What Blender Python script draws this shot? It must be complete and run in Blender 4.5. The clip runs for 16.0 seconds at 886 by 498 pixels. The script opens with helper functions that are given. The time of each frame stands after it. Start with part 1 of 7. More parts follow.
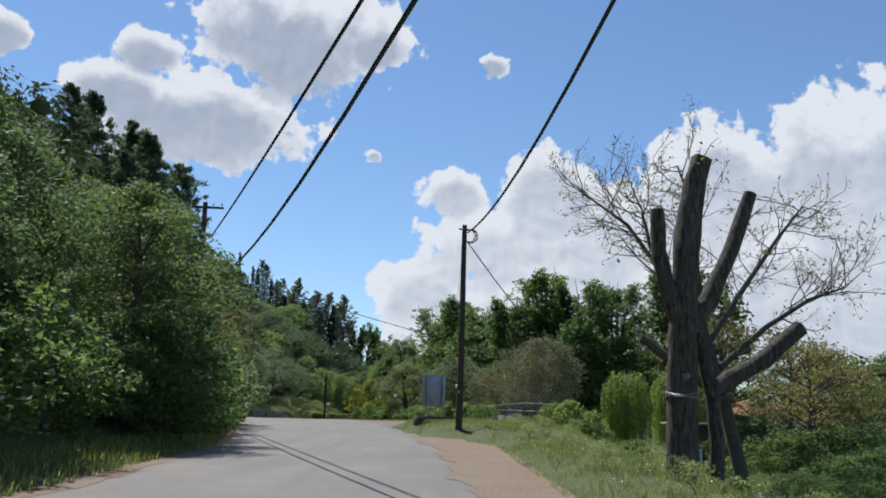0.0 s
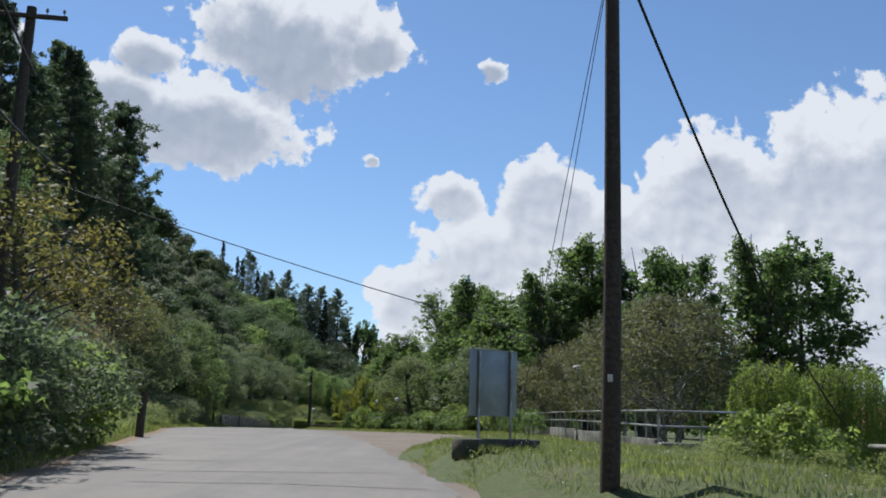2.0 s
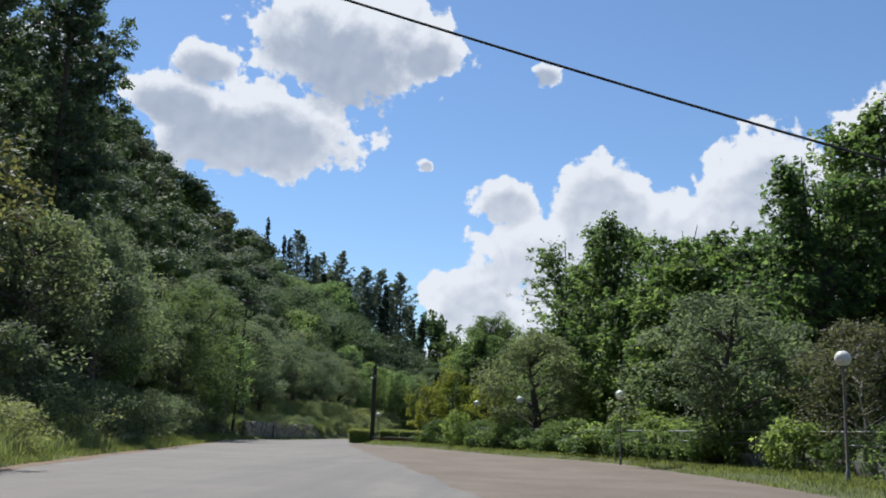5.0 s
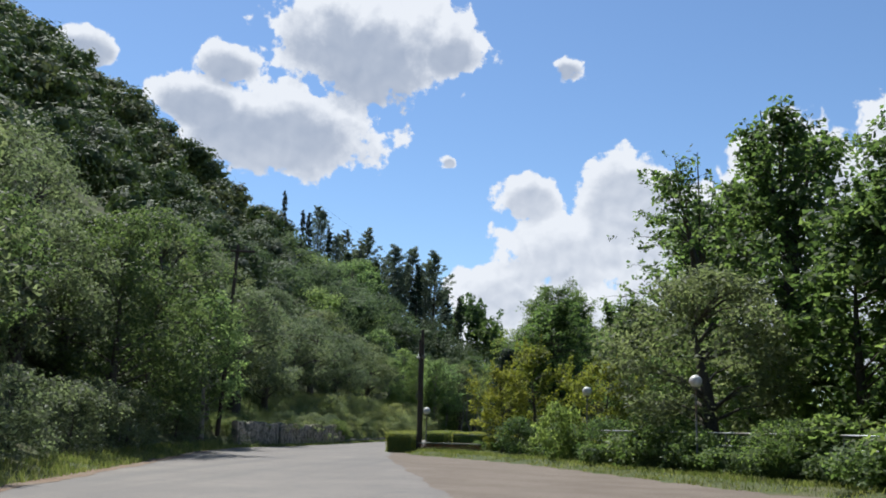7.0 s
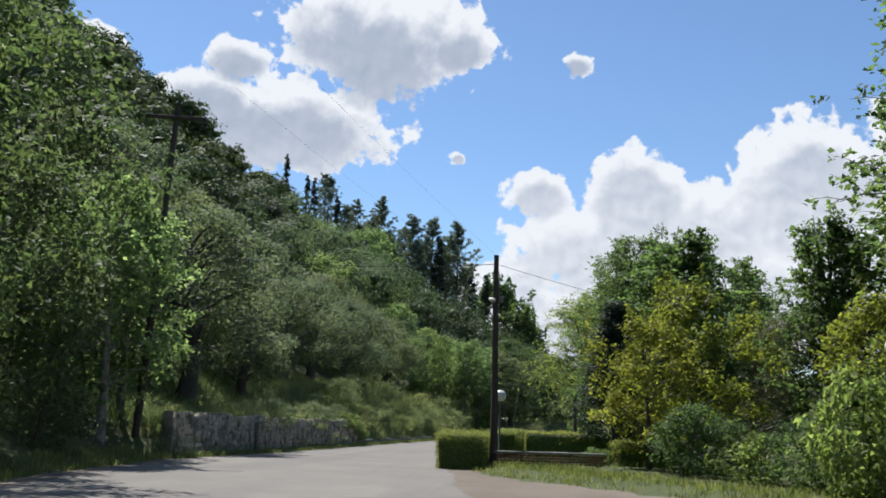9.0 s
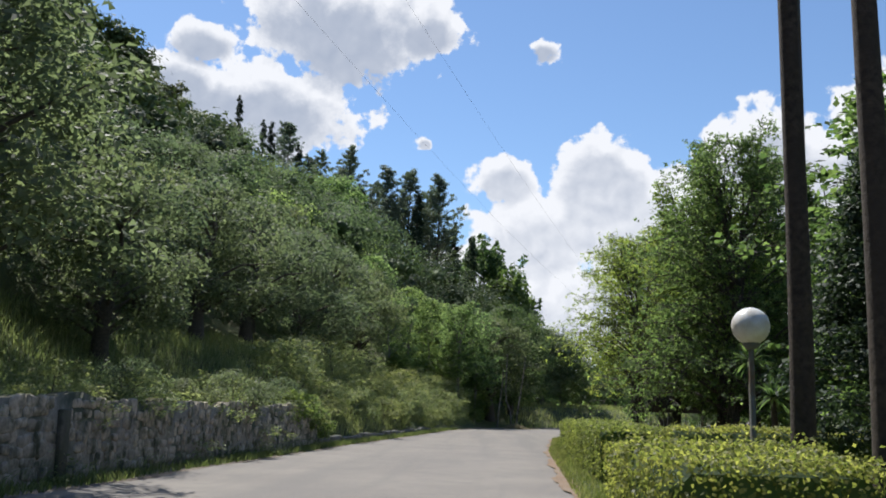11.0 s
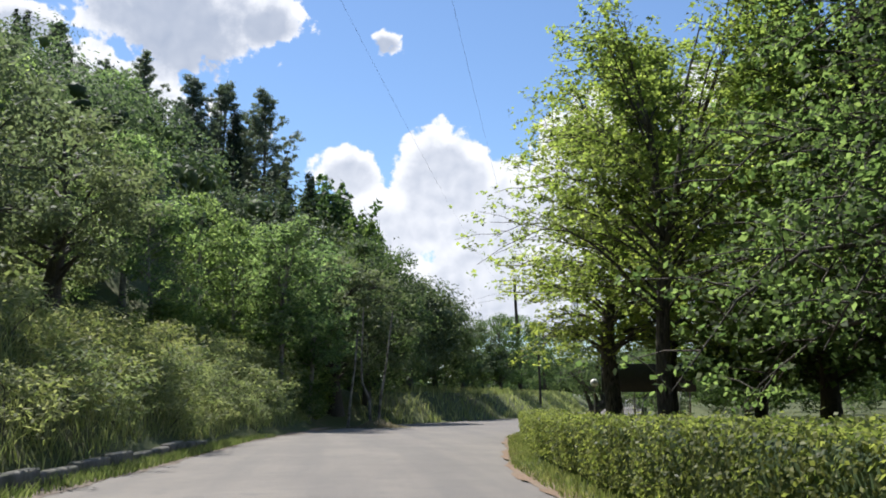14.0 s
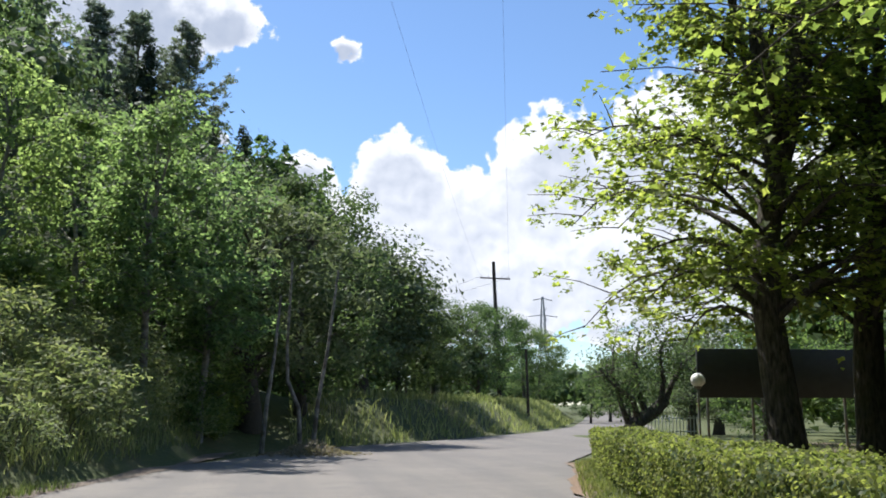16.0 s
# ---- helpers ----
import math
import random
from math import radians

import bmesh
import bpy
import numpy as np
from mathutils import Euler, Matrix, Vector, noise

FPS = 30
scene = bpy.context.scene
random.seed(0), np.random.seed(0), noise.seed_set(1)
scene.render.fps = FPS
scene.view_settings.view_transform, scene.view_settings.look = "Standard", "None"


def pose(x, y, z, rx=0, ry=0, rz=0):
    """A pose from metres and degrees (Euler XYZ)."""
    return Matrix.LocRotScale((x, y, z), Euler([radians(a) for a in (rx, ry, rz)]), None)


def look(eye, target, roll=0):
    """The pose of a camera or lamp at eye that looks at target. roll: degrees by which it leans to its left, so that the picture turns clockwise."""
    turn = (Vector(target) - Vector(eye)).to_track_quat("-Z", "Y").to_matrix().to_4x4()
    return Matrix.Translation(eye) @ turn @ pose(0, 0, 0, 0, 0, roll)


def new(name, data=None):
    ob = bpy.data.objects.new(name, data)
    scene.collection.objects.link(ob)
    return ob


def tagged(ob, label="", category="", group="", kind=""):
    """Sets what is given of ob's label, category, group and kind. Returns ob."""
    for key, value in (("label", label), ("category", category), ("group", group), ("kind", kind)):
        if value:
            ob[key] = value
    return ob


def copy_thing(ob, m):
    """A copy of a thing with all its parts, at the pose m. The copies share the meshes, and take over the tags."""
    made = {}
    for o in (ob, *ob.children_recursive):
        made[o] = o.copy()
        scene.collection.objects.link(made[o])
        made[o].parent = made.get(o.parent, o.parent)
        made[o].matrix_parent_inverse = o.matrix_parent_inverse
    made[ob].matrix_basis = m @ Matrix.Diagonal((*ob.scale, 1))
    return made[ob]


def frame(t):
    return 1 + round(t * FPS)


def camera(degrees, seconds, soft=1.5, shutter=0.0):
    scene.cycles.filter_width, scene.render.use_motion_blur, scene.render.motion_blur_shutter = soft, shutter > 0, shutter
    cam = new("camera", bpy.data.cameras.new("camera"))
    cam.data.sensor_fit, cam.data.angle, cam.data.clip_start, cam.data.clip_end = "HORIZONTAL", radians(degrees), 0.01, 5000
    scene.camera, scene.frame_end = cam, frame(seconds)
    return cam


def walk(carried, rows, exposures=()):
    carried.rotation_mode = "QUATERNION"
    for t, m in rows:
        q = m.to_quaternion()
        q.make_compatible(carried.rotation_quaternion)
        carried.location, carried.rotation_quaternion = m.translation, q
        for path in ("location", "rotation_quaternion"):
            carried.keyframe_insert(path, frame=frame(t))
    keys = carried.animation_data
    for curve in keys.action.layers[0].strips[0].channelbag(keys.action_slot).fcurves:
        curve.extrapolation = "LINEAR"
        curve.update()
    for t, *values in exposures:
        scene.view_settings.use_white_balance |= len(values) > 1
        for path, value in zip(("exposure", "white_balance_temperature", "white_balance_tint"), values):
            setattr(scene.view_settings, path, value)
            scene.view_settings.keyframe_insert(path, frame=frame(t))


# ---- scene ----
cam = camera(51.0, 16.0, 1.8)
PATH = [
    (0, (0.000, 0.000, 1.330), (0.000, 1.968, 1.685), 1.37),
    (0.5, (-0.395, 6.163, 1.404), (-0.394, 8.130, 1.762), 1.51),
    (1, (-0.769, 12.174, 1.471), (-0.765, 14.141, 1.831), 1.52),
    (1.5, (-1.121, 18.325, 1.562), (-1.116, 20.292, 1.924), 1.58),
    (2, (-1.566, 24.600, 1.663), (-1.561, 26.566, 2.029), 1.61),
    (2.5, (-2.188, 30.702, 1.736), (-2.193, 32.667, 2.105), 1.72),
    (3, (-3.040, 36.764, 1.835), (-3.101, 38.729, 2.202), 2.10),
    (3.5, (-4.004, 42.749, 1.906), (-4.089, 44.714, 2.271), 2.18),
    (4, (-5.038, 48.732, 1.959), (-5.131, 50.695, 2.328), 2.14),
    (4.2, (-5.455, 51.132, 1.981), (-5.553, 53.094, 2.352), 2.14),
    (6.3, (-9.748, 76.566, 2.221), (-9.888, 78.527, 2.590), 1.75),
    (6.5, (-10.177, 78.894, 2.215), (-10.325, 80.854, 2.583), 1.69),
    (7, (-11.253, 84.688, 2.192), (-11.416, 86.648, 2.554), 1.59),
    (7.5, (-12.331, 90.461, 2.147), (-12.505, 92.422, 2.502), 1.64),
    (8, (-13.411, 96.225, 2.078), (-13.589, 98.186, 2.431), 1.60),
    (8.2, (-13.845, 98.531, 2.050), (-14.027, 100.491, 2.404), 1.61),
    (10.3, (-18.465, 122.115, 1.810), (-18.640, 124.076, 2.162), 2.06),
    (10.5, (-18.775, 124.389, 1.793), (-18.942, 126.352, 2.139), 1.88),
    (11, (-19.486, 130.052, 1.759), (-19.595, 132.022, 2.084), 1.68),
    (11.5, (-19.957, 135.666, 1.713), (-19.982, 137.642, 2.021), 1.28),
    (12, (-20.188, 141.326, 1.615), (-20.133, 143.303, 1.914), 1.01),
    (12.5, (-20.254, 146.846, 1.509), (-20.132, 148.820, 1.808), 0.52),
    (13, (-20.127, 152.226, 1.451), (-19.956, 154.195, 1.753), 0.14),
    (13.5, (-19.894, 157.370, 1.416), (-19.691, 159.336, 1.721), -0.23),
    (14, (-19.609, 162.453, 1.387), (-19.381, 164.416, 1.696), -0.28),
    (14.5, (-19.318, 167.472, 1.364), (-19.070, 169.431, 1.679), -0.13),
    (15, (-19.016, 172.328, 1.345), (-18.747, 174.284, 1.660), -0.15),
    (15.5, (-18.559, 177.043, 1.306), (-18.271, 178.996, 1.628), 0.03),
    (16, (-18.064, 181.744, 1.280), (-17.744, 183.691, 1.608), 0.09),
]
walk(cam, [(t, look(eye, target, roll)) for t, eye, target, roll in PATH],
     [(0, 0.28, 6050, 8), (4.2, 0.34, 6050, 8), (8.2, 0.45, 6150, 8), (10.3, 0.50, 6250, 9), (12.5, 0.58, 6300, 10), (14, 0.68, 6250, 10), (16, 0.78, 6150, 10)])

# ---- light ----
SUN_EL, SUN_LEFT = 58.0, 33.0          # degrees: height, and bearing left of the +y axis
world = bpy.data.worlds.new("sky")
scene.world = world
world.use_nodes = True
wt = world.node_tree
wt.nodes.clear()


def wmath(op, a, b=None, c=None, clamp=False):
    n = wt.nodes.new("ShaderNodeMath")
    n.operation = op
    n.use_clamp = clamp
    for i, v in enumerate((a, b, c)):
        if v is None:
            continue
        if isinstance(v, (int, float)):
            n.inputs[i].default_value = v
        else:
            wt.links.new(v, n.inputs[i])
    return n.outputs[0]


coord = wt.nodes.new("ShaderNodeTexCoord")
split = wt.nodes.new("ShaderNodeSeparateXYZ")
wt.links.new(coord.outputs["Generated"], split.inputs[0])
azim = wmath("DEGREES", wmath("ARCTAN2", split.outputs[0], split.outputs[1]))
elev = wmath("DEGREES", wmath("ARCSINE", split.outputs[2]))


def wvec(x, y):
    n = wt.nodes.new("ShaderNodeCombineXYZ")
    for i, v in enumerate((x, y)):
        if isinstance(v, (int, float)):
            n.inputs[i].default_value = v
        else:
            wt.links.new(v, n.inputs[i])
    return n.outputs[0]


def wnoise(vec, scale, detail, rough=0.55):
    n = wt.nodes.new("ShaderNodeTexNoise")
    n.inputs["Scale"].default_value = scale
    n.inputs["Detail"].default_value = detail
    n.inputs["Roughness"].default_value = rough
    wt.links.new(vec, n.inputs["Vector"])
    return n.outputs["Fac"]


# cumulus clouds: bearing, height, half width, half height in degrees, density
CLOUDS = [(-9.8, 22.9, 7.4, 4.2, 1), (-4.8, 22.4, 2.8, 1.8, 1), (-15.2, 17.5, 7.2, 3.3, 1), (-20.3, 18.6, 3.6, 1.7, 1), (-18.6, 20.8, 2.6, 1.4, 0.8),
          (3.0, 21.5, 1.25, 0.75, 0.32), (-4.5, 15.8, 0.55, 0.4, 0.3), (-27.4, 20.6, 2.5, 1.3, 1), (0.4, 13.7, 2.6, 1.6, 1),
          (6.6, 13.6, 4.2, 2.9, 1), (3.2, 10.4, 5.6, 2.8, 1), (-1.5, 7.7, 3.4, 2.2, 1), (10.5, 11.5, 5.0, 3.6, 1), (17.0, 13.8, 5.8, 4.2, 1),
          (24.8, 14.6, 7.2, 5.2, 1), (12.0, 7.5, 14.0, 4.2, 1), (23.0, 8.2, 12.0, 5.4, 1), (3.0, 5.0, 8.0, 3.2, 1), (38.0, 12.0, 10.0, 6.0, 1),
          (-60.0, 18.0, 12.0, 5.0, 1), (70.0, 16.0, 14.0, 6.0, 1), (120.0, 20.0, 22.0, 9.0, 1), (-120.0, 24.0, 20.0, 8.0, 1)]
mask = base_mask = None
for ca, ce, cw, ch, cd in CLOUDS:
    dx = wmath("MULTIPLY", wmath("SUBTRACT", azim, ca), 1.0 / cw)
    dy = wmath("MULTIPLY", wmath("SUBTRACT", elev, ce), 1.0 / ch)
    d = wmath("SUBTRACT", cd, wmath("MULTIPLY", wmath("SQRT", wmath("ADD", wmath("MULTIPLY", dx, dx), wmath("MULTIPLY", dy, dy))), cd))
    low = wmath("ADD", dy, 0.32)
    d2 = wmath("SUBTRACT", 1.0, wmath("SQRT", wmath("ADD", wmath("MULTIPLY", dx, dx), wmath("MULTIPLY", low, low))))
    mask = d if mask is None else wmath("MAXIMUM", mask, d)
    base_mask = d2 if base_mask is None else wmath("MAXIMUM", base_mask, d2)
flat = wvec(azim, elev)


def soft_step(x, lo, hi):
    n = wt.nodes.new("ShaderNodeMapRange")
    n.interpolation_type = "SMOOTHSTEP"
    n.inputs["From Min"].default_value, n.inputs["From Max"].default_value = lo, hi
    wt.links.new(x, n.inputs["Value"])
    return n.outputs[0]


def billow(vec, scale, detail):
    """Rounded lumps: the folded noise of cauliflower cloud."""
    n = wmath("ABSOLUTE", wmath("SUBTRACT", wnoise(vec, scale, detail, 0.5), 0.5))
    return wmath("SUBTRACT", 0.16, wmath("MULTIPLY", n, 1.6))


slow = wmath("SUBTRACT", wnoise(flat, 0.22, 2.0, 0.5), 0.5)
puff = wmath("SUBTRACT", wnoise(flat, 0.42, 7.0, 0.55), 0.5)
lumps = billow(flat, 0.55, 1.5)
fine = wmath("SUBTRACT", wnoise(flat, 1.5, 5.0, 0.6), 0.5)
mask = wmath("ADD", mask, wmath("MULTIPLY", fine, 0.42))
edge = wmath("ADD", mask, wmath("ADD", wmath("MULTIPLY", slow, 0.7), wmath("ADD", wmath("MULTIPLY", puff, 1.25), wmath("MULTIPLY", lumps, 0.55))))
cover_out = soft_step(edge, 0.05, 0.19)
# lit from behind: rims and small lumps shine white, the thick bodies lie in smooth blue grey, more so high up
deep_in = wmath("ADD", base_mask, wmath("ADD", wmath("MULTIPLY", slow, 1.3), wmath("MULTIPLY", puff, 0.55)))
grey = soft_step(wmath("ADD", deep_in, wmath("MULTIPLY", fine, -0.35)), 0.04, 0.56)
high = soft_step(elev, 11.0, 18.0)
aside = wvec(wmath("ADD", azim, 0.35), wmath("ADD", elev, -0.5))
relief = wmath("MULTIPLY", wmath("SUBTRACT", lumps, billow(aside, 0.55, 1.5)), 0.22)
relief = wmath("ADD", relief, wmath("MULTIPLY", wmath("SUBTRACT", puff, wmath("SUBTRACT", wnoise(aside, 0.42, 7.0, 0.55), 0.5)), 0.28))
dim = wmath("MULTIPLY", grey, wmath("ADD", 0.18, wmath("MULTIPLY", high, 0.18)))
bright = wmath("ADD", wmath("SUBTRACT", 1.03, dim), wmath("MULTIPLY", relief, wmath("SUBTRACT", 1.0, wmath("MULTIPLY", grey, wmath("MULTIPLY", high, 0.6)))))
bright = wmath("MINIMUM", wmath("MAXIMUM", bright, 0.55), 1.05)
sky = wt.nodes.new("ShaderNodeTexSky")
sky.sky_type = "NISHITA"
sky.sun_disc = False
sky.sun_elevation = radians(SUN_EL)
sky.sun_rotation = radians(-SUN_LEFT)
sky.air_density, sky.dust_density, sky.ozone_density = 0.95, 0.2, 2.0
SKY_STRENGTH = 0.089
CLOUD_WHITE = 0.65
skyup = wt.nodes.new("ShaderNodeBackground")
skyup.inputs["Strength"].default_value = SKY_STRENGTH
deep = wt.nodes.new("ShaderNodeMix")
deep.data_type, deep.blend_type = "RGBA", "MULTIPLY"
deep.inputs[0].default_value = 1.0
deep.inputs[7].default_value = (0.95, 1.02, 1.09, 1)
wt.links.new(sky.outputs[0], deep.inputs[6])
wt.links.new(deep.outputs[2], skyup.inputs["Color"])
cloudbg = wt.nodes.new("ShaderNodeBackground")
tint = wt.nodes.new("ShaderNodeMix")
tint.data_type = "RGBA"
tint.inputs[6].default_value = (0.345, 0.41, 0.545, 1)
tint.inputs[7].default_value = (1.0, 1.0, 1.03, 1)
shade = wt.nodes.new("ShaderNodeMapRange")
shade.inputs["From Min"].default_value, shade.inputs["From Max"].default_value = 0.55, 1.0
wt.links.new(bright, shade.inputs["Value"])
wt.links.new(shade.outputs[0], tint.inputs[0])
wt.links.new(tint.outputs[2], cloudbg.inputs["Color"])
cloudbg.inputs["Strength"].default_value = CLOUD_WHITE
both = wt.nodes.new("ShaderNodeMixShader")
wt.links.new(cover_out, both.inputs[0])
wt.links.new(skyup.outputs[0], both.inputs[1])
wt.links.new(cloudbg.outputs[0], both.inputs[2])
wout = wt.nodes.new("ShaderNodeOutputWorld")
wt.links.new(both.outputs[0], wout.inputs["Surface"])

sun = new("sun", bpy.data.lights.new("sun", "SUN"))
sun.data.energy, sun.data.angle, sun.data.color = 5.0, radians(0.55), (1.0, 0.95, 0.87)
sun_dir = Vector((-math.sin(radians(SUN_LEFT)) * math.cos(radians(SUN_EL)), math.cos(radians(SUN_LEFT)) * math.cos(radians(SUN_EL)), math.sin(radians(SUN_EL))))
sun.matrix_basis = look(sun_dir * 200, (0, 0, 0))

# ---- materials ----


def material(name):
    m = bpy.data.materials.new(name)
    m.use_nodes = True
    nt = m.node_tree
    b = nt.nodes["Principled BSDF"]
    return m, nt, b


def ramp(nt, fac, stops):
    r = nt.nodes.new("ShaderNodeValToRGB")
    while len(r.color_ramp.elements) < len(stops):
        r.color_ramp.elements.new(0.5)
    for e, (p, c) in zip(r.color_ramp.elements, stops):
        e.position, e.color = p, (*c, 1)
    nt.links.new(fac, r.inputs[0])
    return r.outputs[0]


def noise_at(nt, scale, detail=5.0, rough=0.6, vec=None):
    n = nt.nodes.new("ShaderNodeTexNoise")
    n.inputs["Scale"].default_value, n.inputs["Detail"].default_value, n.inputs["Roughness"].default_value = scale, detail, rough
    if vec is None:
        g = nt.nodes.new("ShaderNodeNewGeometry")
        vec = g.outputs["Position"]
    nt.links.new(vec, n.inputs["Vector"])
    return n.outputs["Fac"]


def mixed(nt, fac, a, b, mode="MIX"):
    m = nt.nodes.new("ShaderNodeMix")
    m.data_type, m.blend_type = "RGBA", mode
    for i, v in ((0, fac), (6, a), (7, b)):
        if isinstance(v, (int, float)):
            m.inputs[i].default_value = v
        elif isinstance(v, tuple):
            m.inputs[i].default_value = (*v, 1)
        else:
            nt.links.new(v, m.inputs[i])
    return m.outputs[2]


def bump(nt, b, height, strength=0.4, distance=0.02):
    n = nt.nodes.new("ShaderNodeBump")
    n.inputs["Strength"].default_value, n.inputs["Distance"].default_value = strength, distance
    nt.links.new(height, n.inputs["Height"])
    nt.links.new(n.outputs[0], b.inputs["Normal"])


def grainy(name, c1, c2, scale, c3=None, scale3=0.3, rough=0.9, bumps=0.4, dist=0.02, metal=0.0, pieces=0.0):
    """Two colours mixed at a fine scale, a third in large stains."""
    m, nt, b = material(name)
    f = noise_at(nt, scale)
    col = ramp(nt, f, [(0.35, c1), (0.65, c2)])
    if c3:
        col = mixed(nt, ramp(nt, noise_at(nt, scale3, 4.0), [(0.45, (0, 0, 0)), (0.62, (1, 1, 1))]), col, c3)
    if pieces:
        info = nt.nodes.new("ShaderNodeObjectInfo")
        col = mixed(nt, pieces, col, ramp(nt, info.outputs["Random"], [(0.0, (0.35, 0.35, 0.35)), (1.0, (1.0, 1.0, 1.0))]), "MULTIPLY")
    nt.links.new(col, b.inputs["Base Color"])
    b.inputs["Roughness"].default_value, b.inputs["Metallic"].default_value = rough, metal
    if bumps:
        bump(nt, b, noise_at(nt, scale * 1.7, 6.0), bumps, dist)
    return m


def leafy(name, dark, mid, light, through_light=0.45, gloss=0.58, patch=0.35, span=0.45, low=0.55, glow=(1.6, 1.75, 1.05)):
    """Foliage: each leaf its own tone, patches of tone through the crown, light passing through."""
    m = bpy.data.materials.new(name)
    m.use_nodes = True
    nt = m.node_tree
    nt.nodes.clear()
    g = nt.nodes.new("ShaderNodeNewGeometry")
    leaf_tone = ramp(nt, g.outputs["Random Per Island"], [(0.0, dark), (0.5, mid), (1.0, light)])
    patches = ramp(nt, noise_at(nt, span, 3.0), [(0.3, (low, low * 1.06, low * 1.06)), (0.7, (1.15, 1.12, 0.95))])
    col = mixed(nt, patch * 2, leaf_tone, patches, "MULTIPLY")
    info = nt.nodes.new("ShaderNodeObjectInfo")
    col = mixed(nt, 1.0, col, ramp(nt, info.outputs["Random"], [(0.0, (0.78, 0.86, 0.95)), (0.5, (1.0, 1.0, 1.0)), (1.0, (1.16, 1.08, 0.9))]), "MULTIPLY")
    dull = nt.nodes.new("ShaderNodeHueSaturation")
    dull.inputs["Saturation"].default_value = 0.82
    nt.links.new(col, dull.inputs["Color"])
    col = dull.outputs[0]
    out = nt.nodes.new("ShaderNodeOutputMaterial")
    p = nt.nodes.new("ShaderNodeBsdfPrincipled")
    p.inputs["Roughness"].default_value = gloss
    p.inputs["Specular IOR Level"].default_value = 0.24
    t = nt.nodes.new("ShaderNodeBsdfTranslucent")
    warm = mixed(nt, 1.0, col, glow, "MULTIPLY")
    nt.links.new(col, p.inputs["Base Color"])
    nt.links.new(warm, t.inputs["Color"])
    mx = nt.nodes.new("ShaderNodeMixShader")
    mx.inputs[0].default_value = through_light
    nt.links.new(p.outputs[0], mx.inputs[1])
    nt.links.new(t.outputs[0], mx.inputs[2])
    nt.links.new(mx.outputs[0], out.inputs["Surface"])
    return m


LEAF_PLANE = leafy("plane_leaves", (0.05, 0.086, 0.031), (0.115, 0.172, 0.058), (0.22, 0.28, 0.10), 0.68, glow=(1.65, 1.8, 1.05))
LEAF_PARK = leafy("park_tree_leaves", (0.045, 0.085, 0.026), (0.10, 0.16, 0.047), (0.18, 0.245, 0.07), 0.6)
LEAF_BEND = leafy("light_bank_leaves", (0.075, 0.125, 0.052), (0.14, 0.208, 0.09), (0.24, 0.312, 0.142), 0.66, glow=(1.7, 1.85, 1.1))
# plane leaves again, brighter and yellower: the backlit glow is put into the colour
LEAF_SUNLIT = leafy("thin_sunlit_leaves", (0.078, 0.115, 0.03), (0.155, 0.21, 0.05), (0.265, 0.31, 0.084), 0.71, glow=(1.82, 1.9, 0.95))
LEAF_YELLOW = leafy("yellow_green_leaves", (0.108, 0.13, 0.019), (0.19, 0.20, 0.025), (0.283, 0.283, 0.041), 0.58, glow=(1.7, 1.8, 0.75))
LEAF_YOUNG = leafy("young_green_leaves", (0.085, 0.135, 0.032), (0.15, 0.205, 0.055), (0.235, 0.285, 0.085), 0.6)
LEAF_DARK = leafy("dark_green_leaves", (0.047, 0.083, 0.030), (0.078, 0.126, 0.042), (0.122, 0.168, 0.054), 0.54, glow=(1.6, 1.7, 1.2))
LEAF_OLIVE = leafy("olive_leaves", (0.088, 0.115, 0.058), (0.135, 0.168, 0.09), (0.19, 0.225, 0.13), 0.54, glow=(1.5, 1.62, 1.15))
WOOD_DARK = leafy("evergreen_scrub_leaves", (0.05, 0.085, 0.03), (0.078, 0.122, 0.042), (0.115, 0.16, 0.055), 0.18, 0.7, 0.5, 0.17, 0.5)
WOOD_OLIVE = leafy("olive_grove_leaves", (0.065, 0.085, 0.05), (0.11, 0.135, 0.08), (0.165, 0.19, 0.12), 0.22, 0.7, 0.5, 0.17, 0.5)
LEAF_PINE = leafy("pine_needles", (0.05, 0.08, 0.048), (0.08, 0.12, 0.07), (0.125, 0.16, 0.095), 0.4)
# needles paled and greyed: the distance haze is put into the colour
LEAF_HAZED_PINE = leafy("hazed_pine_needles", (0.101, 0.135, 0.108), (0.155, 0.196, 0.155), (0.223, 0.263, 0.203), 0.3)
LEAF_CYPRESS = leafy("cypress_sprays", (0.014, 0.03, 0.018), (0.024, 0.045, 0.024), (0.04, 0.06, 0.03), 0.2)
LEAF_THUJA = leafy("dark_conifer_sprays", (0.022, 0.042, 0.024), (0.036, 0.062, 0.034), (0.06, 0.09, 0.045), 0.3)
LEAF_RED = leafy("rusty_leaves", (0.10, 0.083, 0.033), (0.165, 0.138, 0.045), (0.25, 0.215, 0.06), 0.4)
LEAF_TAMARISK = leafy("tamarisk_sprays", (0.065, 0.072, 0.04), (0.105, 0.104, 0.06), (0.165, 0.15, 0.09), 0.42)
LEAF_WILLOW = leafy("willow_leaves", (0.11, 0.17, 0.02), (0.17, 0.24, 0.03), (0.23, 0.29, 0.05), 0.5)
LEAF_HEDGE = leafy("hedge_leaves", (0.085, 0.11, 0.022), (0.20, 0.215, 0.036), (0.38, 0.355, 0.07), 0.55, 0.5)
LEAF_IVY = leafy("ivy_leaves", (0.045, 0.085, 0.028), (0.085, 0.14, 0.044), (0.155, 0.215, 0.07), 0.58)
LEAF_IVY_NEW = leafy("glossy_ivy_leaves", (0.06, 0.105, 0.03), (0.115, 0.18, 0.05), (0.22, 0.285, 0.09), 0.5, 0.55)
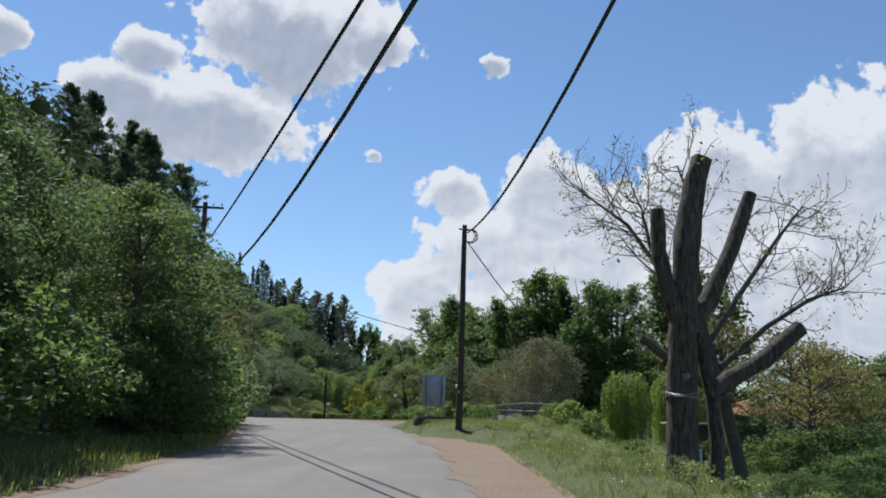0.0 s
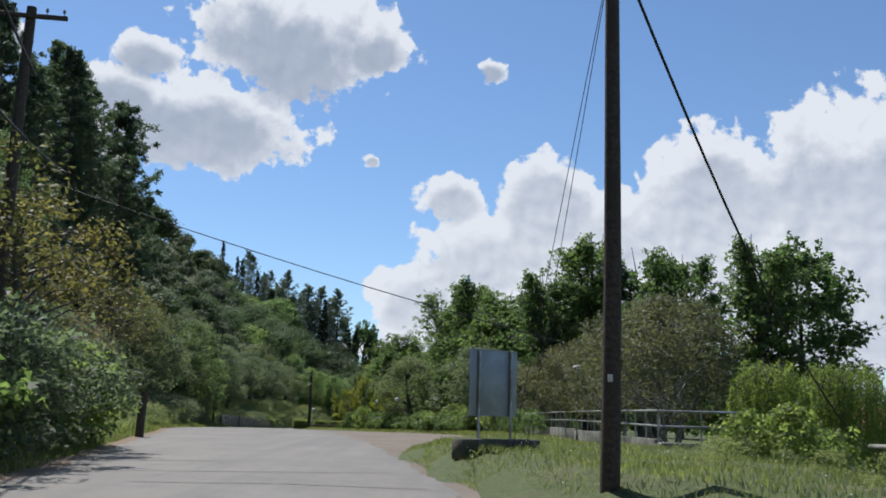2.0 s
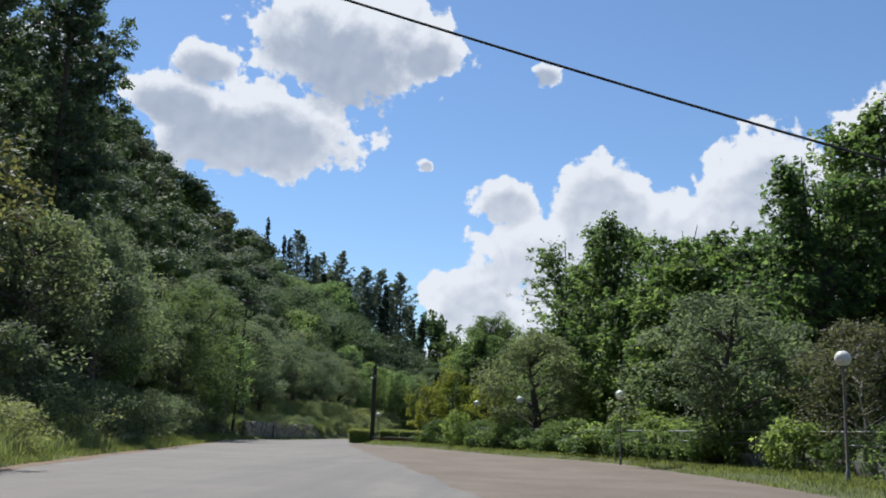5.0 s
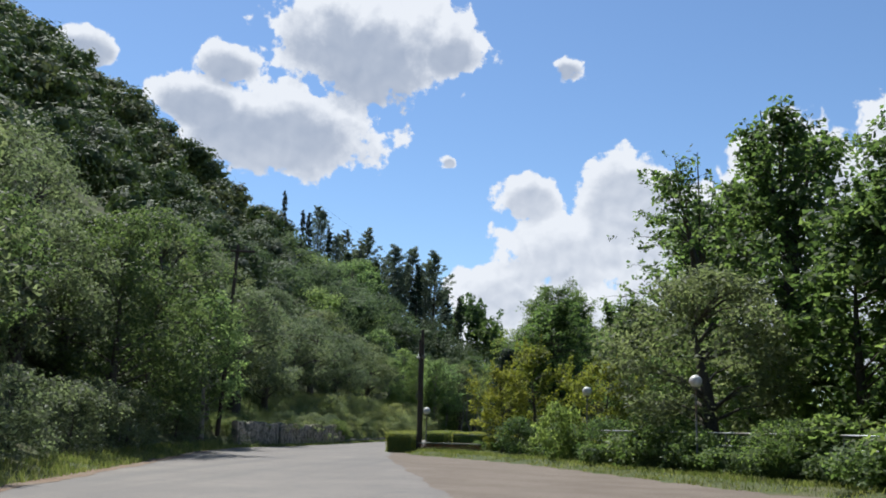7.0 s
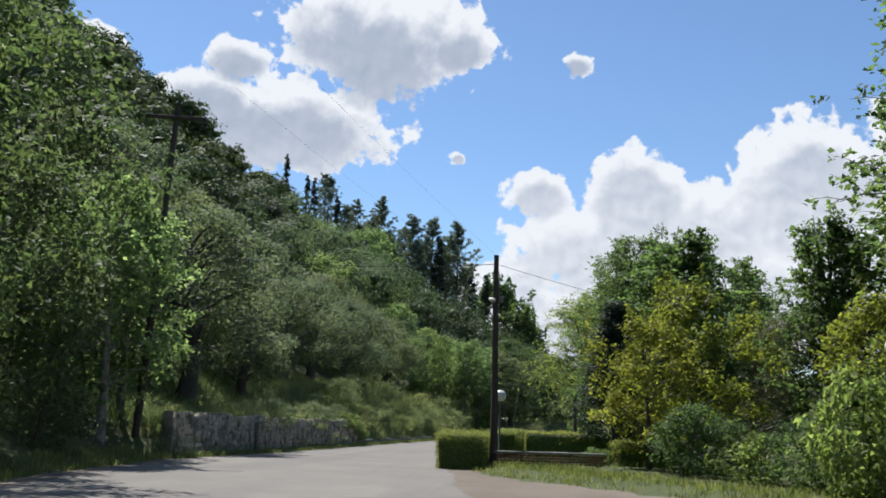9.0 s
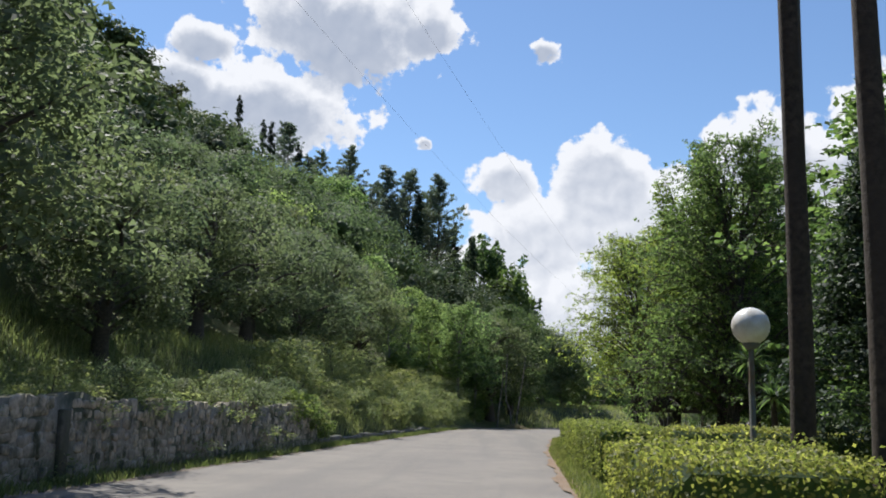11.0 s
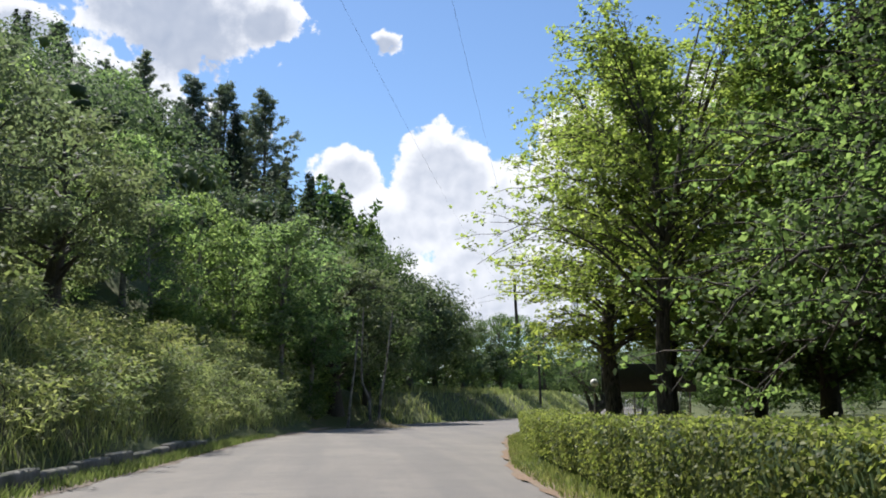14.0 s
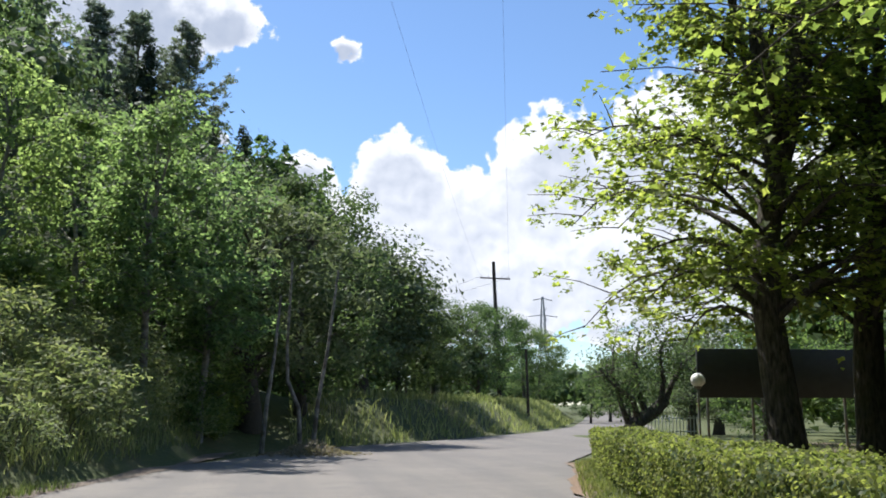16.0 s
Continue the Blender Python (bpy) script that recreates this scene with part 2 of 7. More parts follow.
LEAF_SLOPE = leafy("slope_wood_leaves", (0.053, 0.085, 0.04), (0.096, 0.138, 0.066), (0.165, 0.21, 0.10), 0.55, glow=(1.6, 1.7, 1.15))
LEAF_PINK = leafy("pink_shrub_leaves", (0.17, 0.13, 0.09), (0.24, 0.18, 0.13), (0.30, 0.25, 0.17), 0.35)
GRASS = leafy("grass_blades", (0.085, 0.125, 0.03), (0.15, 0.18, 0.05), (0.27, 0.265, 0.11), 0.45, 0.7)
STRAW = leafy("tall_grass_blades", (0.14, 0.18, 0.065), (0.22, 0.25, 0.10), (0.36, 0.36, 0.20), 0.45, 0.7)
BARK = grainy("grey_bark", (0.045, 0.038, 0.03), (0.11, 0.095, 0.075), 14.0, (0.07, 0.06, 0.05), 2.0, 0.95, 0.8, 0.03)
BARK_PALE = grainy("pale_bark", (0.16, 0.145, 0.12), (0.30, 0.28, 0.24), 9.0, (0.09, 0.08, 0.065), 3.0, 0.9, 0.5)
POLE_WOOD = grainy("creosoted_wood", (0.028, 0.021, 0.016), (0.078, 0.058, 0.043), 18.0, (0.045, 0.034, 0.026), 1.5, 0.85, 0.5)
CABLE = grainy("black_cable", (0.012, 0.012, 0.013), (0.025, 0.025, 0.027), 20.0, rough=0.7, bumps=0)
CONCRETE = grainy("weathered_concrete", (0.20, 0.19, 0.17), (0.33, 0.32, 0.29), 6.0, (0.12, 0.115, 0.09), 1.2, 0.92, 0.4)
STAINED_CONCRETE = grainy("stained_concrete", (0.11, 0.104, 0.092), (0.19, 0.18, 0.16), 7.0, (0.07, 0.075, 0.05), 1.4, 0.93, 0.4)
DARK_CONCRETE = grainy("mossy_concrete", (0.055, 0.052, 0.04), (0.12, 0.11, 0.085), 8.0, (0.05, 0.06, 0.03), 2.0, 0.95, 0.5)
STONE = grainy("rubble_stone", (0.31, 0.262, 0.205), (0.52, 0.45, 0.36), 9.0, (0.075, 0.08, 0.05), 2.5, 0.92, 0.6, 0.02, 0, 0.55)
MORTAR = grainy("sandy_mortar", (0.19, 0.16, 0.12), (0.30, 0.26, 0.20), 14.0, (0.06, 0.07, 0.04), 1.0, 0.95, 0.5)
STEEL = grainy("galvanised_steel", (0.30, 0.31, 0.32), (0.42, 0.43, 0.44), 10.0, (0.24, 0.22, 0.20), 2.0, 0.45, 0.1, 0.005, 0.7)
SIGN_BACK = grainy("grey_sheet_metal", (0.30, 0.33, 0.36), (0.36, 0.39, 0.42), 3.0, (0.26, 0.285, 0.30), 0.9, 0.5, 0.05, 0.004, 0.2)
WHITE_PAINT = grainy("white_paint", (0.68, 0.68, 0.65), (0.80, 0.80, 0.78), 5.0, (0.5, 0.49, 0.45), 1.5, 0.6, 0.1)
GREY_IRON = grainy("painted_iron", (0.10, 0.11, 0.10), (0.16, 0.165, 0.15), 8.0, (0.14, 0.09, 0.05), 3.0, 0.6, 0.2)
BLACK_BOARD = grainy("black_board", (0.008, 0.008, 0.009), (0.016, 0.016, 0.018), 4.0, rough=0.55, bumps=0.1)
ROOF_TILE = grainy("terracotta_tiles", (0.30, 0.12, 0.06), (0.45, 0.21, 0.11), 7.0, (0.25, 0.15, 0.10), 1.0, 0.9, 0.4, 0.02, 0, 0.3)
PLASTER = grainy("pale_plaster", (0.50, 0.48, 0.44), (0.60, 0.58, 0.54), 4.0, (0.40, 0.38, 0.34), 0.8, 0.9, 0.2)
BRICK = grainy("red_brick", (0.22, 0.085, 0.05), (0.33, 0.14, 0.085), 12.0, (0.16, 0.09, 0.06), 3.0, 0.9, 0.4, 0.01, 0, 0.4)
GLASS_DARK, nt_, b_ = material("dark_window_glass")
b_.inputs["Base Color"].default_value, b_.inputs["Roughness"].default_value = (0.02, 0.025, 0.03, 1), 0.08

GLOBE, nt_, b_ = material("opal_globe")
nt_.links.new(ramp(nt_, noise_at(nt_, 7.0), [(0.3, (0.55, 0.52, 0.46)), (0.7, (0.82, 0.81, 0.78))]), b_.inputs["Base Color"])
b_.inputs["Roughness"].default_value = 0.3
b_.inputs["Subsurface Weight"].default_value = 0.3
b_.inputs["Subsurface Radius"].default_value = (0.1, 0.1, 0.1)

TRUNK_BARK, nt_, b_ = material("fissured_bark")
geo_ = nt_.nodes.new("ShaderNodeNewGeometry")
map_ = nt_.nodes.new("ShaderNodeMapping")
map_.inputs["Scale"].default_value = (1.0, 1.0, 0.22)
nt_.links.new(geo_.outputs["Position"], map_.inputs["Vector"])
ridge_ = noise_at(nt_, 17.0, 6.0, 0.65, map_.outputs[0])
c_ = ramp(nt_, ridge_, [(0.36, (0.018, 0.015, 0.012)), (0.5, (0.075, 0.062, 0.05)), (0.7, (0.15, 0.13, 0.11))])
c_ = mixed(nt_, ramp(nt_, noise_at(nt_, 1.6, 4.0), [(0.5, (0, 0, 0)), (0.66, (0.7, 0.7, 0.7))]), c_, (0.06, 0.058, 0.045))
nt_.links.new(c_, b_.inputs["Base Color"])
b_.inputs["Roughness"].default_value = 0.95
bump(nt_, b_, ridge_, 1.0, 0.05)

TAR = grainy("sandy_mortar", (0.19, 0.16, 0.12), (0.30, 0.26, 0.20), 14.0, (0.06, 0.07, 0.04), 1.0, 0.95, 0.5)
STEEL = grainy("galvanised_steel", (0.30, 0.31, 0.32), (0.42, 0.43, 0.44), 10.0, (0.24, 0.22, 0.20), 2.0, 0.45, 0.1, 0.005, 0.7)
SIGN_BACK = grainy("grey_sheet_metal", (0.30, 0.33, 0.36), (0.36, 0.39, 0.42), 3.0, (0.26, 0.285, 0.30), 0.9, 0.5, 0.05, 0.004, 0.2)
WHITE_PAINT = grainy("white_paint", (0.68, 0.68, 0.65), (0.80, 0.80, 0.78), 5.0, (0.5, 0.49, 0.45), 1.5, 0.6, 0.1)
GREY_IRON = grainy("painted_iron", (0.10, 0.11, 0.10), (0.16, 0.165, 0.15), 8.0, (0.14, 0.09, 0.05), 3.0, 0.6, 0.2)
BLACK_BOARD = grainy("black_board", (0.008, 0.008, 0.009), (0.016, 0.016, 0.018), 4.0, rough=0.55, bumps=0.1)
ROOF_TILE = grainy("terracotta_tiles", (0.30, 0.12, 0.06), (0.45, 0.21, 0.11), 7.0, (0.25, 0.15, 0.10), 1.0, 0.9, 0.4, 0.02, 0, 0.3)
PLASTER = grainy("pale_plaster", (0.50, 0.48, 0.44), (0.60, 0.58, 0.54), 4.0, (0.40, 0.38, 0.34), 0.8, 0.9, 0.2)
BRICK = grainy("red_brick", (0.22, 0.085, 0.05), (0.33, 0.14, 0.085), 12.0, (0.16, 0.09, 0.06), 3.0, 0.9, 0.4, 0.01, 0, 0.4)
GLASS_DARK, nt_, b_ = material("dark_window_glass")
b_.inputs["Base Color"].default_value, b_.inputs["Roughness"].default_value = (0.02, 0.025, 0.03, 1), 0.08

GLOBE, nt_, b_ = material("opal_globe")
nt_.links.new(ramp(nt_, noise_at(nt_, 7.0), [(0.3, (0.55, 0.52, 0.46)), (0.7, (0.82, 0.81, 0.78))]), b_.inputs["Base Color"])
b_.inputs["Roughness"].default_value = 0.3
b_.inputs["Subsurface Weight"].default_value = 0.3
b_.inputs["Subsurface Radius"].default_value = (0.1, 0.1, 0.1)

TRUNK_BARK, nt_, b_ = material("fissured_bark")
geo_ = nt_.nodes.new("ShaderNodeNewGeometry")
map_ = nt_.nodes.new("ShaderNodeMapping")
map_.inputs["Scale"].default_value = (1.0, 1.0, 0.22)
nt_.links.new(geo_.outputs["Position"], map_.inputs["Vector"])
ridge_ = noise_at(nt_, 17.0, 6.0, 0.65, map_.outputs[0])
c_ = ramp(nt_, ridge_, [(0.36, (0.018, 0.015, 0.012)), (0.5, (0.075, 0.062, 0.05)), (0.7, (0.15, 0.13, 0.11))])
c_ = mixed(nt_, ramp(nt_, noise_at(nt_, 1.6, 4.0), [(0.5, (0, 0, 0)), (0.66, (0.7, 0.7, 0.7))]), c_, (0.06, 0.058, 0.045))
nt_.links.new(c_, b_.inputs["Base Color"])
b_.inputs["Roughness"].default_value = 0.95
bump(nt_, b_, ridge_, 1.0, 0.05)

ASPHALT, nt_, b_ = material("old_asphalt")
c_ = ramp(nt_, noise_at(nt_, 60.0, 4.0), [(0.3, (0.092, 0.083, 0.076)), (0.7, (0.186, 0.162, 0.140))])
c_ = mixed(nt_, ramp(nt_, noise_at(nt_, 0.35, 5.0), [(0.38, (0, 0, 0)), (0.66, (0.8, 0.8, 0.8))]), c_, (0.184, 0.163, 0.139))
c_ = mixed(nt_, ramp(nt_, noise_at(nt_, 1.7, 6.0, 0.7), [(0.52, (0, 0, 0)), (0.72, (0.65, 0.65, 0.65))]), c_, (0.090, 0.086, 0.083))
trk_ = nt_.nodes.new("ShaderNodeNewGeometry")
str_ = nt_.nodes.new("ShaderNodeMapping")
str_.inputs["Rotation"].default_value = (0, 0, radians(-9))
str_.inputs["Scale"].default_value = (1.0, 0.05, 1.0)
nt_.links.new(trk_.outputs["Position"], str_.inputs["Vector"])
c_ = mixed(nt_, ramp(nt_, noise_at(nt_, 0.9, 4.0, 0.6, str_.outputs[0]), [(0.45, (0, 0, 0)), (0.65, (0.6, 0.6, 0.6))]), c_, (0.104, 0.095, 0.088))
nt_.links.new(c_, b_.inputs["Base Color"])
b_.inputs["Roughness"].default_value = 0.82
bump(nt_, b_, noise_at(nt_, 70.0, 5.0), 0.5, 0.008)
TAR = grainy("crack_sealing_tar", (0.03, 0.03, 0.03), (0.06, 0.06, 0.058), 30.0, rough=0.6, bumps=0.3)
GRAVEL, nt_, b_ = material("pale_gravel")
c_ = ramp(nt_, noise_at(nt_, 38.0, 5.0, 0.7), [(0.3, (0.099, 0.076, 0.057)), (0.7, (0.232, 0.189, 0.150))])
c_ = mixed(nt_, ramp(nt_, noise_at(nt_, 0.5, 5.0), [(0.4, (0, 0, 0)), (0.62, (0.85, 0.85, 0.85))]), c_, (0.125, 0.096, 0.071))
nt_.links.new(c_, b_.inputs["Base Color"])
b_.inputs["Roughness"].default_value = 0.95
bump(nt_, b_, noise_at(nt_, 40.0, 6.0), 0.8, 0.02)
EARTH = grainy("reddish_earth", (0.13, 0.083, 0.050), (0.235, 0.160, 0.105), 16.0, (0.185, 0.140, 0.098), 0.8, 0.97, 0.6, 0.03)
LITTER_SOIL = grainy("leaf_strewn_soil", (0.07, 0.052, 0.034), (0.165, 0.125, 0.08), 11.0, (0.10, 0.105, 0.045), 0.5, 0.97, 0.8, 0.05)
SOIL, nt_, b_ = material("grassy_soil")
c_ = ramp(nt_, noise_at(nt_, 9.0, 6.0, 0.7), [(0.3, (0.038, 0.05, 0.014)), (0.55, (0.072, 0.09, 0.025)), (0.75, (0.125, 0.128, 0.045))])
c_ = mixed(nt_, ramp(nt_, noise_at(nt_, 0.6, 5.0), [(0.50, (0, 0, 0)), (0.68, (0.45, 0.45, 0.45))]), c_, (0.14, 0.11, 0.06))
nt_.links.new(c_, b_.inputs["Base Color"])
b_.inputs["Roughness"].default_value = 0.97
bump(nt_, b_, noise_at(nt_, 12.0, 6.0), 0.9, 0.06)

# ---- the lie of the land ----
ROAD_Y = [-60, 0, 14, 27, 43, 60, 68, 76, 101, 114, 127, 138, 150, 165, 181, 197, 206]
ROAD_L = [-4.6, -5.2, -5.4, -6.1, -9.0, -12.7, -14.2, -16.2, -20.6, -23.0, -25.6, -26.4, -26.0, -24.9, -23.3, -22.4, -20.8]
ROAD_R = [1.6, 1.0, 0.72, 0.23, -1.56, -3.9, -5.4, -7.0, -12.0, -14.5, -17.0, -18.2, -18.0, -17.4, -16.2, -13.3, -10.6]
# past the bend: left and right edge points
BEND_L = [(-17.2, 217), (-9.2, 229), (-1.5, 243), (7.0, 263), (20.0, 300), (38.0, 355), (80.0, 470)]
BEND_R = [(-7.2, 214), (-2.6, 224), (4.5, 237), (13.0, 259), (26.0, 297), (44.0, 352), (86.0, 467)]
LEVEL_Y = [-60, 0, 12, 25, 37, 49, 63, 77, 90, 98, 122, 136, 147, 157, 172, 182, 200, 230, 265, 400, 1500]
LEVEL_Z = [-0.7, 0.0, 0.14, 0.33, 0.50, 0.63, 0.79, 0.89, 0.82, 0.72, 0.48, 0.38, 0.18, 0.09, 0.01, -0.05, -0.25, -0.5, -0.8, -1.0, -1.0]
# the edge of the grass right of the road; between road and grass lie earth and gravel
GRASS_Y = [-60, 30, 36, 39, 46, 53, 60, 66, 70, 73, 76, 83, 89, 102, 107, 110, 121, 125, 129, 133, 138, 142, 165, 181, 197, 206, 222]
GRASS_X = [2.4, 2.0, 1.0, -0.45, -1.6, -2.4, -2.2, -1.0, 0.8, 1.9, 1.0, 0.3, -0.2, -1.2, -2.9, -5.4, -9.4, -10.8, -13.6, -16.4, -17.8, -18.0, -17.2, -16.0, -13.1, -10.4, -3.0]


def ease(a, b, x):
    t = np.clip((np.asarray(x, float) - a) / (b - a), 0, 1)
    return t * t * (3 - 2 * t)


def road_left(y):
    return np.interp(y, ROAD_Y + [217, 240, 400], ROAD_L + [-19.5, -17.0, -10.0])


def grass_right(y):
    return np.interp(y, GRASS_Y, GRASS_X)


def waves(x, y, k):
    return np.sin(x * k + 1.3 * np.sin(y * k * 0.7)) * np.cos(y * k * 0.9 + 0.8 * np.sin(x * k * 0.6))


def ground_z(x, y):
    """Height of the ground: road profile, hillside left of it, raised verge and lower yard right of it."""
    x, y = np.asarray(x, float), np.asarray(y, float)
    z = np.interp(y, LEVEL_Y, LEVEL_Z)
    s = road_left(y) - x
    walled = ease(135.5, 137.5, y) * (1 - ease(162, 165, y))
    hs = np.clip(s - 1.6, 0, 105)
    hill = 0.80 * hs * (0.35 + 0.65 * ease(0, 7, hs)) * (1 - ease(275, 360, y)) * (1 - 0.55 * ease(30, -50, y))
    hill = hill * (1 - 0.35 * walled * (1 - ease(4, 10, hs)))
    # the grassy bank past the wall rises straight from the kerb
    bank = ease(159, 167, y) * (1 - ease(211, 222, y))
    rise = 0.95 * np.clip(s - 0.8, 0, 2.9) + 0.42 * np.clip(s - 3.7, 0, 6.3) + 0.8 * np.clip(s - 10, 0, 95)
    hill = hill + bank * (rise - hill) * (1 - ease(14, 40, s))
    z = z + 0.28 * ease(0.5, 1.5, s) * (1 - walled) + hill + walled * 1.15 * ease(0.84, 1.02, s)
    z = z + ease(4, 12, s) * (0.9 * waves(x, y, 0.21) + 2.2 * waves(x + 7, y, 0.083))
    # grassy bank round the outer side of the bend
    outer = np.interp(y, [206, 217, 229, 243, 263, 300, 355], [-20.8, -17.2, -9.2, -1.5, 7.0, 20.0, 38.0]) - x
    z = z + 2.1 * ease(0.7, 5.0, outer) * ease(216, 230, y) * (1 - ease(300, 350, y)) * (1 - ease(12, 30, outer))
    rg = x - grass_right(y)
    near = 1 - ease(222, 240, y)
    z = z + (0.20 + 0.36 * ease(30, 36, y) * (1 - ease(50, 57, y)) * (1 - ease(4, 8, x))) * ease(0.0, 0.9, rg) * near + 0.05 * ease(1, 3, rg) * waves(x, y, 1.1) * near
    brink = np.interp(y, [14, 30, 45, 60], [3.6, 3.9, 5.6, 7.0])
    yard = ease(0, 5.6, x - brink) * (1 - ease(72, 92, y)) * ease(4, 13, y)
    return z - 1.9 * yard


def lay(points, lift=0.0):
    p = np.asarray(points, float)
    return np.column_stack([p[:, 0], p[:, 1], ground_z(p[:, 0], p[:, 1]) + lift])


# ---- mesh helpers ----


class Geo:
    """Vertices and faces gathered piece by piece."""

    def __init__(self):
        self.v, self.f, self.n = [], [], 0

    def add(self, verts, faces):
        verts = np.asarray(verts, float).reshape(-1, 3)
        for width in {len(f) for f in faces} if isinstance(faces, list) else {faces.shape[1]}:
            chosen = np.array([f for f in faces if len(f) == width]) if isinstance(faces, list) else faces
            self.f.append(chosen.astype(np.int32) + self.n)
        self.v.append(verts)
        self.n += len(verts)
        return self

    def tube(self, path, radii, sides=7, caps=True):
        path = np.asarray(path, float)
        k = len(path)
        radii = np.broadcast_to(np.asarray(radii, float), (k,))
        d = np.gradient(path, axis=0)
        d /= np.linalg.norm(d, axis=1)[:, None] + 1e-9
        ref = np.array([0.0, 0.0, 1.0]) if abs(d[:, 2]).mean() < 0.8 else np.array([1.0, 0.0, 0.0])
        a = np.cross(d, ref)
        a /= np.linalg.norm(a, axis=1)[:, None] + 1e-9
        b = np.cross(d, a)
        th = np.arange(sides) * 2 * np.pi / sides
        ring = a[:, None, :] * np.cos(th)[None, :, None] + b[:, None, :] * np.sin(th)[None, :, None]
        verts = (path[:, None, :] + ring * radii[:, None, None]).reshape(-1, 3)
        i = np.arange(k - 1)[:, None] * sides
        j = np.arange(sides)[None, :]
        jn = (j + 1) % sides
        quads = np.stack([i + j, i + jn, i + sides + jn, i + sides + j], -1).reshape(-1, 4)
        self.add(verts, quads)
        if caps:
            for end, at in ((0, path[0]), (k - 1, path[-1])):
                base = verts[end * sides:(end + 1) * sides]
                tris = np.array([[sides, q, (q + 1) % sides] if end else [sides, (q + 1) % sides, q] for q in range(sides)])
                self.add(np.vstack([base, at]), tris)
        return self

    def box(self, size, m=None, bevel=0.0):
        """A box of that size round the origin, edges bevelled, moved by m."""
        bm = bmesh.new()
        bmesh.ops.create_cube(bm, size=1.0)
        bmesh.ops.scale(bm, vec=size, verts=bm.verts)
        if bevel:
            bmesh.ops.bevel(bm, geom=bm.edges[:], offset=bevel, segments=1, affect="EDGES", profile=0.5)
        return self.take(bm, m)

    def take(self, bm, m=None):
        if m is not None:
            bmesh.ops.transform(bm, matrix=m, verts=bm.verts)
        bm.verts.index_update()
        self.add([v.co[:] for v in bm.verts], [[v.index for v in f.verts] for f in bm.faces])
        bm.free()
        return self

    def ball(self, centre, radius, rough=0.0, seed=0, flat=1.0, div=2):
        bm = bmesh.new()
        bmesh.ops.create_icosphere(bm, subdivisions=div, radius=1.0)
        for v in bm.verts:
            k = 1 + rough * noise.noise(v.co * 1.7 + Vector((seed, seed * 0.7, 0)))
            v.co = Vector((v.co.x * radius * k, v.co.y * radius * k, v.co.z * radius * k * flat)) + Vector(centre)
        return self.take(bm)

    def leaves(self, p, nrm, length, width, rng, fold=0.12, simple=False):
        """Pointed leaves at p, facing roughly along nrm."""
        n = len(p)
        nrm = nrm + rng.normal(0, 0.55, (n, 3))
        nrm /= np.linalg.norm(nrm, axis=1)[:, None] + 1e-9
        u = np.cross(nrm, rng.normal(0, 1, (n, 3)))
        u /= np.linalg.norm(u, axis=1)[:, None] + 1e-9
        w = np.cross(nrm, u)
        ln = length * rng.uniform(0.65, 1.3, (n, 1))
        wd = width * rng.uniform(0.65, 1.3, (n, 1))
        if simple:
            q = np.stack([p + u * ln * 0.6, p + w * wd * 0.62 - u * ln * 0.3, p - w * wd * 0.62 - u * ln * 0.3], 1)
            return self.add(q.reshape(-1, 3), np.arange(n * 3).reshape(-1, 3))
        q = np.stack([p + u * ln * 0.5, p + w * wd * 0.5 + nrm * fold * wd - u * ln * 0.08, p - u * ln * 0.5, p - w * wd * 0.5 + nrm * fold * wd - u * ln * 0.08], 1)
        return self.add(q.reshape(-1, 3), np.arange(n * 4).reshape(-1, 4))

    def lobed(self, p, nrm, length, rng, tilt=0.4):
        """Broad three-lobed leaves at p, creased along the midrib."""
        n = len(p)
        nrm = nrm + rng.normal(0, tilt, (n, 3))
        nrm /= np.linalg.norm(nrm, axis=1)[:, None] + 1e-9
        u = np.cross(nrm, rng.normal(0, 1, (n, 3)))
        u /= np.linalg.norm(u, axis=1)[:, None] + 1e-9
        w = np.cross(nrm, u)
        ln = length * rng.uniform(0.6, 1.3, (n, 1))
        at = lambda a, b, c: p + (u * a + w * b + nrm * c) * ln
        q = np.stack([at(-0.45, 0, 0), at(0.0, 0.50, 0.10), at(0.12, 0.17, 0.04), at(0.55, 0, -0.08), at(0.12, -0.17, 0.04), at(0.0, -0.50, 0.10)], 1)
        k = np.arange(n)[:, None] * 6
        self.v.append(q.reshape(-1, 3))
        self.f.append((k + self.n + np.array([[0, 1, 2, 3]])).astype(np.int32))
        self.f.append((k + self.n + np.array([[0, 3, 4, 5]])).astype(np.int32))
        self.n += n * 6
        return self

    def mesh(self, name, mat, smooth=False):
        me = bpy.data.meshes.new(name)
        v = np.vstack(self.v)
        tot = sum(len(f) for f in self.f)
        sizes = np.concatenate([np.full(len(f), f.shape[1]) for f in self.f])
        loops = np.concatenate([f.ravel() for f in self.f])
        me.vertices.add(len(v))
        me.vertices.foreach_set("co", v.astype(np.float32).ravel())
        me.loops.add(len(loops))
        me.loops.foreach_set("vertex_index", loops.astype(np.int32))
        me.polygons.add(tot)
        me.polygons.foreach_set("loop_start", np.concatenate([[0], np.cumsum(sizes)[:-1]]).astype(np.int32))
        me.polygons.foreach_set("loop_total", sizes.astype(np.int32))
        if smooth:
            me.polygons.foreach_set("use_smooth", np.ones(tot, bool))
        me.materials.append(mat)
        me.update(calc_edges=True)
        return me


def part(name, geo, mat, parent=None, label="", smooth=False):
    ob = new(name, geo.mesh(name, mat, smooth) if isinstance(geo, Geo) else geo)
    if parent is not None:
        ob.parent = parent
    return tagged(ob, label=label)


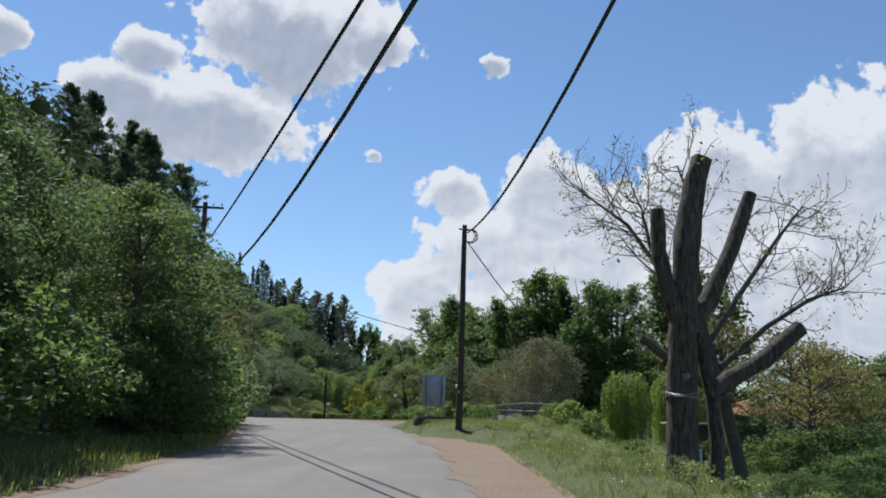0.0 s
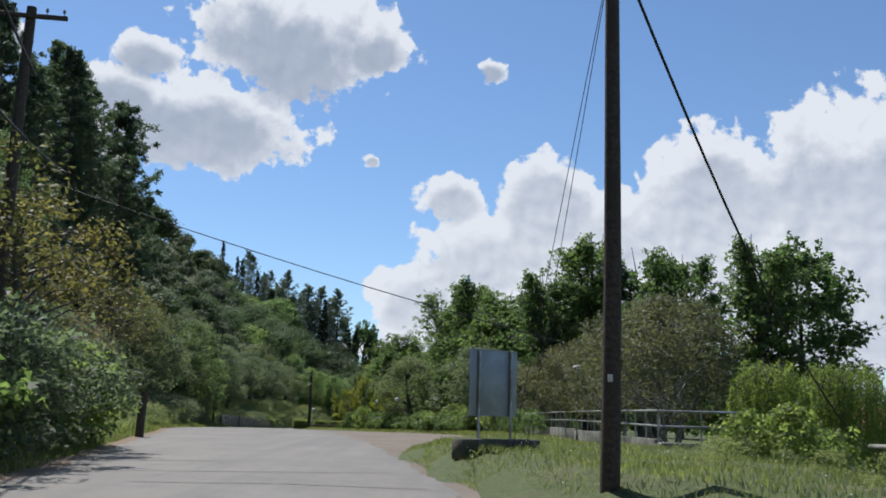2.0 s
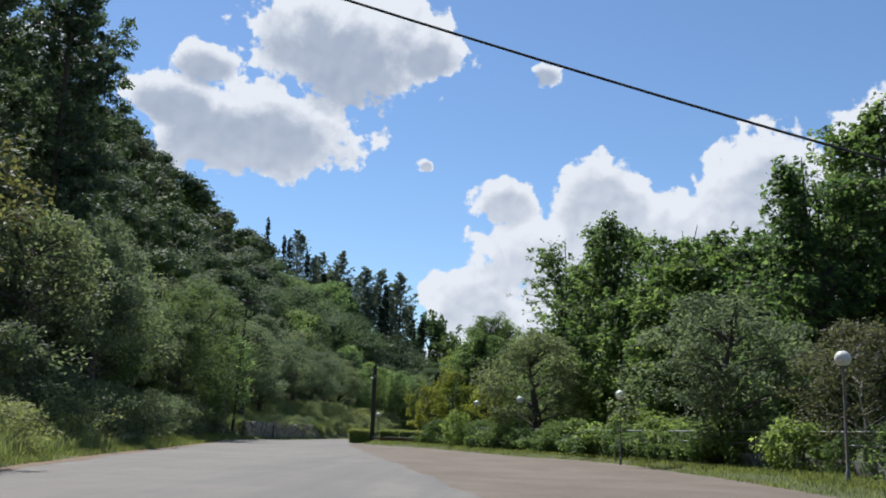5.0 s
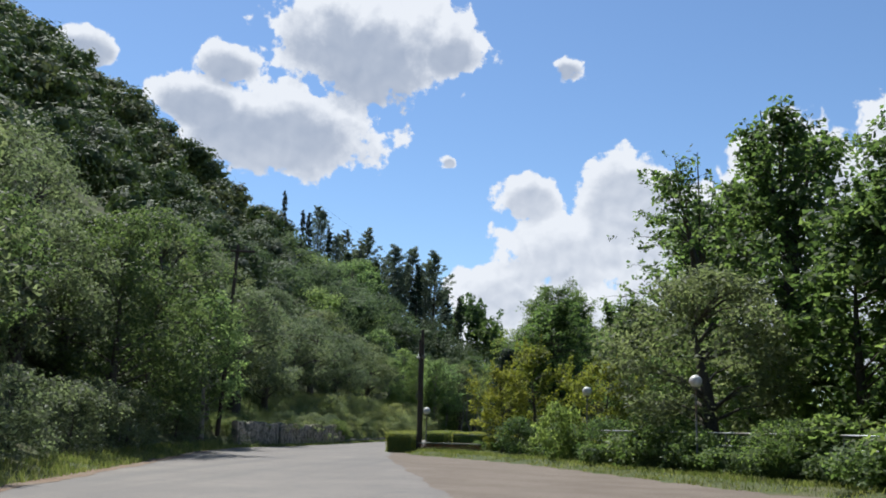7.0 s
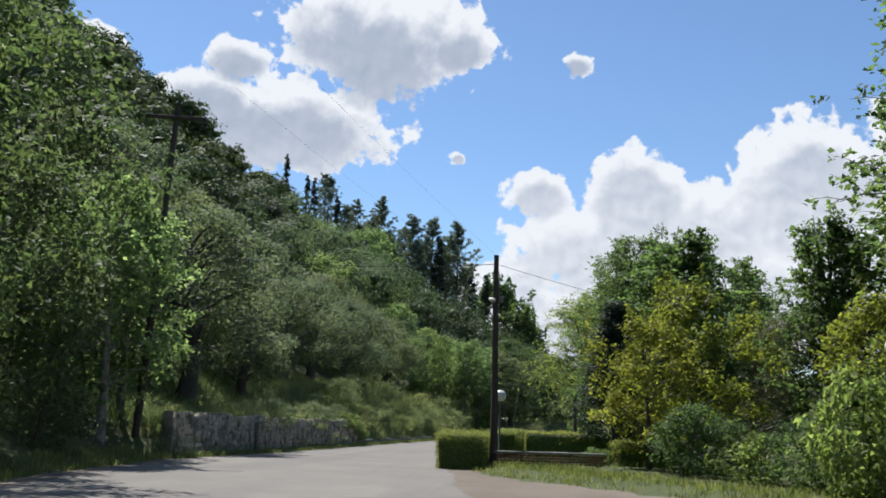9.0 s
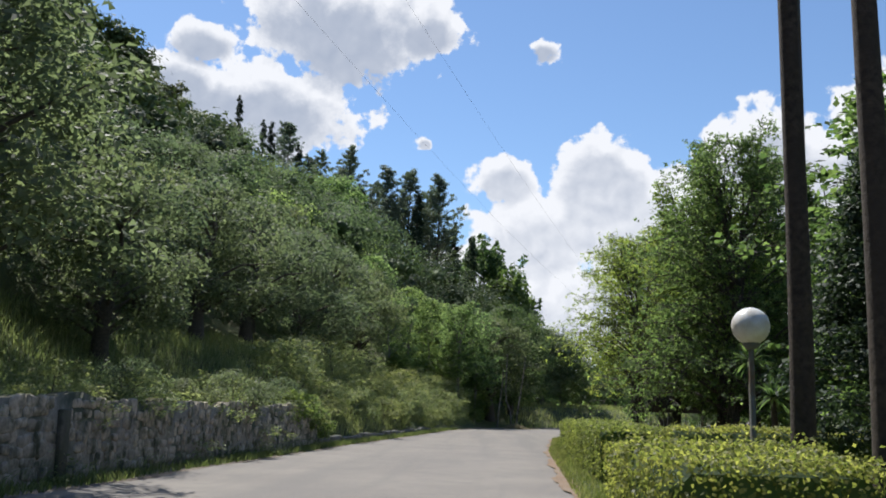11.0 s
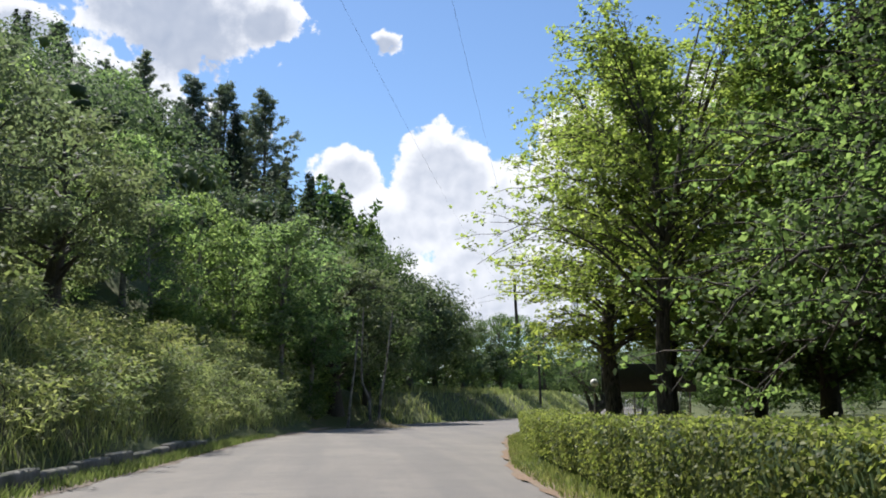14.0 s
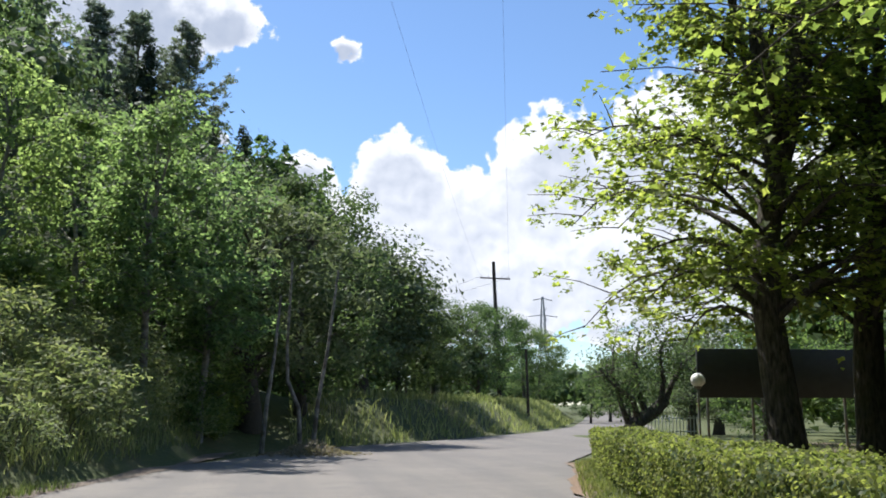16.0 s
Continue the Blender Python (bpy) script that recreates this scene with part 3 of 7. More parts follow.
def thing(name, label, category, group="", at=None):
    ob = tagged(new(name), label=label, category=category, group=group)
    if at is not None:
        ob.matrix_basis = at
    return ob


def structure(name, geo, mat, label="", smooth=False):
    return tagged(part(name, geo, mat, None, label, smooth), kind="structure")


# ---- ground, road, verges ----
xs = np.unique(np.concatenate([np.linspace(-700, -130, 14), np.linspace(-130, -45, 40), np.arange(-45, 22, 0.9), np.arange(-28.1, -24.6, 0.2), np.linspace(22, 60, 26), np.linspace(60, 700, 18)]))
ys = np.unique(np.concatenate([np.linspace(-300, -40, 12), np.concatenate([np.arange(-40, 0, 2.0), np.arange(0, 232, 1.5)]), np.linspace(232, 380, 60), np.linspace(380, 1500, 20)]))
gx, gy = np.meshgrid(xs, ys)
nx, ny = len(xs), len(ys)
gv = np.column_stack([gx.ravel(), gy.ravel(), ground_z(gx.ravel(), gy.ravel()) - 0.03])
ii, jj = np.meshgrid(np.arange(nx - 1), np.arange(ny - 1))
a_ = (jj * nx + ii).ravel()
structure("ground", Geo().add(gv, np.stack([a_, a_ + 1, a_ + nx + 1, a_ + nx], 1)), SOIL, "grassy soil rising to a steep wooded hillside", True)


def strip(lefts, rights, lift, across=6):
    """A sheet between two rows of edge points, laid on the ground's level."""
    lefts, rights = np.asarray(lefts, float), np.asarray(rights, float)
    k = len(lefts)
    w = np.linspace(0, 1, across)[None, :, None]
    p = lefts[:, None, :] * (1 - w) + rights[:, None, :] * w
    z = np.interp(p[..., 1], LEVEL_Y, LEVEL_Z) + lift
    i, j = np.meshgrid(np.arange(k - 1), np.arange(across - 1), indexing="ij")
    q = (i * across + j).ravel()
    return Geo().add(np.concatenate([p, z[..., None]], -1).reshape(-1, 3), np.stack([q, q + 1, q + across + 1, q + across], 1))


yy = np.concatenate([np.arange(-60, 0, 2.0), np.arange(0, 206.5, 0.4)])
rag = lambda y, k: 0.07 * np.sin(y * 0.9 + k) + 0.05 * np.sin(y * 2.3 + 2 * k) + 0.03 * np.sin(y * 5.9 + 3 * k)
left_edge = np.vstack([np.column_stack([np.interp(yy, ROAD_Y, ROAD_L) + rag(yy, 0.4), yy]), BEND_L])
right_edge = np.vstack([np.column_stack([np.interp(yy, ROAD_Y, ROAD_R) + rag(yy, 1.9), yy]), BEND_R])
structure("road", strip(left_edge, right_edge, 0.012, 8), ASPHALT, "worn grey asphalt road without lane markings", True)
yb = np.concatenate([np.arange(-60, 0, 2.0), np.arange(0, 139.5, 0.5)])
structure("gravel_verge", strip(np.column_stack([np.interp(yb, ROAD_Y, ROAD_R) - 0.6, yb]), np.column_stack([grass_right(yb) + 0.25 + rag(yb, 0.9) * 2.0, yb]), 0.004, 10), GRAVEL,
          "pale gravel lay-by beside the asphalt", True)
ye = np.concatenate([np.arange(-60, 0, 2.0), np.arange(0, 37.5, 0.25)])
structure("earth_verge", strip(np.column_stack([np.interp(ye, ROAD_Y, ROAD_R) - 0.22 + rag(ye, 1.1) * 2, ye]), np.column_stack([grass_right(ye) + 0.35 + rag(ye, 0.2) * 2, ye]), 0.020, 6), EARTH,
          "bare reddish earth at the road edge", True)
for mat_, y0_, y1_ in ((EARTH, 8, 122), (GRAVEL, 122, 215)):
    yw = np.arange(y0_, y1_, 0.5)
    structure("road_shoulder", strip(np.column_stack([road_left(yw) - 0.55 + rag(yw, 2.2) * 2, yw]), np.column_stack([road_left(yw) + 0.12 + rag(yw, 0.3), yw]), 0.018, 3), mat_,
              "sandy strip along the road edge", True)
yw = np.arange(140, 206.5, 0.4)
structure("hedge_earth", strip(np.column_stack([np.interp(yw, ROAD_Y, ROAD_R) - 0.05 + rag(yw, 1.2), yw]), np.column_stack([np.maximum(grass_right(yw), np.interp(yw, ROAD_Y, ROAD_R)) + 0.38 + rag(yw, 0.7), yw]), 0.020, 4), EARTH,
          "bare earth along the foot of the hedge", True)

yw = np.arange(150, 216, 1.0)
floor_ = [np.column_stack([grass_right(yw) + 2.2 + q * (20 + 2.0 * np.sin(yw * 0.31)) + 0.3 * np.sin(yw * 0.8 + 3 * q), yw]) for q in np.linspace(0, 1, 14)]
floor_ = lay(np.stack(floor_, 1).reshape(-1, 2), 0.012)
i_, j_ = np.meshgrid(np.arange(len(yw) - 1), np.arange(13), indexing="ij")
q_ = (i_ * 14 + j_).ravel()
structure("park_soil", Geo().add(floor_, np.stack([q_, q_ + 1, q_ + 15, q_ + 14], 1)), LITTER_SOIL, "brown soil strewn with dead leaves under the plane trees", True)

# ---- trees ----


def envelope(shape, u):
    if shape == "cone":
        return (1 - u) ** 0.75 * (0.55 + 0.45 * np.minimum(1, u * 6))
    if shape == "spindle":
        return np.sin(np.pi * np.clip(u * 0.9 + 0.08, 0, 1)) ** 0.6
    if shape == "skirt":
        return (1.0 - 0.25 * u) * np.sqrt(np.clip(1 - u ** 5, 0.02, 1))
    if shape == "pine":
        return 0.35 + 0.65 * np.sin(np.pi * np.clip(u * 0.8 + 0.15, 0, 1))
    return np.sqrt(np.clip(1 - (1.9 * u - 0.85) ** 2 * 0.95, 0.02, 1))


def make_tree(name, label, category, height, low, radius, trunk_r, leaf_mat, bark, clumps, per, leaf, seed, shape="round", clump_r=0.9, slim=0.6, limbs=26, wander=0.25, inner=0.25, top=0.72, simple=False, spikes=0, flat=0.62, limb_r=1.0, stems=1):
    """A tapered trunk, limbs to its clumps, and a crown of single leaves in clumps with gaps between them."""
    rng = np.random.default_rng(seed)
    root = thing(name, label, category)
    u = rng.uniform(0, 1, clumps) ** 0.85
    env = envelope(shape, u) * radius
    ang = rng.uniform(0, 2 * np.pi, clumps)
    lobes = 1 + (0.10 if shape == "skirt" else 0.22) * np.sin(ang * 3 + seed) + (0.08 if shape == "skirt" else 0.12) * np.sin(ang * 5 + 2 * seed)
    rad = env * np.sqrt(rng.uniform(inner, 1.0, clumps)) * lobes
    centre = np.column_stack([rad * np.cos(ang), rad * np.sin(ang), low + u * (height - low)])
    g = Geo()
    k = 9
    tz = np.linspace(0, 1, k)
    top_z = low + (height - low) * top
    path = np.column_stack([wander * np.sin(tz * 3.1 + seed) * tz, wander * np.cos(tz * 2.3 + seed * 2) * tz - wander * math.cos(seed * 2) * tz * 0, tz * top_z])
    stem = Geo().tube(path, trunk_r * (1.35 - tz * 1.15 + 0.25 * np.exp(-tz * 14)), 9)
    for c in rng.choice(clumps, min(limbs, clumps), replace=False):
        q = centre[c]
        z0 = max(low * 0.75, min(q[2] - 0.35 * np.hypot(q[0], q[1]), top_z * 0.95))
        base = np.array([np.interp(z0, path[:, 2], path[:, 0]), np.interp(z0, path[:, 2], path[:, 1]), z0])
        mid = (base + q) / 2 + np.array([0, 0, 0.12 * np.linalg.norm(q - base)]) + rng.normal(0, 0.06, 3) * np.linalg.norm(q - base)
        g.tube([base, (base * 0.55 + mid * 0.45), mid, (mid + q) / 2, q], trunk_r * limb_r * np.array([0.30, 0.24, 0.17, 0.11, 0.04]), 5, False)
    if stems == 1:
        part("trunk", stem, bark, root, smooth=True)
    for k in range(stems if stems > 1 else 0):
        th, f = k * 2.4 + rng.normal(0, 0.4), np.linspace(0, 1, 6)
        reach = radius * rng.uniform(0.30, 0.62) * f ** 1.3
        bend = 0.12 * np.sin(f * 5 + k)
        part("trunk", Geo().tube(np.column_stack([0.22 * math.cos(th) + np.cos(th) * reach + bend, 0.22 * math.sin(th) + np.sin(th) * reach - bend, f * (low + (height - low) * rng.uniform(0.35, 0.6))]), trunk_r * (0.62 - 0.42 * f), 6), bark, root, smooth=True)
    tagged(part("branch_mass", g, bark, root, smooth=True), kind="stuff")
    n = clumps * per
    idx = np.repeat(np.arange(clumps), per)
    d = rng.normal(0, 1, (n, 3))
    d /= np.linalg.norm(d, axis=1)[:, None]
    size = clump_r * rng.uniform(0.6, 1.3, clumps)[idx]
    r = size * rng.uniform(0.15, 1.0, n) ** 0.5
    p = centre[idx] + d * r[:, None] * np.array([1.0, 1.0, flat])
    p += rng.normal(0, leaf * 0.5, (n, 3))
    nrm = d * 0.6 + np.array([0, 0, 0.7])
    if spikes:
        # leafy shoots that stand up out of the crown
        out = np.argsort(-(centre[:, 2] + 0.6 * np.hypot(centre[:, 0], centre[:, 1])))[:spikes * 2]
        for c in rng.choice(out, spikes, replace=False):
            q = centre[c] + np.array([0, 0, clump_r * 0.4])
            dirn = np.array([centre[c][0] / radius * 0.5, centre[c][1] / radius * 0.5, 1.0]) + rng.normal(0, 0.18, 3)
            ln = clump_r * rng.uniform(1.0, 1.9)
            f = rng.random(34)
            pp = q + dirn * (f * ln)[:, None] + rng.normal(0, 1, (34, 3)) * (0.26 * clump_r * (1 - 0.7 * f))[:, None]
            p = np.vstack([p, pp])
            nrm = np.vstack([nrm, rng.normal(0, 0.6, (34, 3)) + np.array([0, 0, 0.5])])
    part("crown", Geo().leaves(p, nrm, leaf * (1.4 if simple else 1.15), leaf * slim * (1.25 if simple else 1), rng, simple=simple), leaf_mat, root)
    root["base_height"] = height
    return root


def make_plane(name, label, height, low, radius, trunk_r, leaf_mat, bark, boughs, sprays, per, leaf, seed, shape="round", lobed=True, droop=0.5, wander=0.4, fork=0.22, spread=1.0):
    """A broadleaf with boughs in loose layers: side twigs on each bough carry flat sprays of leaves, with dark gaps between the layers."""
    rng = np.random.default_rng(seed)
    root = thing(name, label, "tree")
    tz = np.linspace(0, 1, 9)
    split = low + (height - low) * fork
    path = np.column_stack([wander * np.sin(tz * 3.1 + seed) * tz, wander * np.cos(tz * 2.3 + seed * 2) * tz, tz * split])
    part("trunk", Geo().tube(path, trunk_r * (1.2 - tz * 0.45 + 0.3 * np.exp(-tz * 16)), 11), bark, root, smooth=True)
    # three or four leaders part from the trunk and carry the boughs
    leaders = []
    count = 6 if height > 14 else 4
    for k in range(count):
        th = k * 2 * math.pi / count + rng.normal(0, 0.4)
        f = np.linspace(0, 1, 7)
        out_ = radius * spread * rng.uniform(0.15, 0.62) * f ** 1.1
        top_ = split + (height * rng.uniform(0.84, 0.97) - split) * f
        lead = path[-1] + np.column_stack([np.cos(th + 0.5 * f) * out_ + 0.12 * np.sin(f * 7 + k), np.sin(th + 0.5 * f) * out_ + 0.12 * np.cos(f * 6 + k), top_ - split])
        lead[0] = path[-1] - np.array([0, 0, 0.25])
        leaders.append(lead)
        part("leader", Geo().tube(lead, trunk_r * (0.52 - 0.44 * f), 8, False), bark, root, smooth=True)
    wood_, pts, out = Geo(), [], []
    for k in range(boughs):
        u = ((k + rng.uniform(0, 1)) / boughs) ** 1.2
        z0 = low * 0.9 + u * (height - low) * 0.84
        th = k * 2.39996 + rng.normal(0, 0.6)
        ln = radius * float(envelope(shape, np.array(min(0.98, u + 0.04)))) * rng.uniform(0.42, 1.06)
        rise = 0.12 + rng.uniform(0, 0.45) + 0.8 * u ** 1.8
        line_ = path
        if z0 > split:
            line_ = max(leaders, key=lambda q: float(np.interp(z0, q[:, 2], q[:, 0])) * math.cos(th) + float(np.interp(z0, q[:, 2], q[:, 1])) * math.sin(th) + rng.normal(0, 0.5))
        base = np.array([np.interp(z0, line_[:, 2], line_[:, 0]), np.interp(z0, line_[:, 2], line_[:, 1]), z0])
        ln = max(0.42 * radius * (1.15 - 0.5 * u), ln - 0.6 * math.hypot(base[0], base[1]))
        fwd = np.array([math.cos(th), math.sin(th), 0.0])
        side = np.array([-fwd[1], fwd[0], 0.0])
        f = np.linspace(0, 1, 7)
        sway = rng.normal(0, 0.10) * ln
        bp = base + fwd * (f * ln * math.cos(min(rise, 1.2)))[:, None] + side * (sway * f * f)[:, None] + np.array([0, 0, 1.0]) * (ln * (math.sin(min(rise, 1.2)) * f + 0.16 * np.sin(f * 2.4) - droop * 0.42 * f ** 3 * (1 - u)))[:, None]
        wood_.tube(bp, trunk_r * (0.27 - 0.13 * u) * (1.0 - 0.88 * f), 5, False)
        for j in range(sprays):
            g = 0.12 + 0.88 * (j + rng.uniform(0, 1)) / sprays
            q = np.array([np.interp(g, f, bp[:, a]) for a in range(3)])
            sg = 1 if j % 2 else -1
            l2 = ln * 0.36 * (1.12 - 0.6 * g) * rng.uniform(0.6, 1.25) + 0.35
            d = fwd * rng.uniform(0.35, 1.0) + side * sg * rng.uniform(0.4, 1.0) + np.array([0, 0, rng.normal(0.12, 0.26)])
            d /= np.linalg.norm(d)
            e = q + d * l2 + np.array([0, 0, -0.10 * droop * l2])
            wood_.tube([q, (q + e) / 2 + np.array([0, 0, 0.05 * l2]), e], [trunk_r * 0.06, trunk_r * 0.04, 0.006], 4, False)
            m = max(3, int(per * rng.uniform(0.6, 1.4)))
            wide = 0.20 * l2 + 0.10
            tufts = max(2, m // 6)
            h = rng.uniform(0.15, 1.08, tufts) ** 0.8
            heart = q + (e - q) * h[:, None] + rng.normal(0, 1, (tufts, 3)) * np.array([wide, wide, 0.36 * wide + 0.03])
            pp = heart[rng.integers(0, tufts, m)] + rng.normal(0, 1, (m, 3)) * leaf * np.array([0.62, 0.62, 0.38])
            pp[:, 2] -= 0.10 * np.abs(rng.normal(0, 1, m)) * wide
            pts.append(pp)
            out.append(np.tile([d[0] * 0.25, d[1] * 0.25, 0.8], (m, 1)))
    tagged(part("branch_mass", wood_, bark, root, smooth=True), kind="stuff")
    p, nrm = np.vstack(pts), np.vstack(out)
    crown = Geo().lobed(p, nrm, leaf, rng) if lobed else Geo().leaves(p, nrm, leaf * 1.15, leaf * 0.8, rng)
    part("crown", crown, leaf_mat, root)
    root["base_height"] = height
    return root


def make_pine(name, label, height, low, radius, trunk_r, branches, tufts, needles, seed, rise=0.5, leaf_mat=None):
    """A pine: straight trunk, rising branches in loose tiers, tufts of needles with sky between them."""
    rng = np.random.default_rng(seed)
    root = thing(name, label, "tree")
    leaf_mat = leaf_mat or LEAF_PINE
    tz = np.linspace(0, 1, 9)
    path = np.column_stack([0.25 * np.sin(tz * 3 + seed) * tz, 0.2 * np.cos(tz * 2.3 + seed) * tz, tz * height * 0.98])
    part("trunk", Geo().tube(path, trunk_r * (1.2 - tz * 1.1), 8), BARK, root, smooth=True)
    g, pts, out = Geo(), [], []
    for k in range(branches):
        u = (k + rng.uniform(0, 1)) / branches
        th = k * 2.4 + rng.normal(0, 0.4)
        ln = radius * envelope("pine", u) * rng.uniform(0.6, 1.2) * (1 - 0.55 * max(0, u - 0.6) / 0.4)
        z = low + u * (height - low) * 0.94
        base = np.array([np.interp(z, path[:, 2], path[:, 0]), np.interp(z, path[:, 2], path[:, 1]), z])
        d = np.array([math.cos(th), math.sin(th), rise * rng.uniform(0.3, 1.5)])
        tip = base + d * ln
        mid = (base + tip) / 2 - np.array([0, 0, 0.10 * ln])
        g.tube([base, mid, tip], trunk_r * np.array([0.22, 0.14, 0.05]), 4, False)
        for f in np.linspace(0.35, 1.0, tufts):
            q = base * (1 - f) + tip * f + np.array([0, 0, -0.4 * ln * f * (1 - f)]) + rng.normal(0, 0.12 * ln, 3) * np.array([1, 1, 0.5])
            r = rng.normal(0, 1, (needles, 3))
            r /= np.linalg.norm(r, axis=1)[:, None]
            size = radius * rng.uniform(0.09, 0.17)
            pts.append(q + r * size * rng.uniform(0.3, 1, (needles, 1)) * np.array([1, 1, 0.7]))
            out.append(r * 0.8 + np.array([0, 0, 0.5]))
    tagged(part("branch_mass", g, BARK, root), kind="stuff")
    part("crown", Geo().leaves(np.vstack(pts), np.vstack(out), radius * 0.10, radius * 0.030, rng, simple=True), leaf_mat, root)
    root["base_height"] = height
    return root


used = {}


def plant(kinds, x, y, height, turn=None, wide=1.0, sink=0.1, rng=random):
    """Stands one of the kinds at x, y, scaled to that height."""
    fresh = [b for b in kinds if b.name not in used]
    base = kinds[int(rng.random() * len(kinds)) % len(kinds)]
    base = fresh[0] if fresh else base
    k = height / base["base_height"]
    m = pose(x, y, float(ground_z(x, y)) - sink, 0, 0, rng.uniform(0, 360) if turn is None else turn) @ Matrix.Diagonal((k * wide, k * wide, k, 1))
    if base.name not in used:
        used[base.name] = True
        base.matrix_basis = m
        return base
    return copy_thing(base, m @ Matrix.Diagonal((*base.scale, 1)).inverted())


planes = [make_plane("plane_tree", "tall plane tree in fresh green leaf behind the railing", 17.0, 2.0, 5.6, 0.30, LEAF_PARK, BARK, 96, 10, 21, 0.265, 11 + i, lobed=False, spread=0.75) for i in range(2)]
airy_plane = [make_plane("plane_tree", "open-crowned plane tree with sky between its boughs", 17.0, 3.0, 6.0, 0.28, LEAF_PARK, BARK, 62, 10, 17, 0.24, 14, lobed=False)]
park_planes = [make_plane("plane_tree", "broad plane tree with bright spring leaves beside the hedge", 17.0, 1.5, 8.8, 0.36, LEAF_PLANE, TRUNK_BARK, 124, 14, 48, 0.145, 21, "skirt", False, 1.1, spread=0.55)]
tall_young = [make_plane("young_tree", "tall young broadleaf tree with a bare stem on the bank", 10.0, 3.0, 2.7, 0.11, LEAF_BEND, BARK_PALE, 56, 8, 24, 0.15, 65 + i, "round", False, 0.5, 0.3, 0.35) for i in range(2)]
bend_planes = [make_plane("plane_tree", "plane tree with a bare trunk and bright leaves", 16.5, 3.2, 5.3, 0.28, LEAF_SUNLIT, TRUNK_BARK, 66, 12, 36, 0.16, 25 + i, "skirt", True, 0.8) for i in range(2)]
overhang_plane = [make_plane("plane_tree", "thin-crowned plane tree leaning its sunlit boughs over the hedge", 13.0, 3.6, 6.2, 0.20, LEAF_SUNLIT, TRUNK_BARK, 70, 12, 40, 0.135, 28, "skirt", True, 0.5)]
poplars = [make_tree("broadleaf_tree", "dense green broadleaf tree", "tree", 15.0, 2.0, 4.6, 0.3, LEAF_IVY, BARK, 130, 60, 0.36, 31 + i, clump_r=1.1, limbs=20, spikes=26, simple=True) for i in range(2)]
mixed_trees = [make_tree("broadleaf_tree", "leafy green roadside tree with low branches", "tree", 8.0, 1.0, 3.2, 0.16, LEAF_IVY, BARK, 100, 105, 0.125, 41 + i, clump_r=0.75, limbs=26, simple=True) for i in range(3)]
dark_trees = [make_tree("evergreen_oak", "dark evergreen oak on the bank", "tree", 8.0, 0.8, 3.1, 0.16, LEAF_DARK, BARK, 120, 120, 0.115, 51 + i, clump_r=0.75, limbs=24, simple=True) for i in range(2)]
young_trees = [make_tree("young_tree", "young light green tree on the roadside bank", "tree", 7.0, 1.2, 2.0, 0.10, LEAF_BEND, BARK_PALE, 80, 62, 0.17, 61 + i, clump_r=0.55, limbs=26) for i in range(2)]
yellow_trees = [make_tree("yellow_green_tree", "yellow-green ornamental tree behind the railing", "tree", 8.0, 1.2, 3.0, 0.13, LEAF_YELLOW, BARK, 90, 80, 0.20, 71, clump_r=0.62, spikes=30, limbs=26)]
olives = [make_tree("olive_tree", "grey-green olive tree on the hillside terrace", "tree", 6.5, 1.3, 3.0, 0.24, LEAF_OLIVE, BARK, 120, 92, 0.14, 81 + i, clump_r=0.72, limbs=26, wander=0.5, slim=0.45, simple=True) for i in range(3)]
pines = [make_pine("pine_tree", "tall dark pine on the hillside", 22.0, 4.5, 3.6, 0.24, 80, 5, 46, 91 + i) for i in range(2)]
far_pines = [make_pine("pine_tree", "feathery pine on the far hill crest, paled to grey-green for haze", 22.0, 4.5, 2.8, 0.20, 80, 5, 40, 95 + i, 1.0, LEAF_HAZED_PINE) for i in range(3)]
firs = [make_tree("conifer", "dark pointed conifer on the hill crest", "tree", 15.0, 0.7, 2.6, 0.2, LEAF_PINE, BARK, 95, 80, 0.36, 101 + i, "cone", 0.75, 0.3, 30, 0.1, 0.1, 0.97, simple=True) for i in range(2)]
thuja = [make_tree("conifer", "dense dark conifer with drooping sprays in the park", "tree", 6.4, 0.9, 1.9, 0.13, LEAF_THUJA, BARK, 150, 150, 0.10, 105, "cone", 0.5, 0.45, 20, 0.1, 0.15, 0.95, simple=True)]
cypresses = [make_tree("cypress_tree", "slender dark cypress tree", "tree", 14.0, 0.6, 0.85, 0.16, LEAF_CYPRESS, BARK, 90, 70, 0.21, 111, "spindle", 0.36, 0.4, 8, 0.05, 0.1, 0.95, simple=True)]
redbuds = [make_tree("redbud_tree", "redbud with rusty yellow young leaves", "tree", 6.0, 2.5, 2.7, 0.12, LEAF_RED, BARK, 54, 56, 0.15, 121 + i, clump_r=0.65, limbs=40) for i in range(2)]
tamarisks = [make_tree("tamarisk_tree", "brownish feathery tamarisk with several bare stems", "tree", 6.5, 1.6, 2.9, 0.12, LEAF_TAMARISK, BARK_PALE, 130, 60, 0.155, 131 + i, clump_r=0.7, limbs=44, slim=0.35, wander=0.5, simple=True, stems=6) for i in range(2)]
bushes = [make_tree("bush", "dense green bush at the roadside", "bush", 2.6, 0.15, 1.6, 0.05, LEAF_IVY, BARK, 58, 74, 0.098, 141 + i, clump_r=0.48, limbs=14, simple=True) for i in range(3)]
scrub = [make_tree("bush", "grey-green scrub bush on the roadside bank", "bush", 2.6, 0.1, 1.6, 0.05, LEAF_OLIVE, BARK, 60, 62, 0.11, 145 + i, clump_r=0.46, limbs=14, simple=True, slim=0.45) for i in range(2)]
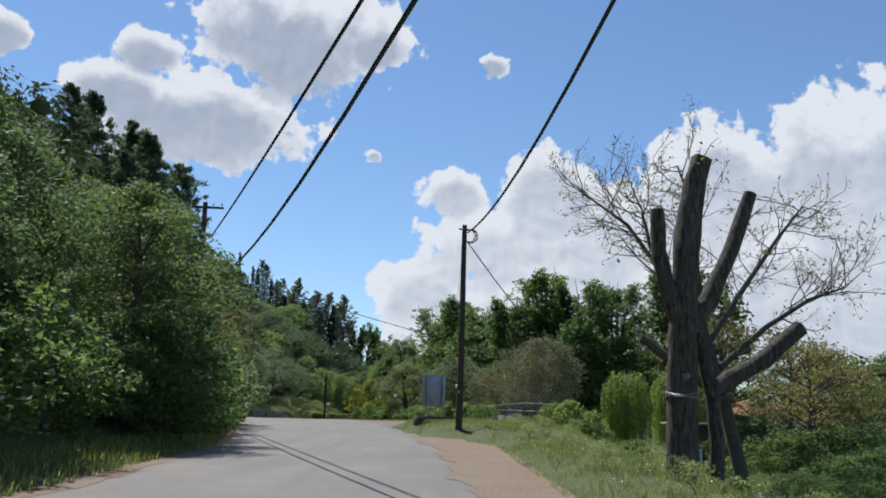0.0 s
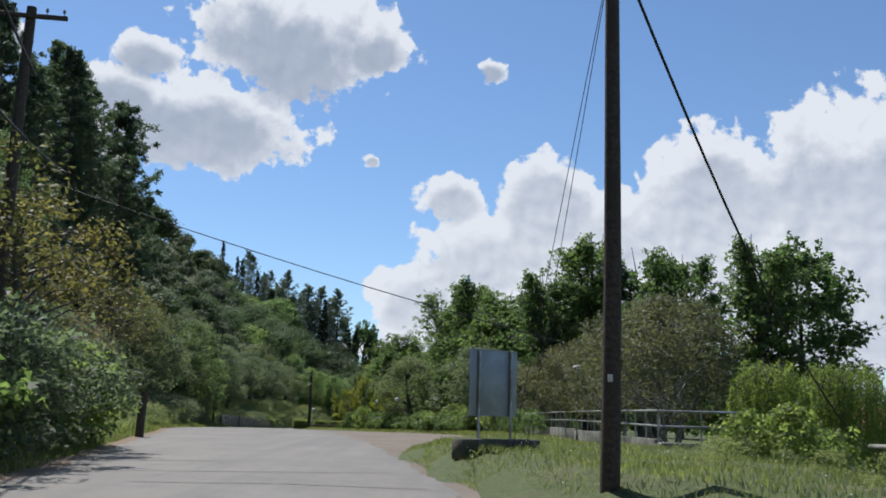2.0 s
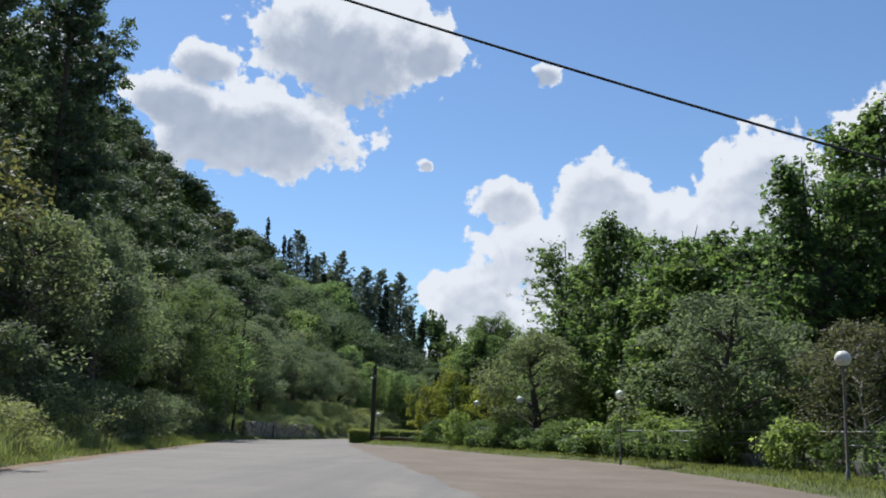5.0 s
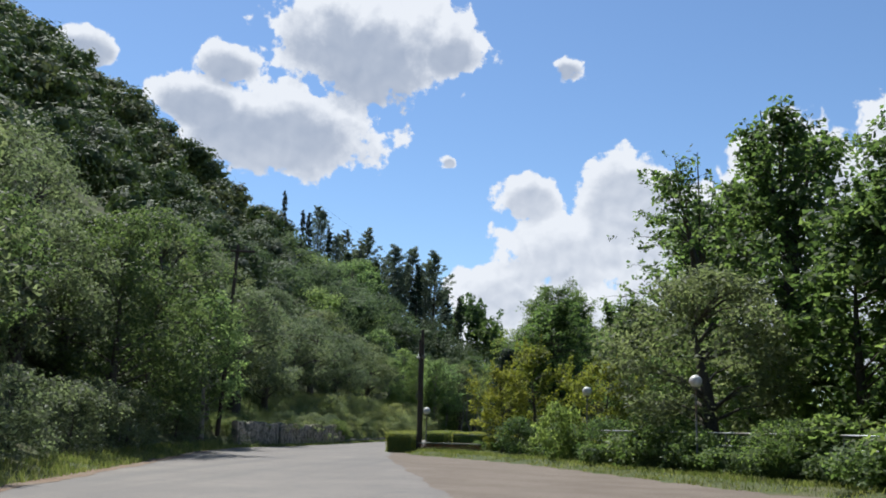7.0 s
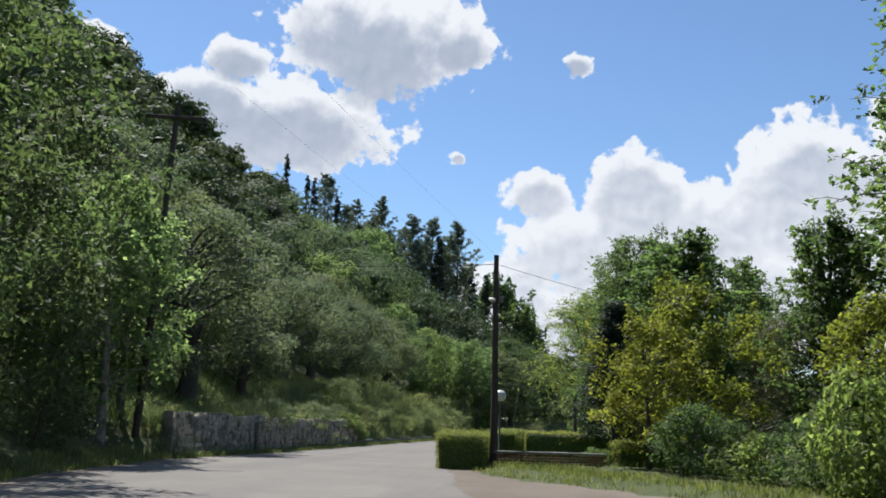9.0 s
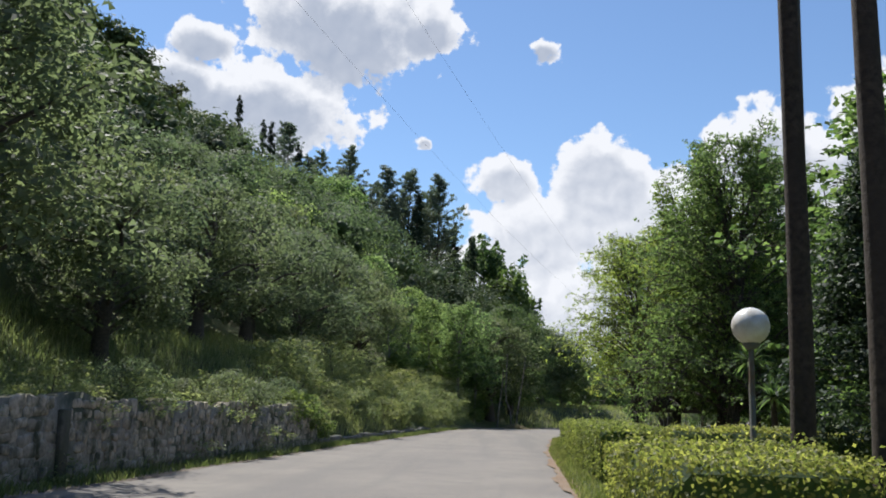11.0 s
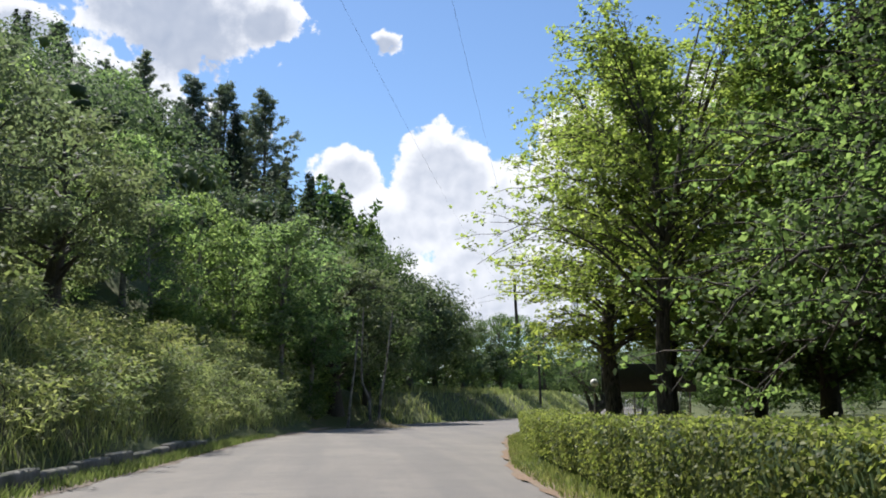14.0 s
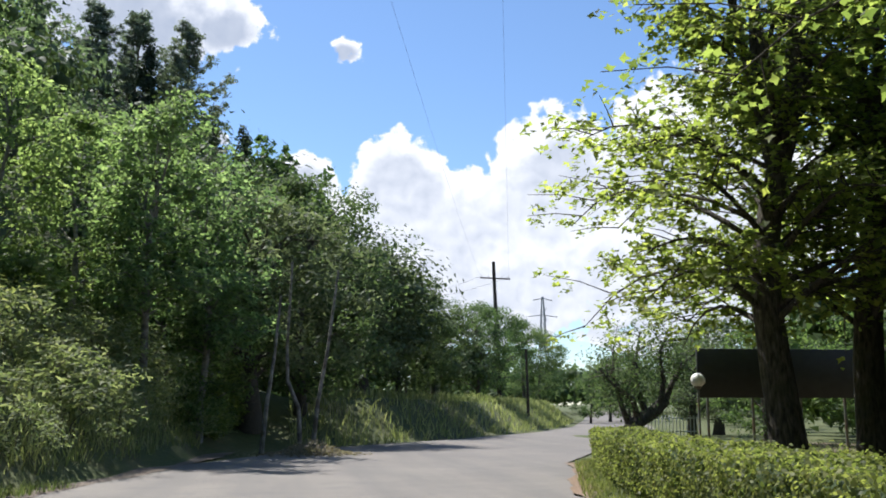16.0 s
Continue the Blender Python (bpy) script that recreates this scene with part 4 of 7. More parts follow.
pale_bushes = [make_tree("bush", "light green leafy bush", "bush", 2.2, 0.1, 1.5, 0.04, LEAF_YOUNG, BARK, 52, 40, 0.145, 151 + i, clump_r=0.45, limbs=14, simple=True) for i in range(2)]
pink_shrub = [make_tree("flowering_shrub", "pale pinkish feathery shrub on the bank", "bush", 3.4, 0.3, 1.7, 0.05, LEAF_PINK, BARK, 70, 90, 0.12, 161, clump_r=0.5, limbs=30, slim=0.3)]

rnd = random.Random(5)


def row(kinds, y0, y1, step, s0, s1, h0, h1, wide=1.0, side=road_left):
    """A loose row of plants left of the road, s metres from its edge."""
    y = y0
    while y < y1:
        s = rnd.uniform(s0, s1)
        plant(kinds, float(side(y)) - s, y, rnd.uniform(h0, h1), None, wide, 0.15, rnd)
        y += step * rnd.uniform(0.75, 1.3)


# thicket along the left edge, where the shot begins
row(dark_trees + mixed_trees, -26, 8, 5.0, 3.0, 5.0, 6, 9)
for i in range(8):
    y = 9.5 + i * 3.2
    plant(dark_trees, float(road_left(y)) - (4.2 if y < 24 else 3.0) - 0.5 * math.sin(i * 2.1), y, 5.0 + 0.085 * (y - 9) * (1 + 0.1 * math.sin(i * 1.3)) + 0.4 * math.sin(i * 2.6), None, 1.0, 0.15, rnd)
row(mixed_trees, 14, 32, 5.0, 6.0, 9.0, 4.0, 5.0)
row(olives, 36, 48, 5.0, 7.0, 10.0, 3.5, 4.5)
row(bushes, 12, 25, 2.5, 2.3, 2.9, 2.2, 3.0, 1.1)
row(bushes, 25, 33, 2.5, 1.4, 2.0, 2.4, 3.4, 1.1)
row(pale_bushes, 34, 42, 2.2, 1.5, 2.1, 2.0, 2.7, 1.15)
row(bushes, 36, 48, 3.0, 2.6, 4.0, 1.6, 2.2, 1.15)
row(pale_bushes + scrub, 42, 53, 1.9, 1.4, 1.9, 2.3, 3.1, 1.15)
for x, y, h in ((-12.6, 49.0, 6.2), (-13.2, 44.5, 6.6), (-21.6, 81.6, 6.7), (-23.5, 77.0, 5.8)):
    plant(redbuds, x, y, h, None, 1.0, 0.1, rnd)
plant(pink_shrub, -21.0, 74.0, 3.6, None, 1.1, 0.1, rnd)
row(scrub, 52, 62, 3.0, 2.4, 4.0, 2.0, 3.0, 1.1)
row(scrub, 62, 90, 3.4, 3.6, 7.0, 2.0, 3.6, 1.1)
row(dark_trees + olives, 56, 92, 5.0, 8.0, 13.0, 5.0, 7.5)
# trees at the foot of the hill before the stone wall
row(dark_trees + olives, 94, 136, 4.2, 4.0, 6.0, 6.0, 8.0)
row(scrub, 92, 134, 3.4, 2.0, 3.4, 1.4, 2.4, 1.1)
for x, y, h in ((-28.6, 127.5, 10.5), (-27.6, 121.5, 9.0)):
    plant(dark_trees, x, y, h, None, 0.9, 0.15, rnd)
row(olives, 96, 136, 5.0, 8.0, 12.0, 6.0, 7.5)
for x, y, h in ((-28.2, 134.5, 8.0), (-29.0, 137.5, 7.4)):
    plant(young_trees, x, y, h, None, 1.0, 0.1, rnd)
# olives above the wall and along the grassy bank
for x, y, h in ((-30.4, 147.0, 8.6), (-32.4, 152.0, 6.8), (-30.8, 156.5, 5.6), (-33.0, 161.0, 6.8), (-31.2, 166.5, 6.4), (-30.8, 172.5, 6.8), (-34.5, 169.0, 6.6),
                (-29.6, 178.5, 6.6), (-33.0, 181.0, 7.0), (-29.6, 186.5, 7.0), (-33.5, 188.5, 7.4), (-28.8, 193.5, 6.8), (-36.0, 176.0, 6.6), (-37.0, 160.0, 6.4), (-36.0, 150.0, 6.6), (-35.0, 143.0, 6.6)):
    plant(olives, x, y, h, None, 1.05, 0.15, rnd)
# broadleaf trees where the road bends
for kinds, x, y, h in ((young_trees, -27.6, 204.0, 6.4), (young_trees, -29.6, 207.5, 8.4), (young_trees, -26.6, 210.0, 7.4), (young_trees, -30.4, 200.0, 6.0), (young_trees, -25.2, 213.5, 7.6),
                       (young_trees, -22.6, 217.0, 9.0), (young_trees, -21.0, 219.5, 7.8), (dark_trees, -17.5, 224.0, 10.6), (olives, -19.5, 221.0, 9.6), (olives, -14.0, 234.0, 8.4), (dark_trees, -11.5, 238.0, 8.0),
                       (dark_trees, -8.5, 243.5, 7.0), (olives, -22.0, 231.0, 9.0), (mixed_trees, -3.0, 256.0, 8.0), (mixed_trees, 1.5, 268.0, 9.0), (dark_trees, 8.0, 284.0, 9.0), (mixed_trees, 14.0, 300.0, 9.5), (mixed_trees, 14.0, 279.0, 5.5), (dark_trees, 19.0, 287.0, 7.5), (mixed_trees, 24.0, 294.0, 8.5)):
    plant(kinds, x, y, h, None, 1.0, 0.15, rnd)
row(pale_bushes + bushes, 214, 232, 2.6, 1.4, 2.6, 1.2, 2.2, 1.2)
row(pale_bushes + bushes, 203, 250, 3.0, 5.0, 8.0, 1.8, 2.8, 1.3)
for x, y, h in ((-22.3, 210.5, 10.0), (-21.0, 214.2, 10.6)):
    plant(tall_young, x, y, h, None, 1.0, 0.15, rnd)
# weeds and low shrubs on the grassy bank
weeds = [make_tree("weed_clump", "soft pale green weed clump on the grassy bank", "weeds", 1.2, 0.05, 0.9, 0.02, STRAW, BARK, 28, 36, 0.085, 171 + i, clump_r=0.34, limbs=8, slim=0.3, simple=True) for i in range(2)]
row(weeds, 164, 218, 1.4, 1.2, 2.4, 0.8, 1.4, 1.4)
row(weeds, 166, 218, 2.4, 2.4, 5.0, 1.0, 1.7, 1.3)
for y in (160.8, 162.6, 164.2):
    plant(pale_bushes, float(road_left(y)) - 0.95, y, 1.15, None, 1.0, 0.1, rnd)
row(weeds, 188, 216, 1.2, 1.6, 4.0, 1.0, 1.7, 1.4)
row(weeds, 138, 164, 2.0, 1.4, 2.6, 0.6, 1.1, 1.3)
row(weeds, 137.5, 163, 2.3, 0.75, 1.1, 0.5, 1.0, 1.5)
row(scrub, 150, 163, 2.6, 1.0, 1.5, 0.9, 1.4, 1.2)
for i in range(22):
    plant(weeds, 3.0 + 2.6 * ((i * 0.618) % 1), 10 + i * 1.7, 0.30 + 0.2 * ((i * 0.37) % 1), None, 1.3, 0.05, rnd)
row(weeds, 48, 96, 2.2, 1.5, 3.6, 0.8, 1.4, 1.3)
# pines, conifers and cypresses on the hill
for x, y, h in ((-31.8, 110.0, 25.0), (-31.0, 95.0, 22.0), (-36.0, 103.0, 24.0), (-38.5, 98.0, 22.0), (-34.0, 116.0, 21.0), (-33.4, 102.0, 24.0), (-39.0, 111.0, 23.0), (-42.0, 104.0, 22.0), (-31.0, 88.0, 17.0), (-37.0, 88.0, 18.0)):
    plant(pines, x, y, h, None, 1.0, 0.3, rnd)
def crest(kinds, spots, wide=1.0):
    """Trees given by their top's level."""
    for x, y, top in spots:
        plant(kinds, x, y, top - float(ground_z(x, y)) + 0.3, None, wide, 0.3, rnd)


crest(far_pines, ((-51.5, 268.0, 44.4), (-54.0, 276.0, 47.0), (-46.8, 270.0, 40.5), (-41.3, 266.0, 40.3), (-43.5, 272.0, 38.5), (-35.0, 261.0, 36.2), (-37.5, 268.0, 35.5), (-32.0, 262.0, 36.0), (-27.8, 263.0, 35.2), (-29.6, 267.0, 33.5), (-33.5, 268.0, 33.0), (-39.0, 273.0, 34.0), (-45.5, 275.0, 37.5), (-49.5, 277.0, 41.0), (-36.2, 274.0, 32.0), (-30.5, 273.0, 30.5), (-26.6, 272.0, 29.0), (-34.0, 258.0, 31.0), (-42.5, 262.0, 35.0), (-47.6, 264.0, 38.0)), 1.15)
crest(firs, ((-39.5, 262.0, 32.0), (-45.0, 264.0, 34.0)))
crest(cypresses, ((-58.2, 263.0, 46.8), (-53.8, 261.0, 42.4), (-30.4, 258.0, 31.6), (-25.4, 269.0, 28.0), (-22.8, 264.0, 26.0), (-48.6, 262.0, 39.0), (-52.0, 259.0, 41.5)), 0.72)
crest(young_trees, ((-40.0, 243.0, 29.6),), 1.15)
crest(poplars, ((-38.6, 251.0, 28.0), (-21.5, 275.0, 25.0), (-18.0, 270.0, 20.0)), 0.9)
for x, y, h in ((-14.5, 276.0, 14.0), (-11.0, 280.0, 12.0)):
    plant(poplars, x, y, h, None, 1.1, 0.3, rnd)

# right side: park trees behind the railing
for x, y, h in ((11.5, 106.5, 18.6), (16.5, 103.0, 16.8), (24.5, 99.0, 17.4), (20.0, 108.0, 17.6), (2.4, 131.0, 18.6), (7.5, 103.0, 14.6), (0.4, 143.0, 17.5), (5.0, 122.0, 15.5), (10.0, 128.0, 16.5), (-3.5, 145.0, 10.5), (0.5, 176.5, 11.0), (1.0, 184.0, 16.0), (5.5, 197.0, 16.0), (-2.4, 199.0, 14.0)):
    plant(planes, x, y, h, None, 0.95, 0.1, rnd)
plant(planes, -8.8, 152.8, 11.3, None, 1.25, 0.1, rnd)
plant(airy_plane, -1.0, 137.5, 18.0, None, 0.95, 0.1, rnd)
for x, y, h in ((3.5, 112.0, 10.5), (8.0, 116.0, 12.0), (14.0, 96.0, 10.0), (29.5, 104.0, 15.5), (1.0, 119.0, 9.5), (14.0, 118.0, 14.0)):
    plant(poplars, x, y, h, None, 1.1, 0.1, rnd)
for x, y, h in ((-7.6, 177.0, 16.0),):
    plant(park_planes, x, y, h, None, 0.86, 0.1, rnd)
for x, y, h in ((-8.6, 198.5, 16.0), (-5.9, 199.8, 16.5), (-6.9, 182.0, 15.5)):
    plant(bend_planes, x, y, h, None, 1.1, 0.1, rnd)
plant(overhang_plane, -10.9, 186.4, 13.0, 100, 0.96, 0.1, rnd)
for x, y, h in ((-5.0, 189.0, 13.5), (-1.5, 195.0, 15.0)):
    plant(planes, x, y, h, None, 1.1, 0.1, rnd)
for x, y, h in ((-10.2, 139.5, 6.0), (-12.0, 136.5, 4.4), (-7.0, 131.0, 4.6)):
    plant(yellow_trees, x, y, h, None, 1.05, 0.1, rnd)
for x, y, h in ((-2.5, 128.0, 5.2), (0.5, 133.5, 6.0), (-4.8, 133.0, 5.0)):
    plant(mixed_trees, x, y, h, None, 1.1, 0.1, rnd)
for x, y, h in ((-4.2, 120.0, 7.2), (1.8, 98.0, 6.6)):
    plant(olives, x, y, h, None, 1.1, 0.1, rnd)
for x, y, h in ((6.0, 54.8, 5.0), (6.6, 59.6, 5.4), (6.2, 65.5, 5.0), (6.6, 72.0, 5.2), (5.8, 80.5, 4.8), (4.6, 91.0, 4.8)):
    plant(tamarisks, x, y, h, None, 1.05, 0.1, rnd)
plant(pale_bushes, -9.4, 125.8, 2.4, None, 0.62, 0.05, rnd)
plant(thuja, -11.9, 148.2, 6.6, None, 1.0, 0.1, rnd)
for x, y, h in ((-13.4, 138.9, 0.6), (-12.5, 139.2, 0.65), (-11.7, 139.7, 0.65)):
    plant(pale_bushes, x, y, h, None, 1.2, 0.05, rnd)
for x, y, h in ((-4.6, 154.5, 6.0), (-3.5, 148.0, 6.5)):
    plant(tamarisks, x, y, h, None, 1.1, 0.1, rnd)
for x, y, h in ((5.6, 46.4, 1.1), (6.4, 45.6, 1.4), (7.4, 46.6, 1.3)):
    plant(pale_bushes, x, y, h, None, 1.0, 0.1, rnd)
for x, y, h in ((0.2, 109.0, 2.3), (1.6, 105.4, 1.9), (-2.2, 112.2, 1.8)):
    plant(pale_bushes, x, y, h, None, 1.5, 0.1, rnd)
for x, y, h in ((6.8, 21.5, 0.8), (9.8, 25.0, 1.1), (8.6, 33.0, 0.8), (10.4, 36.0, 1.1), (9.6, 44.0, 1.0), (10.6, 50.5, 1.2), (9.0, 55.0, 1.3), (14.0, 46.0, 0.9)):
    plant(bushes if int(x * 10) % 2 else pale_bushes, x, y, h, None, 1.3, 0.1, rnd)
for x, y, h in ((25.8, 71.0, 6.4), (29.5, 73.0, 7.4), (33.5, 69.0, 7.6)):
    plant(dark_trees, x, y, h, None, 1.0, 0.1, rnd)
for x, y, h in ((13.6, 37.2, 2.3), (15.6, 37.0, 2.6), (17.4, 39.0, 2.6), (11.6, 30.5, 1.2), (13.4, 31.5, 1.6), (15.4, 33.0, 1.9), (9.6, 27.0, 0.9), (11.4, 25.5, 1.2), (18.5, 50.0, 1.5), (16.6, 49.0, 1.1)):
    plant(bushes, x, y, h, None, 1.15, 0.1, rnd)
plant(redbuds, 15.2, 39.0, 5.9, None, 1.0, 0.1, rnd)
plant(redbuds, 16.0, 52.2, 8.2, None, 1.0, 0.1, rnd)
plant(redbuds, 19.2, 51.4, 7.4, None, 1.0, 0.1, rnd)
plant(dark_trees, 17.2, 52.0, 4.2, None, 1.0, 0.1, rnd)
plant(bushes, 15.2, 51.0, 1.7, None, 1.1, 0.1, rnd)
plant(redbuds, 17.8, 41.5, 5.4, None, 1.0, 0.1, rnd)
for x, y, h in ((-1.0, 213.5, 4.6), (2.5, 211.0, 5.4), (6.0, 208.0, 6.0), (9.5, 204.0, 6.4), (12.0, 198.0, 7.0), (13.0, 190.0, 7.4), (11.0, 182.0, 7.0), (9.0, 173.0, 6.6), (6.5, 166.0, 6.0), (4.0, 159.0, 5.4)):
    plant(mixed_trees, x, y, h, None, 1.25, 0.15, rnd)
# ivy-grown shrubs along the railing
for i, y in enumerate(np.arange(86, 136, 1.9)):
    x = float(np.interp(y, [78, 88, 97, 108, 116, 123.5, 136], [5.0, 3.8, 2.0, -1.0, -4.5, -8.0, -11.5])) + 0.25 + 0.5 * math.sin(i * 1.7)
    plant(bushes if i % 3 else pale_bushes, x, y, 1.5 + 0.35 * math.sin(i * 2.3), None, 1.15, 0.1, rnd)
for x, y, h in ((3.6, 74.5, 1.2), (3.4, 84.0, 1.4)):
    plant(bushes, x, y, h, None, 1.0, 0.1, rnd)
for x, y, h in ((6.0, 232.0, 6.5), (2.0, 226.5, 5.0)):
    plant(olives, x, y, h, None, 1.0, 0.1, rnd)

# woods on the hill and far off: clumps of leaves on rounded bushes, past counting
wrng = np.random.default_rng(77)


ico = bmesh.new()
bmesh.ops.create_icosphere(ico, subdivisions=1, radius=1.0)
ICO_V = np.array([v.co[:] for v in ico.verts])
ico.verts.index_update()
ICO_F = np.array([[v.index for v in f.verts] for f in ico.faces])
ico.free()


def wood(name, label, xy, heights, leaf, per, mat, lobes=6, wide=0.52, core=1.0):
    """Many rounded bushes and low trees as one mass: each of several lobes, a dense core under a coat of leaves."""
    n = len(xy)
    base = lay(xy)
    m = n * lobes
    who = np.repeat(np.arange(n), lobes)
    h = heights[who]
    th = wrng.uniform(0, 2 * np.pi, m)
    rr = np.sqrt(wrng.uniform(0.05, 1, m))
    up = wrng.uniform(0.28, 0.74, m)
    up[::lobes], rr[::lobes] = 0.72, 0.15
    centre = base[who] + np.column_stack([np.cos(th) * rr * h * wide * 0.62, np.sin(th) * rr * h * wide * 0.62, up * h])
    size = h * wrng.uniform(0.20, 0.31, m)
    jag = core * wrng.uniform(0.34, 0.60, (m, len(ICO_V), 1))
    cv = centre[:, None, :] + ICO_V[None] * jag * size[:, None, None] * np.array([1, 1, 0.85])
    g = Geo().add(cv.reshape(-1, 3), (ICO_F[None] + np.arange(m)[:, None, None] * len(ICO_V)).reshape(-1, 3))
    k = max(1, per // lobes)
    idx = np.repeat(np.arange(m), k)
    d = wrng.normal(0, 1, (m * k, 3))
    d[:, 2] = np.where(wrng.random(m * k) < 0.7, np.abs(d[:, 2]), d[:, 2])
    d /= np.linalg.norm(d, axis=1)[:, None]
    r = size[idx] * wrng.uniform(0.55, 1.15, m * k)
    g.leaves(centre[idx] + d * r[:, None] * np.array([1, 1, 0.85]), 2.4 * d + np.array([0, 0, 0.5]), leaf * 1.5, leaf * 0.95, wrng, simple=True)
    return tagged(part(name, g, mat, None, label), category="woods", kind="stuff")


def scatter(s0, s1, y0, y1, step):
    n = int((s1 - s0) * (y1 - y0) / step ** 2)
    s = wrng.uniform(s0, s1, n)
    y = wrng.uniform(y0, y1, n)
    x = road_left(y) - s
    return np.column_stack([x, y])[-x < 0.62 * y + 18]


p_ = scatter(10, 40, -30, 285, 5.5)
p_ = p_[~((p_[:, 1] > 136) & (p_[:, 1] < 200) & (p_[:, 0] > road_left(p_[:, 1]) - 9))]
kind_ = wrng.random(len(p_))
wood("hillside_scrub", "dark evergreen scrub covering the hillside", p_[kind_ < 0.55], wrng.uniform(3.6, 8.2, (kind_ < 0.55).sum()), 0.29, 800, WOOD_DARK, 7, 0.54, 0.8)
wood("hillside_olives", "grey-green olive groves covering the hillside", p_[kind_ >= 0.55], wrng.uniform(3.4, 7.4, (kind_ >= 0.55).sum()), 0.26, 800, WOOD_OLIVE, 7, 0.54, 0.8)
p_ = scatter(40, 112, -30, 320, 6.2)
kind_ = wrng.random(len(p_))
wood("hilltop_scrub", "dark woods on the upper hillside", p_[kind_ < 0.7], wrng.uniform(5.5, 9.0, (kind_ < 0.7).sum()), 0.52, 340, WOOD_DARK, 7, 0.52, 0.72)
wood("hilltop_bushes", "green bushes on the upper hillside", p_[kind_ >= 0.7], wrng.uniform(5.0, 8.0, (kind_ >= 0.7).sum()), 0.52, 340, WOOD_OLIVE, 7, 0.52, 0.72)
# taller wood on the slope above the bend
p_ = scatter(7, 30, 206, 262, 4.6)
kind_ = wrng.random(len(p_))
wood("bend_woods", "tall mixed woods on the slope above the bend", p_[kind_ < 0.8], wrng.uniform(6.5, 9.5, (kind_ < 0.8).sum()), 0.175, 1500, LEAF_SLOPE, 6, 0.52, 0.45)
wood("bend_woods", "lighter green woods on the slope above the bend", p_[kind_ >= 0.8], wrng.uniform(6.0, 9.0, (kind_ >= 0.8).sum()), 0.175, 1450, LEAF_BEND, 6, 0.52, 0.45)
yb1 = wrng.uniform(232, 266, 46)
xr_ = np.interp(yb1, [229, 243, 263, 300], [-9.2, -1.5, 7.0, 20.0]) - 5
xb1 = xr_ - wrng.random(46) * (xr_ + 26)
wood("bend_woods", "dark green trees above the outer side of the bend", np.column_stack([xb1, yb1]), np.clip(7.5 - 0.45 * (xb1 + 8), 6, 15) * wrng.uniform(0.8, 1.05, 46), 0.2, 1300, WOOD_DARK, 7, 0.42, 0.5)
p_ = np.column_stack([wrng.uniform(-30, 190, 260), wrng.uniform(330, 470, 260)])
p_ = p_[np.abs(p_[:, 0] - np.interp(p_[:, 1], [263, 300, 355, 470], [10, 23, 41, 83])) > np.where(p_[:, 1] > 366, -1, 9)]
wood("far_woods", "distant trees beyond the bend", p_, wrng.uniform(7, 12, len(p_)), 0.8, 130, LEAF_DARK)
p_ = np.column_stack([wrng.uniform(26, 120, 170), wrng.uniform(60, 210, 170)])
p_ = p_[(p_[:, 1] > 112) & ((p_[:, 0] < 0.30 * (p_[:, 1] - 15)) | (p_[:, 0] > 0.46 * (p_[:, 1] - 15)))]
wood("park_woods", "green trees behind the park", p_, wrng.uniform(8, 13, len(p_)), 0.6, 260, LEAF_IVY)
yb2 = wrng.uniform(212, 330, 130)
p_ = np.column_stack([np.interp(yb2, [212, 224, 237, 259, 297, 352], [2, 6, 13, 21, 34, 52]) + wrng.uniform(0, 1, 130) ** 1.5 * 60, yb2])
wood("bend_thicket", "green trees and bushes right of the bend", p_, wrng.uniform(4, 8, len(p_)), 0.4, 420, LEAF_IVY)

# ---- hedge, wall, kerb ----


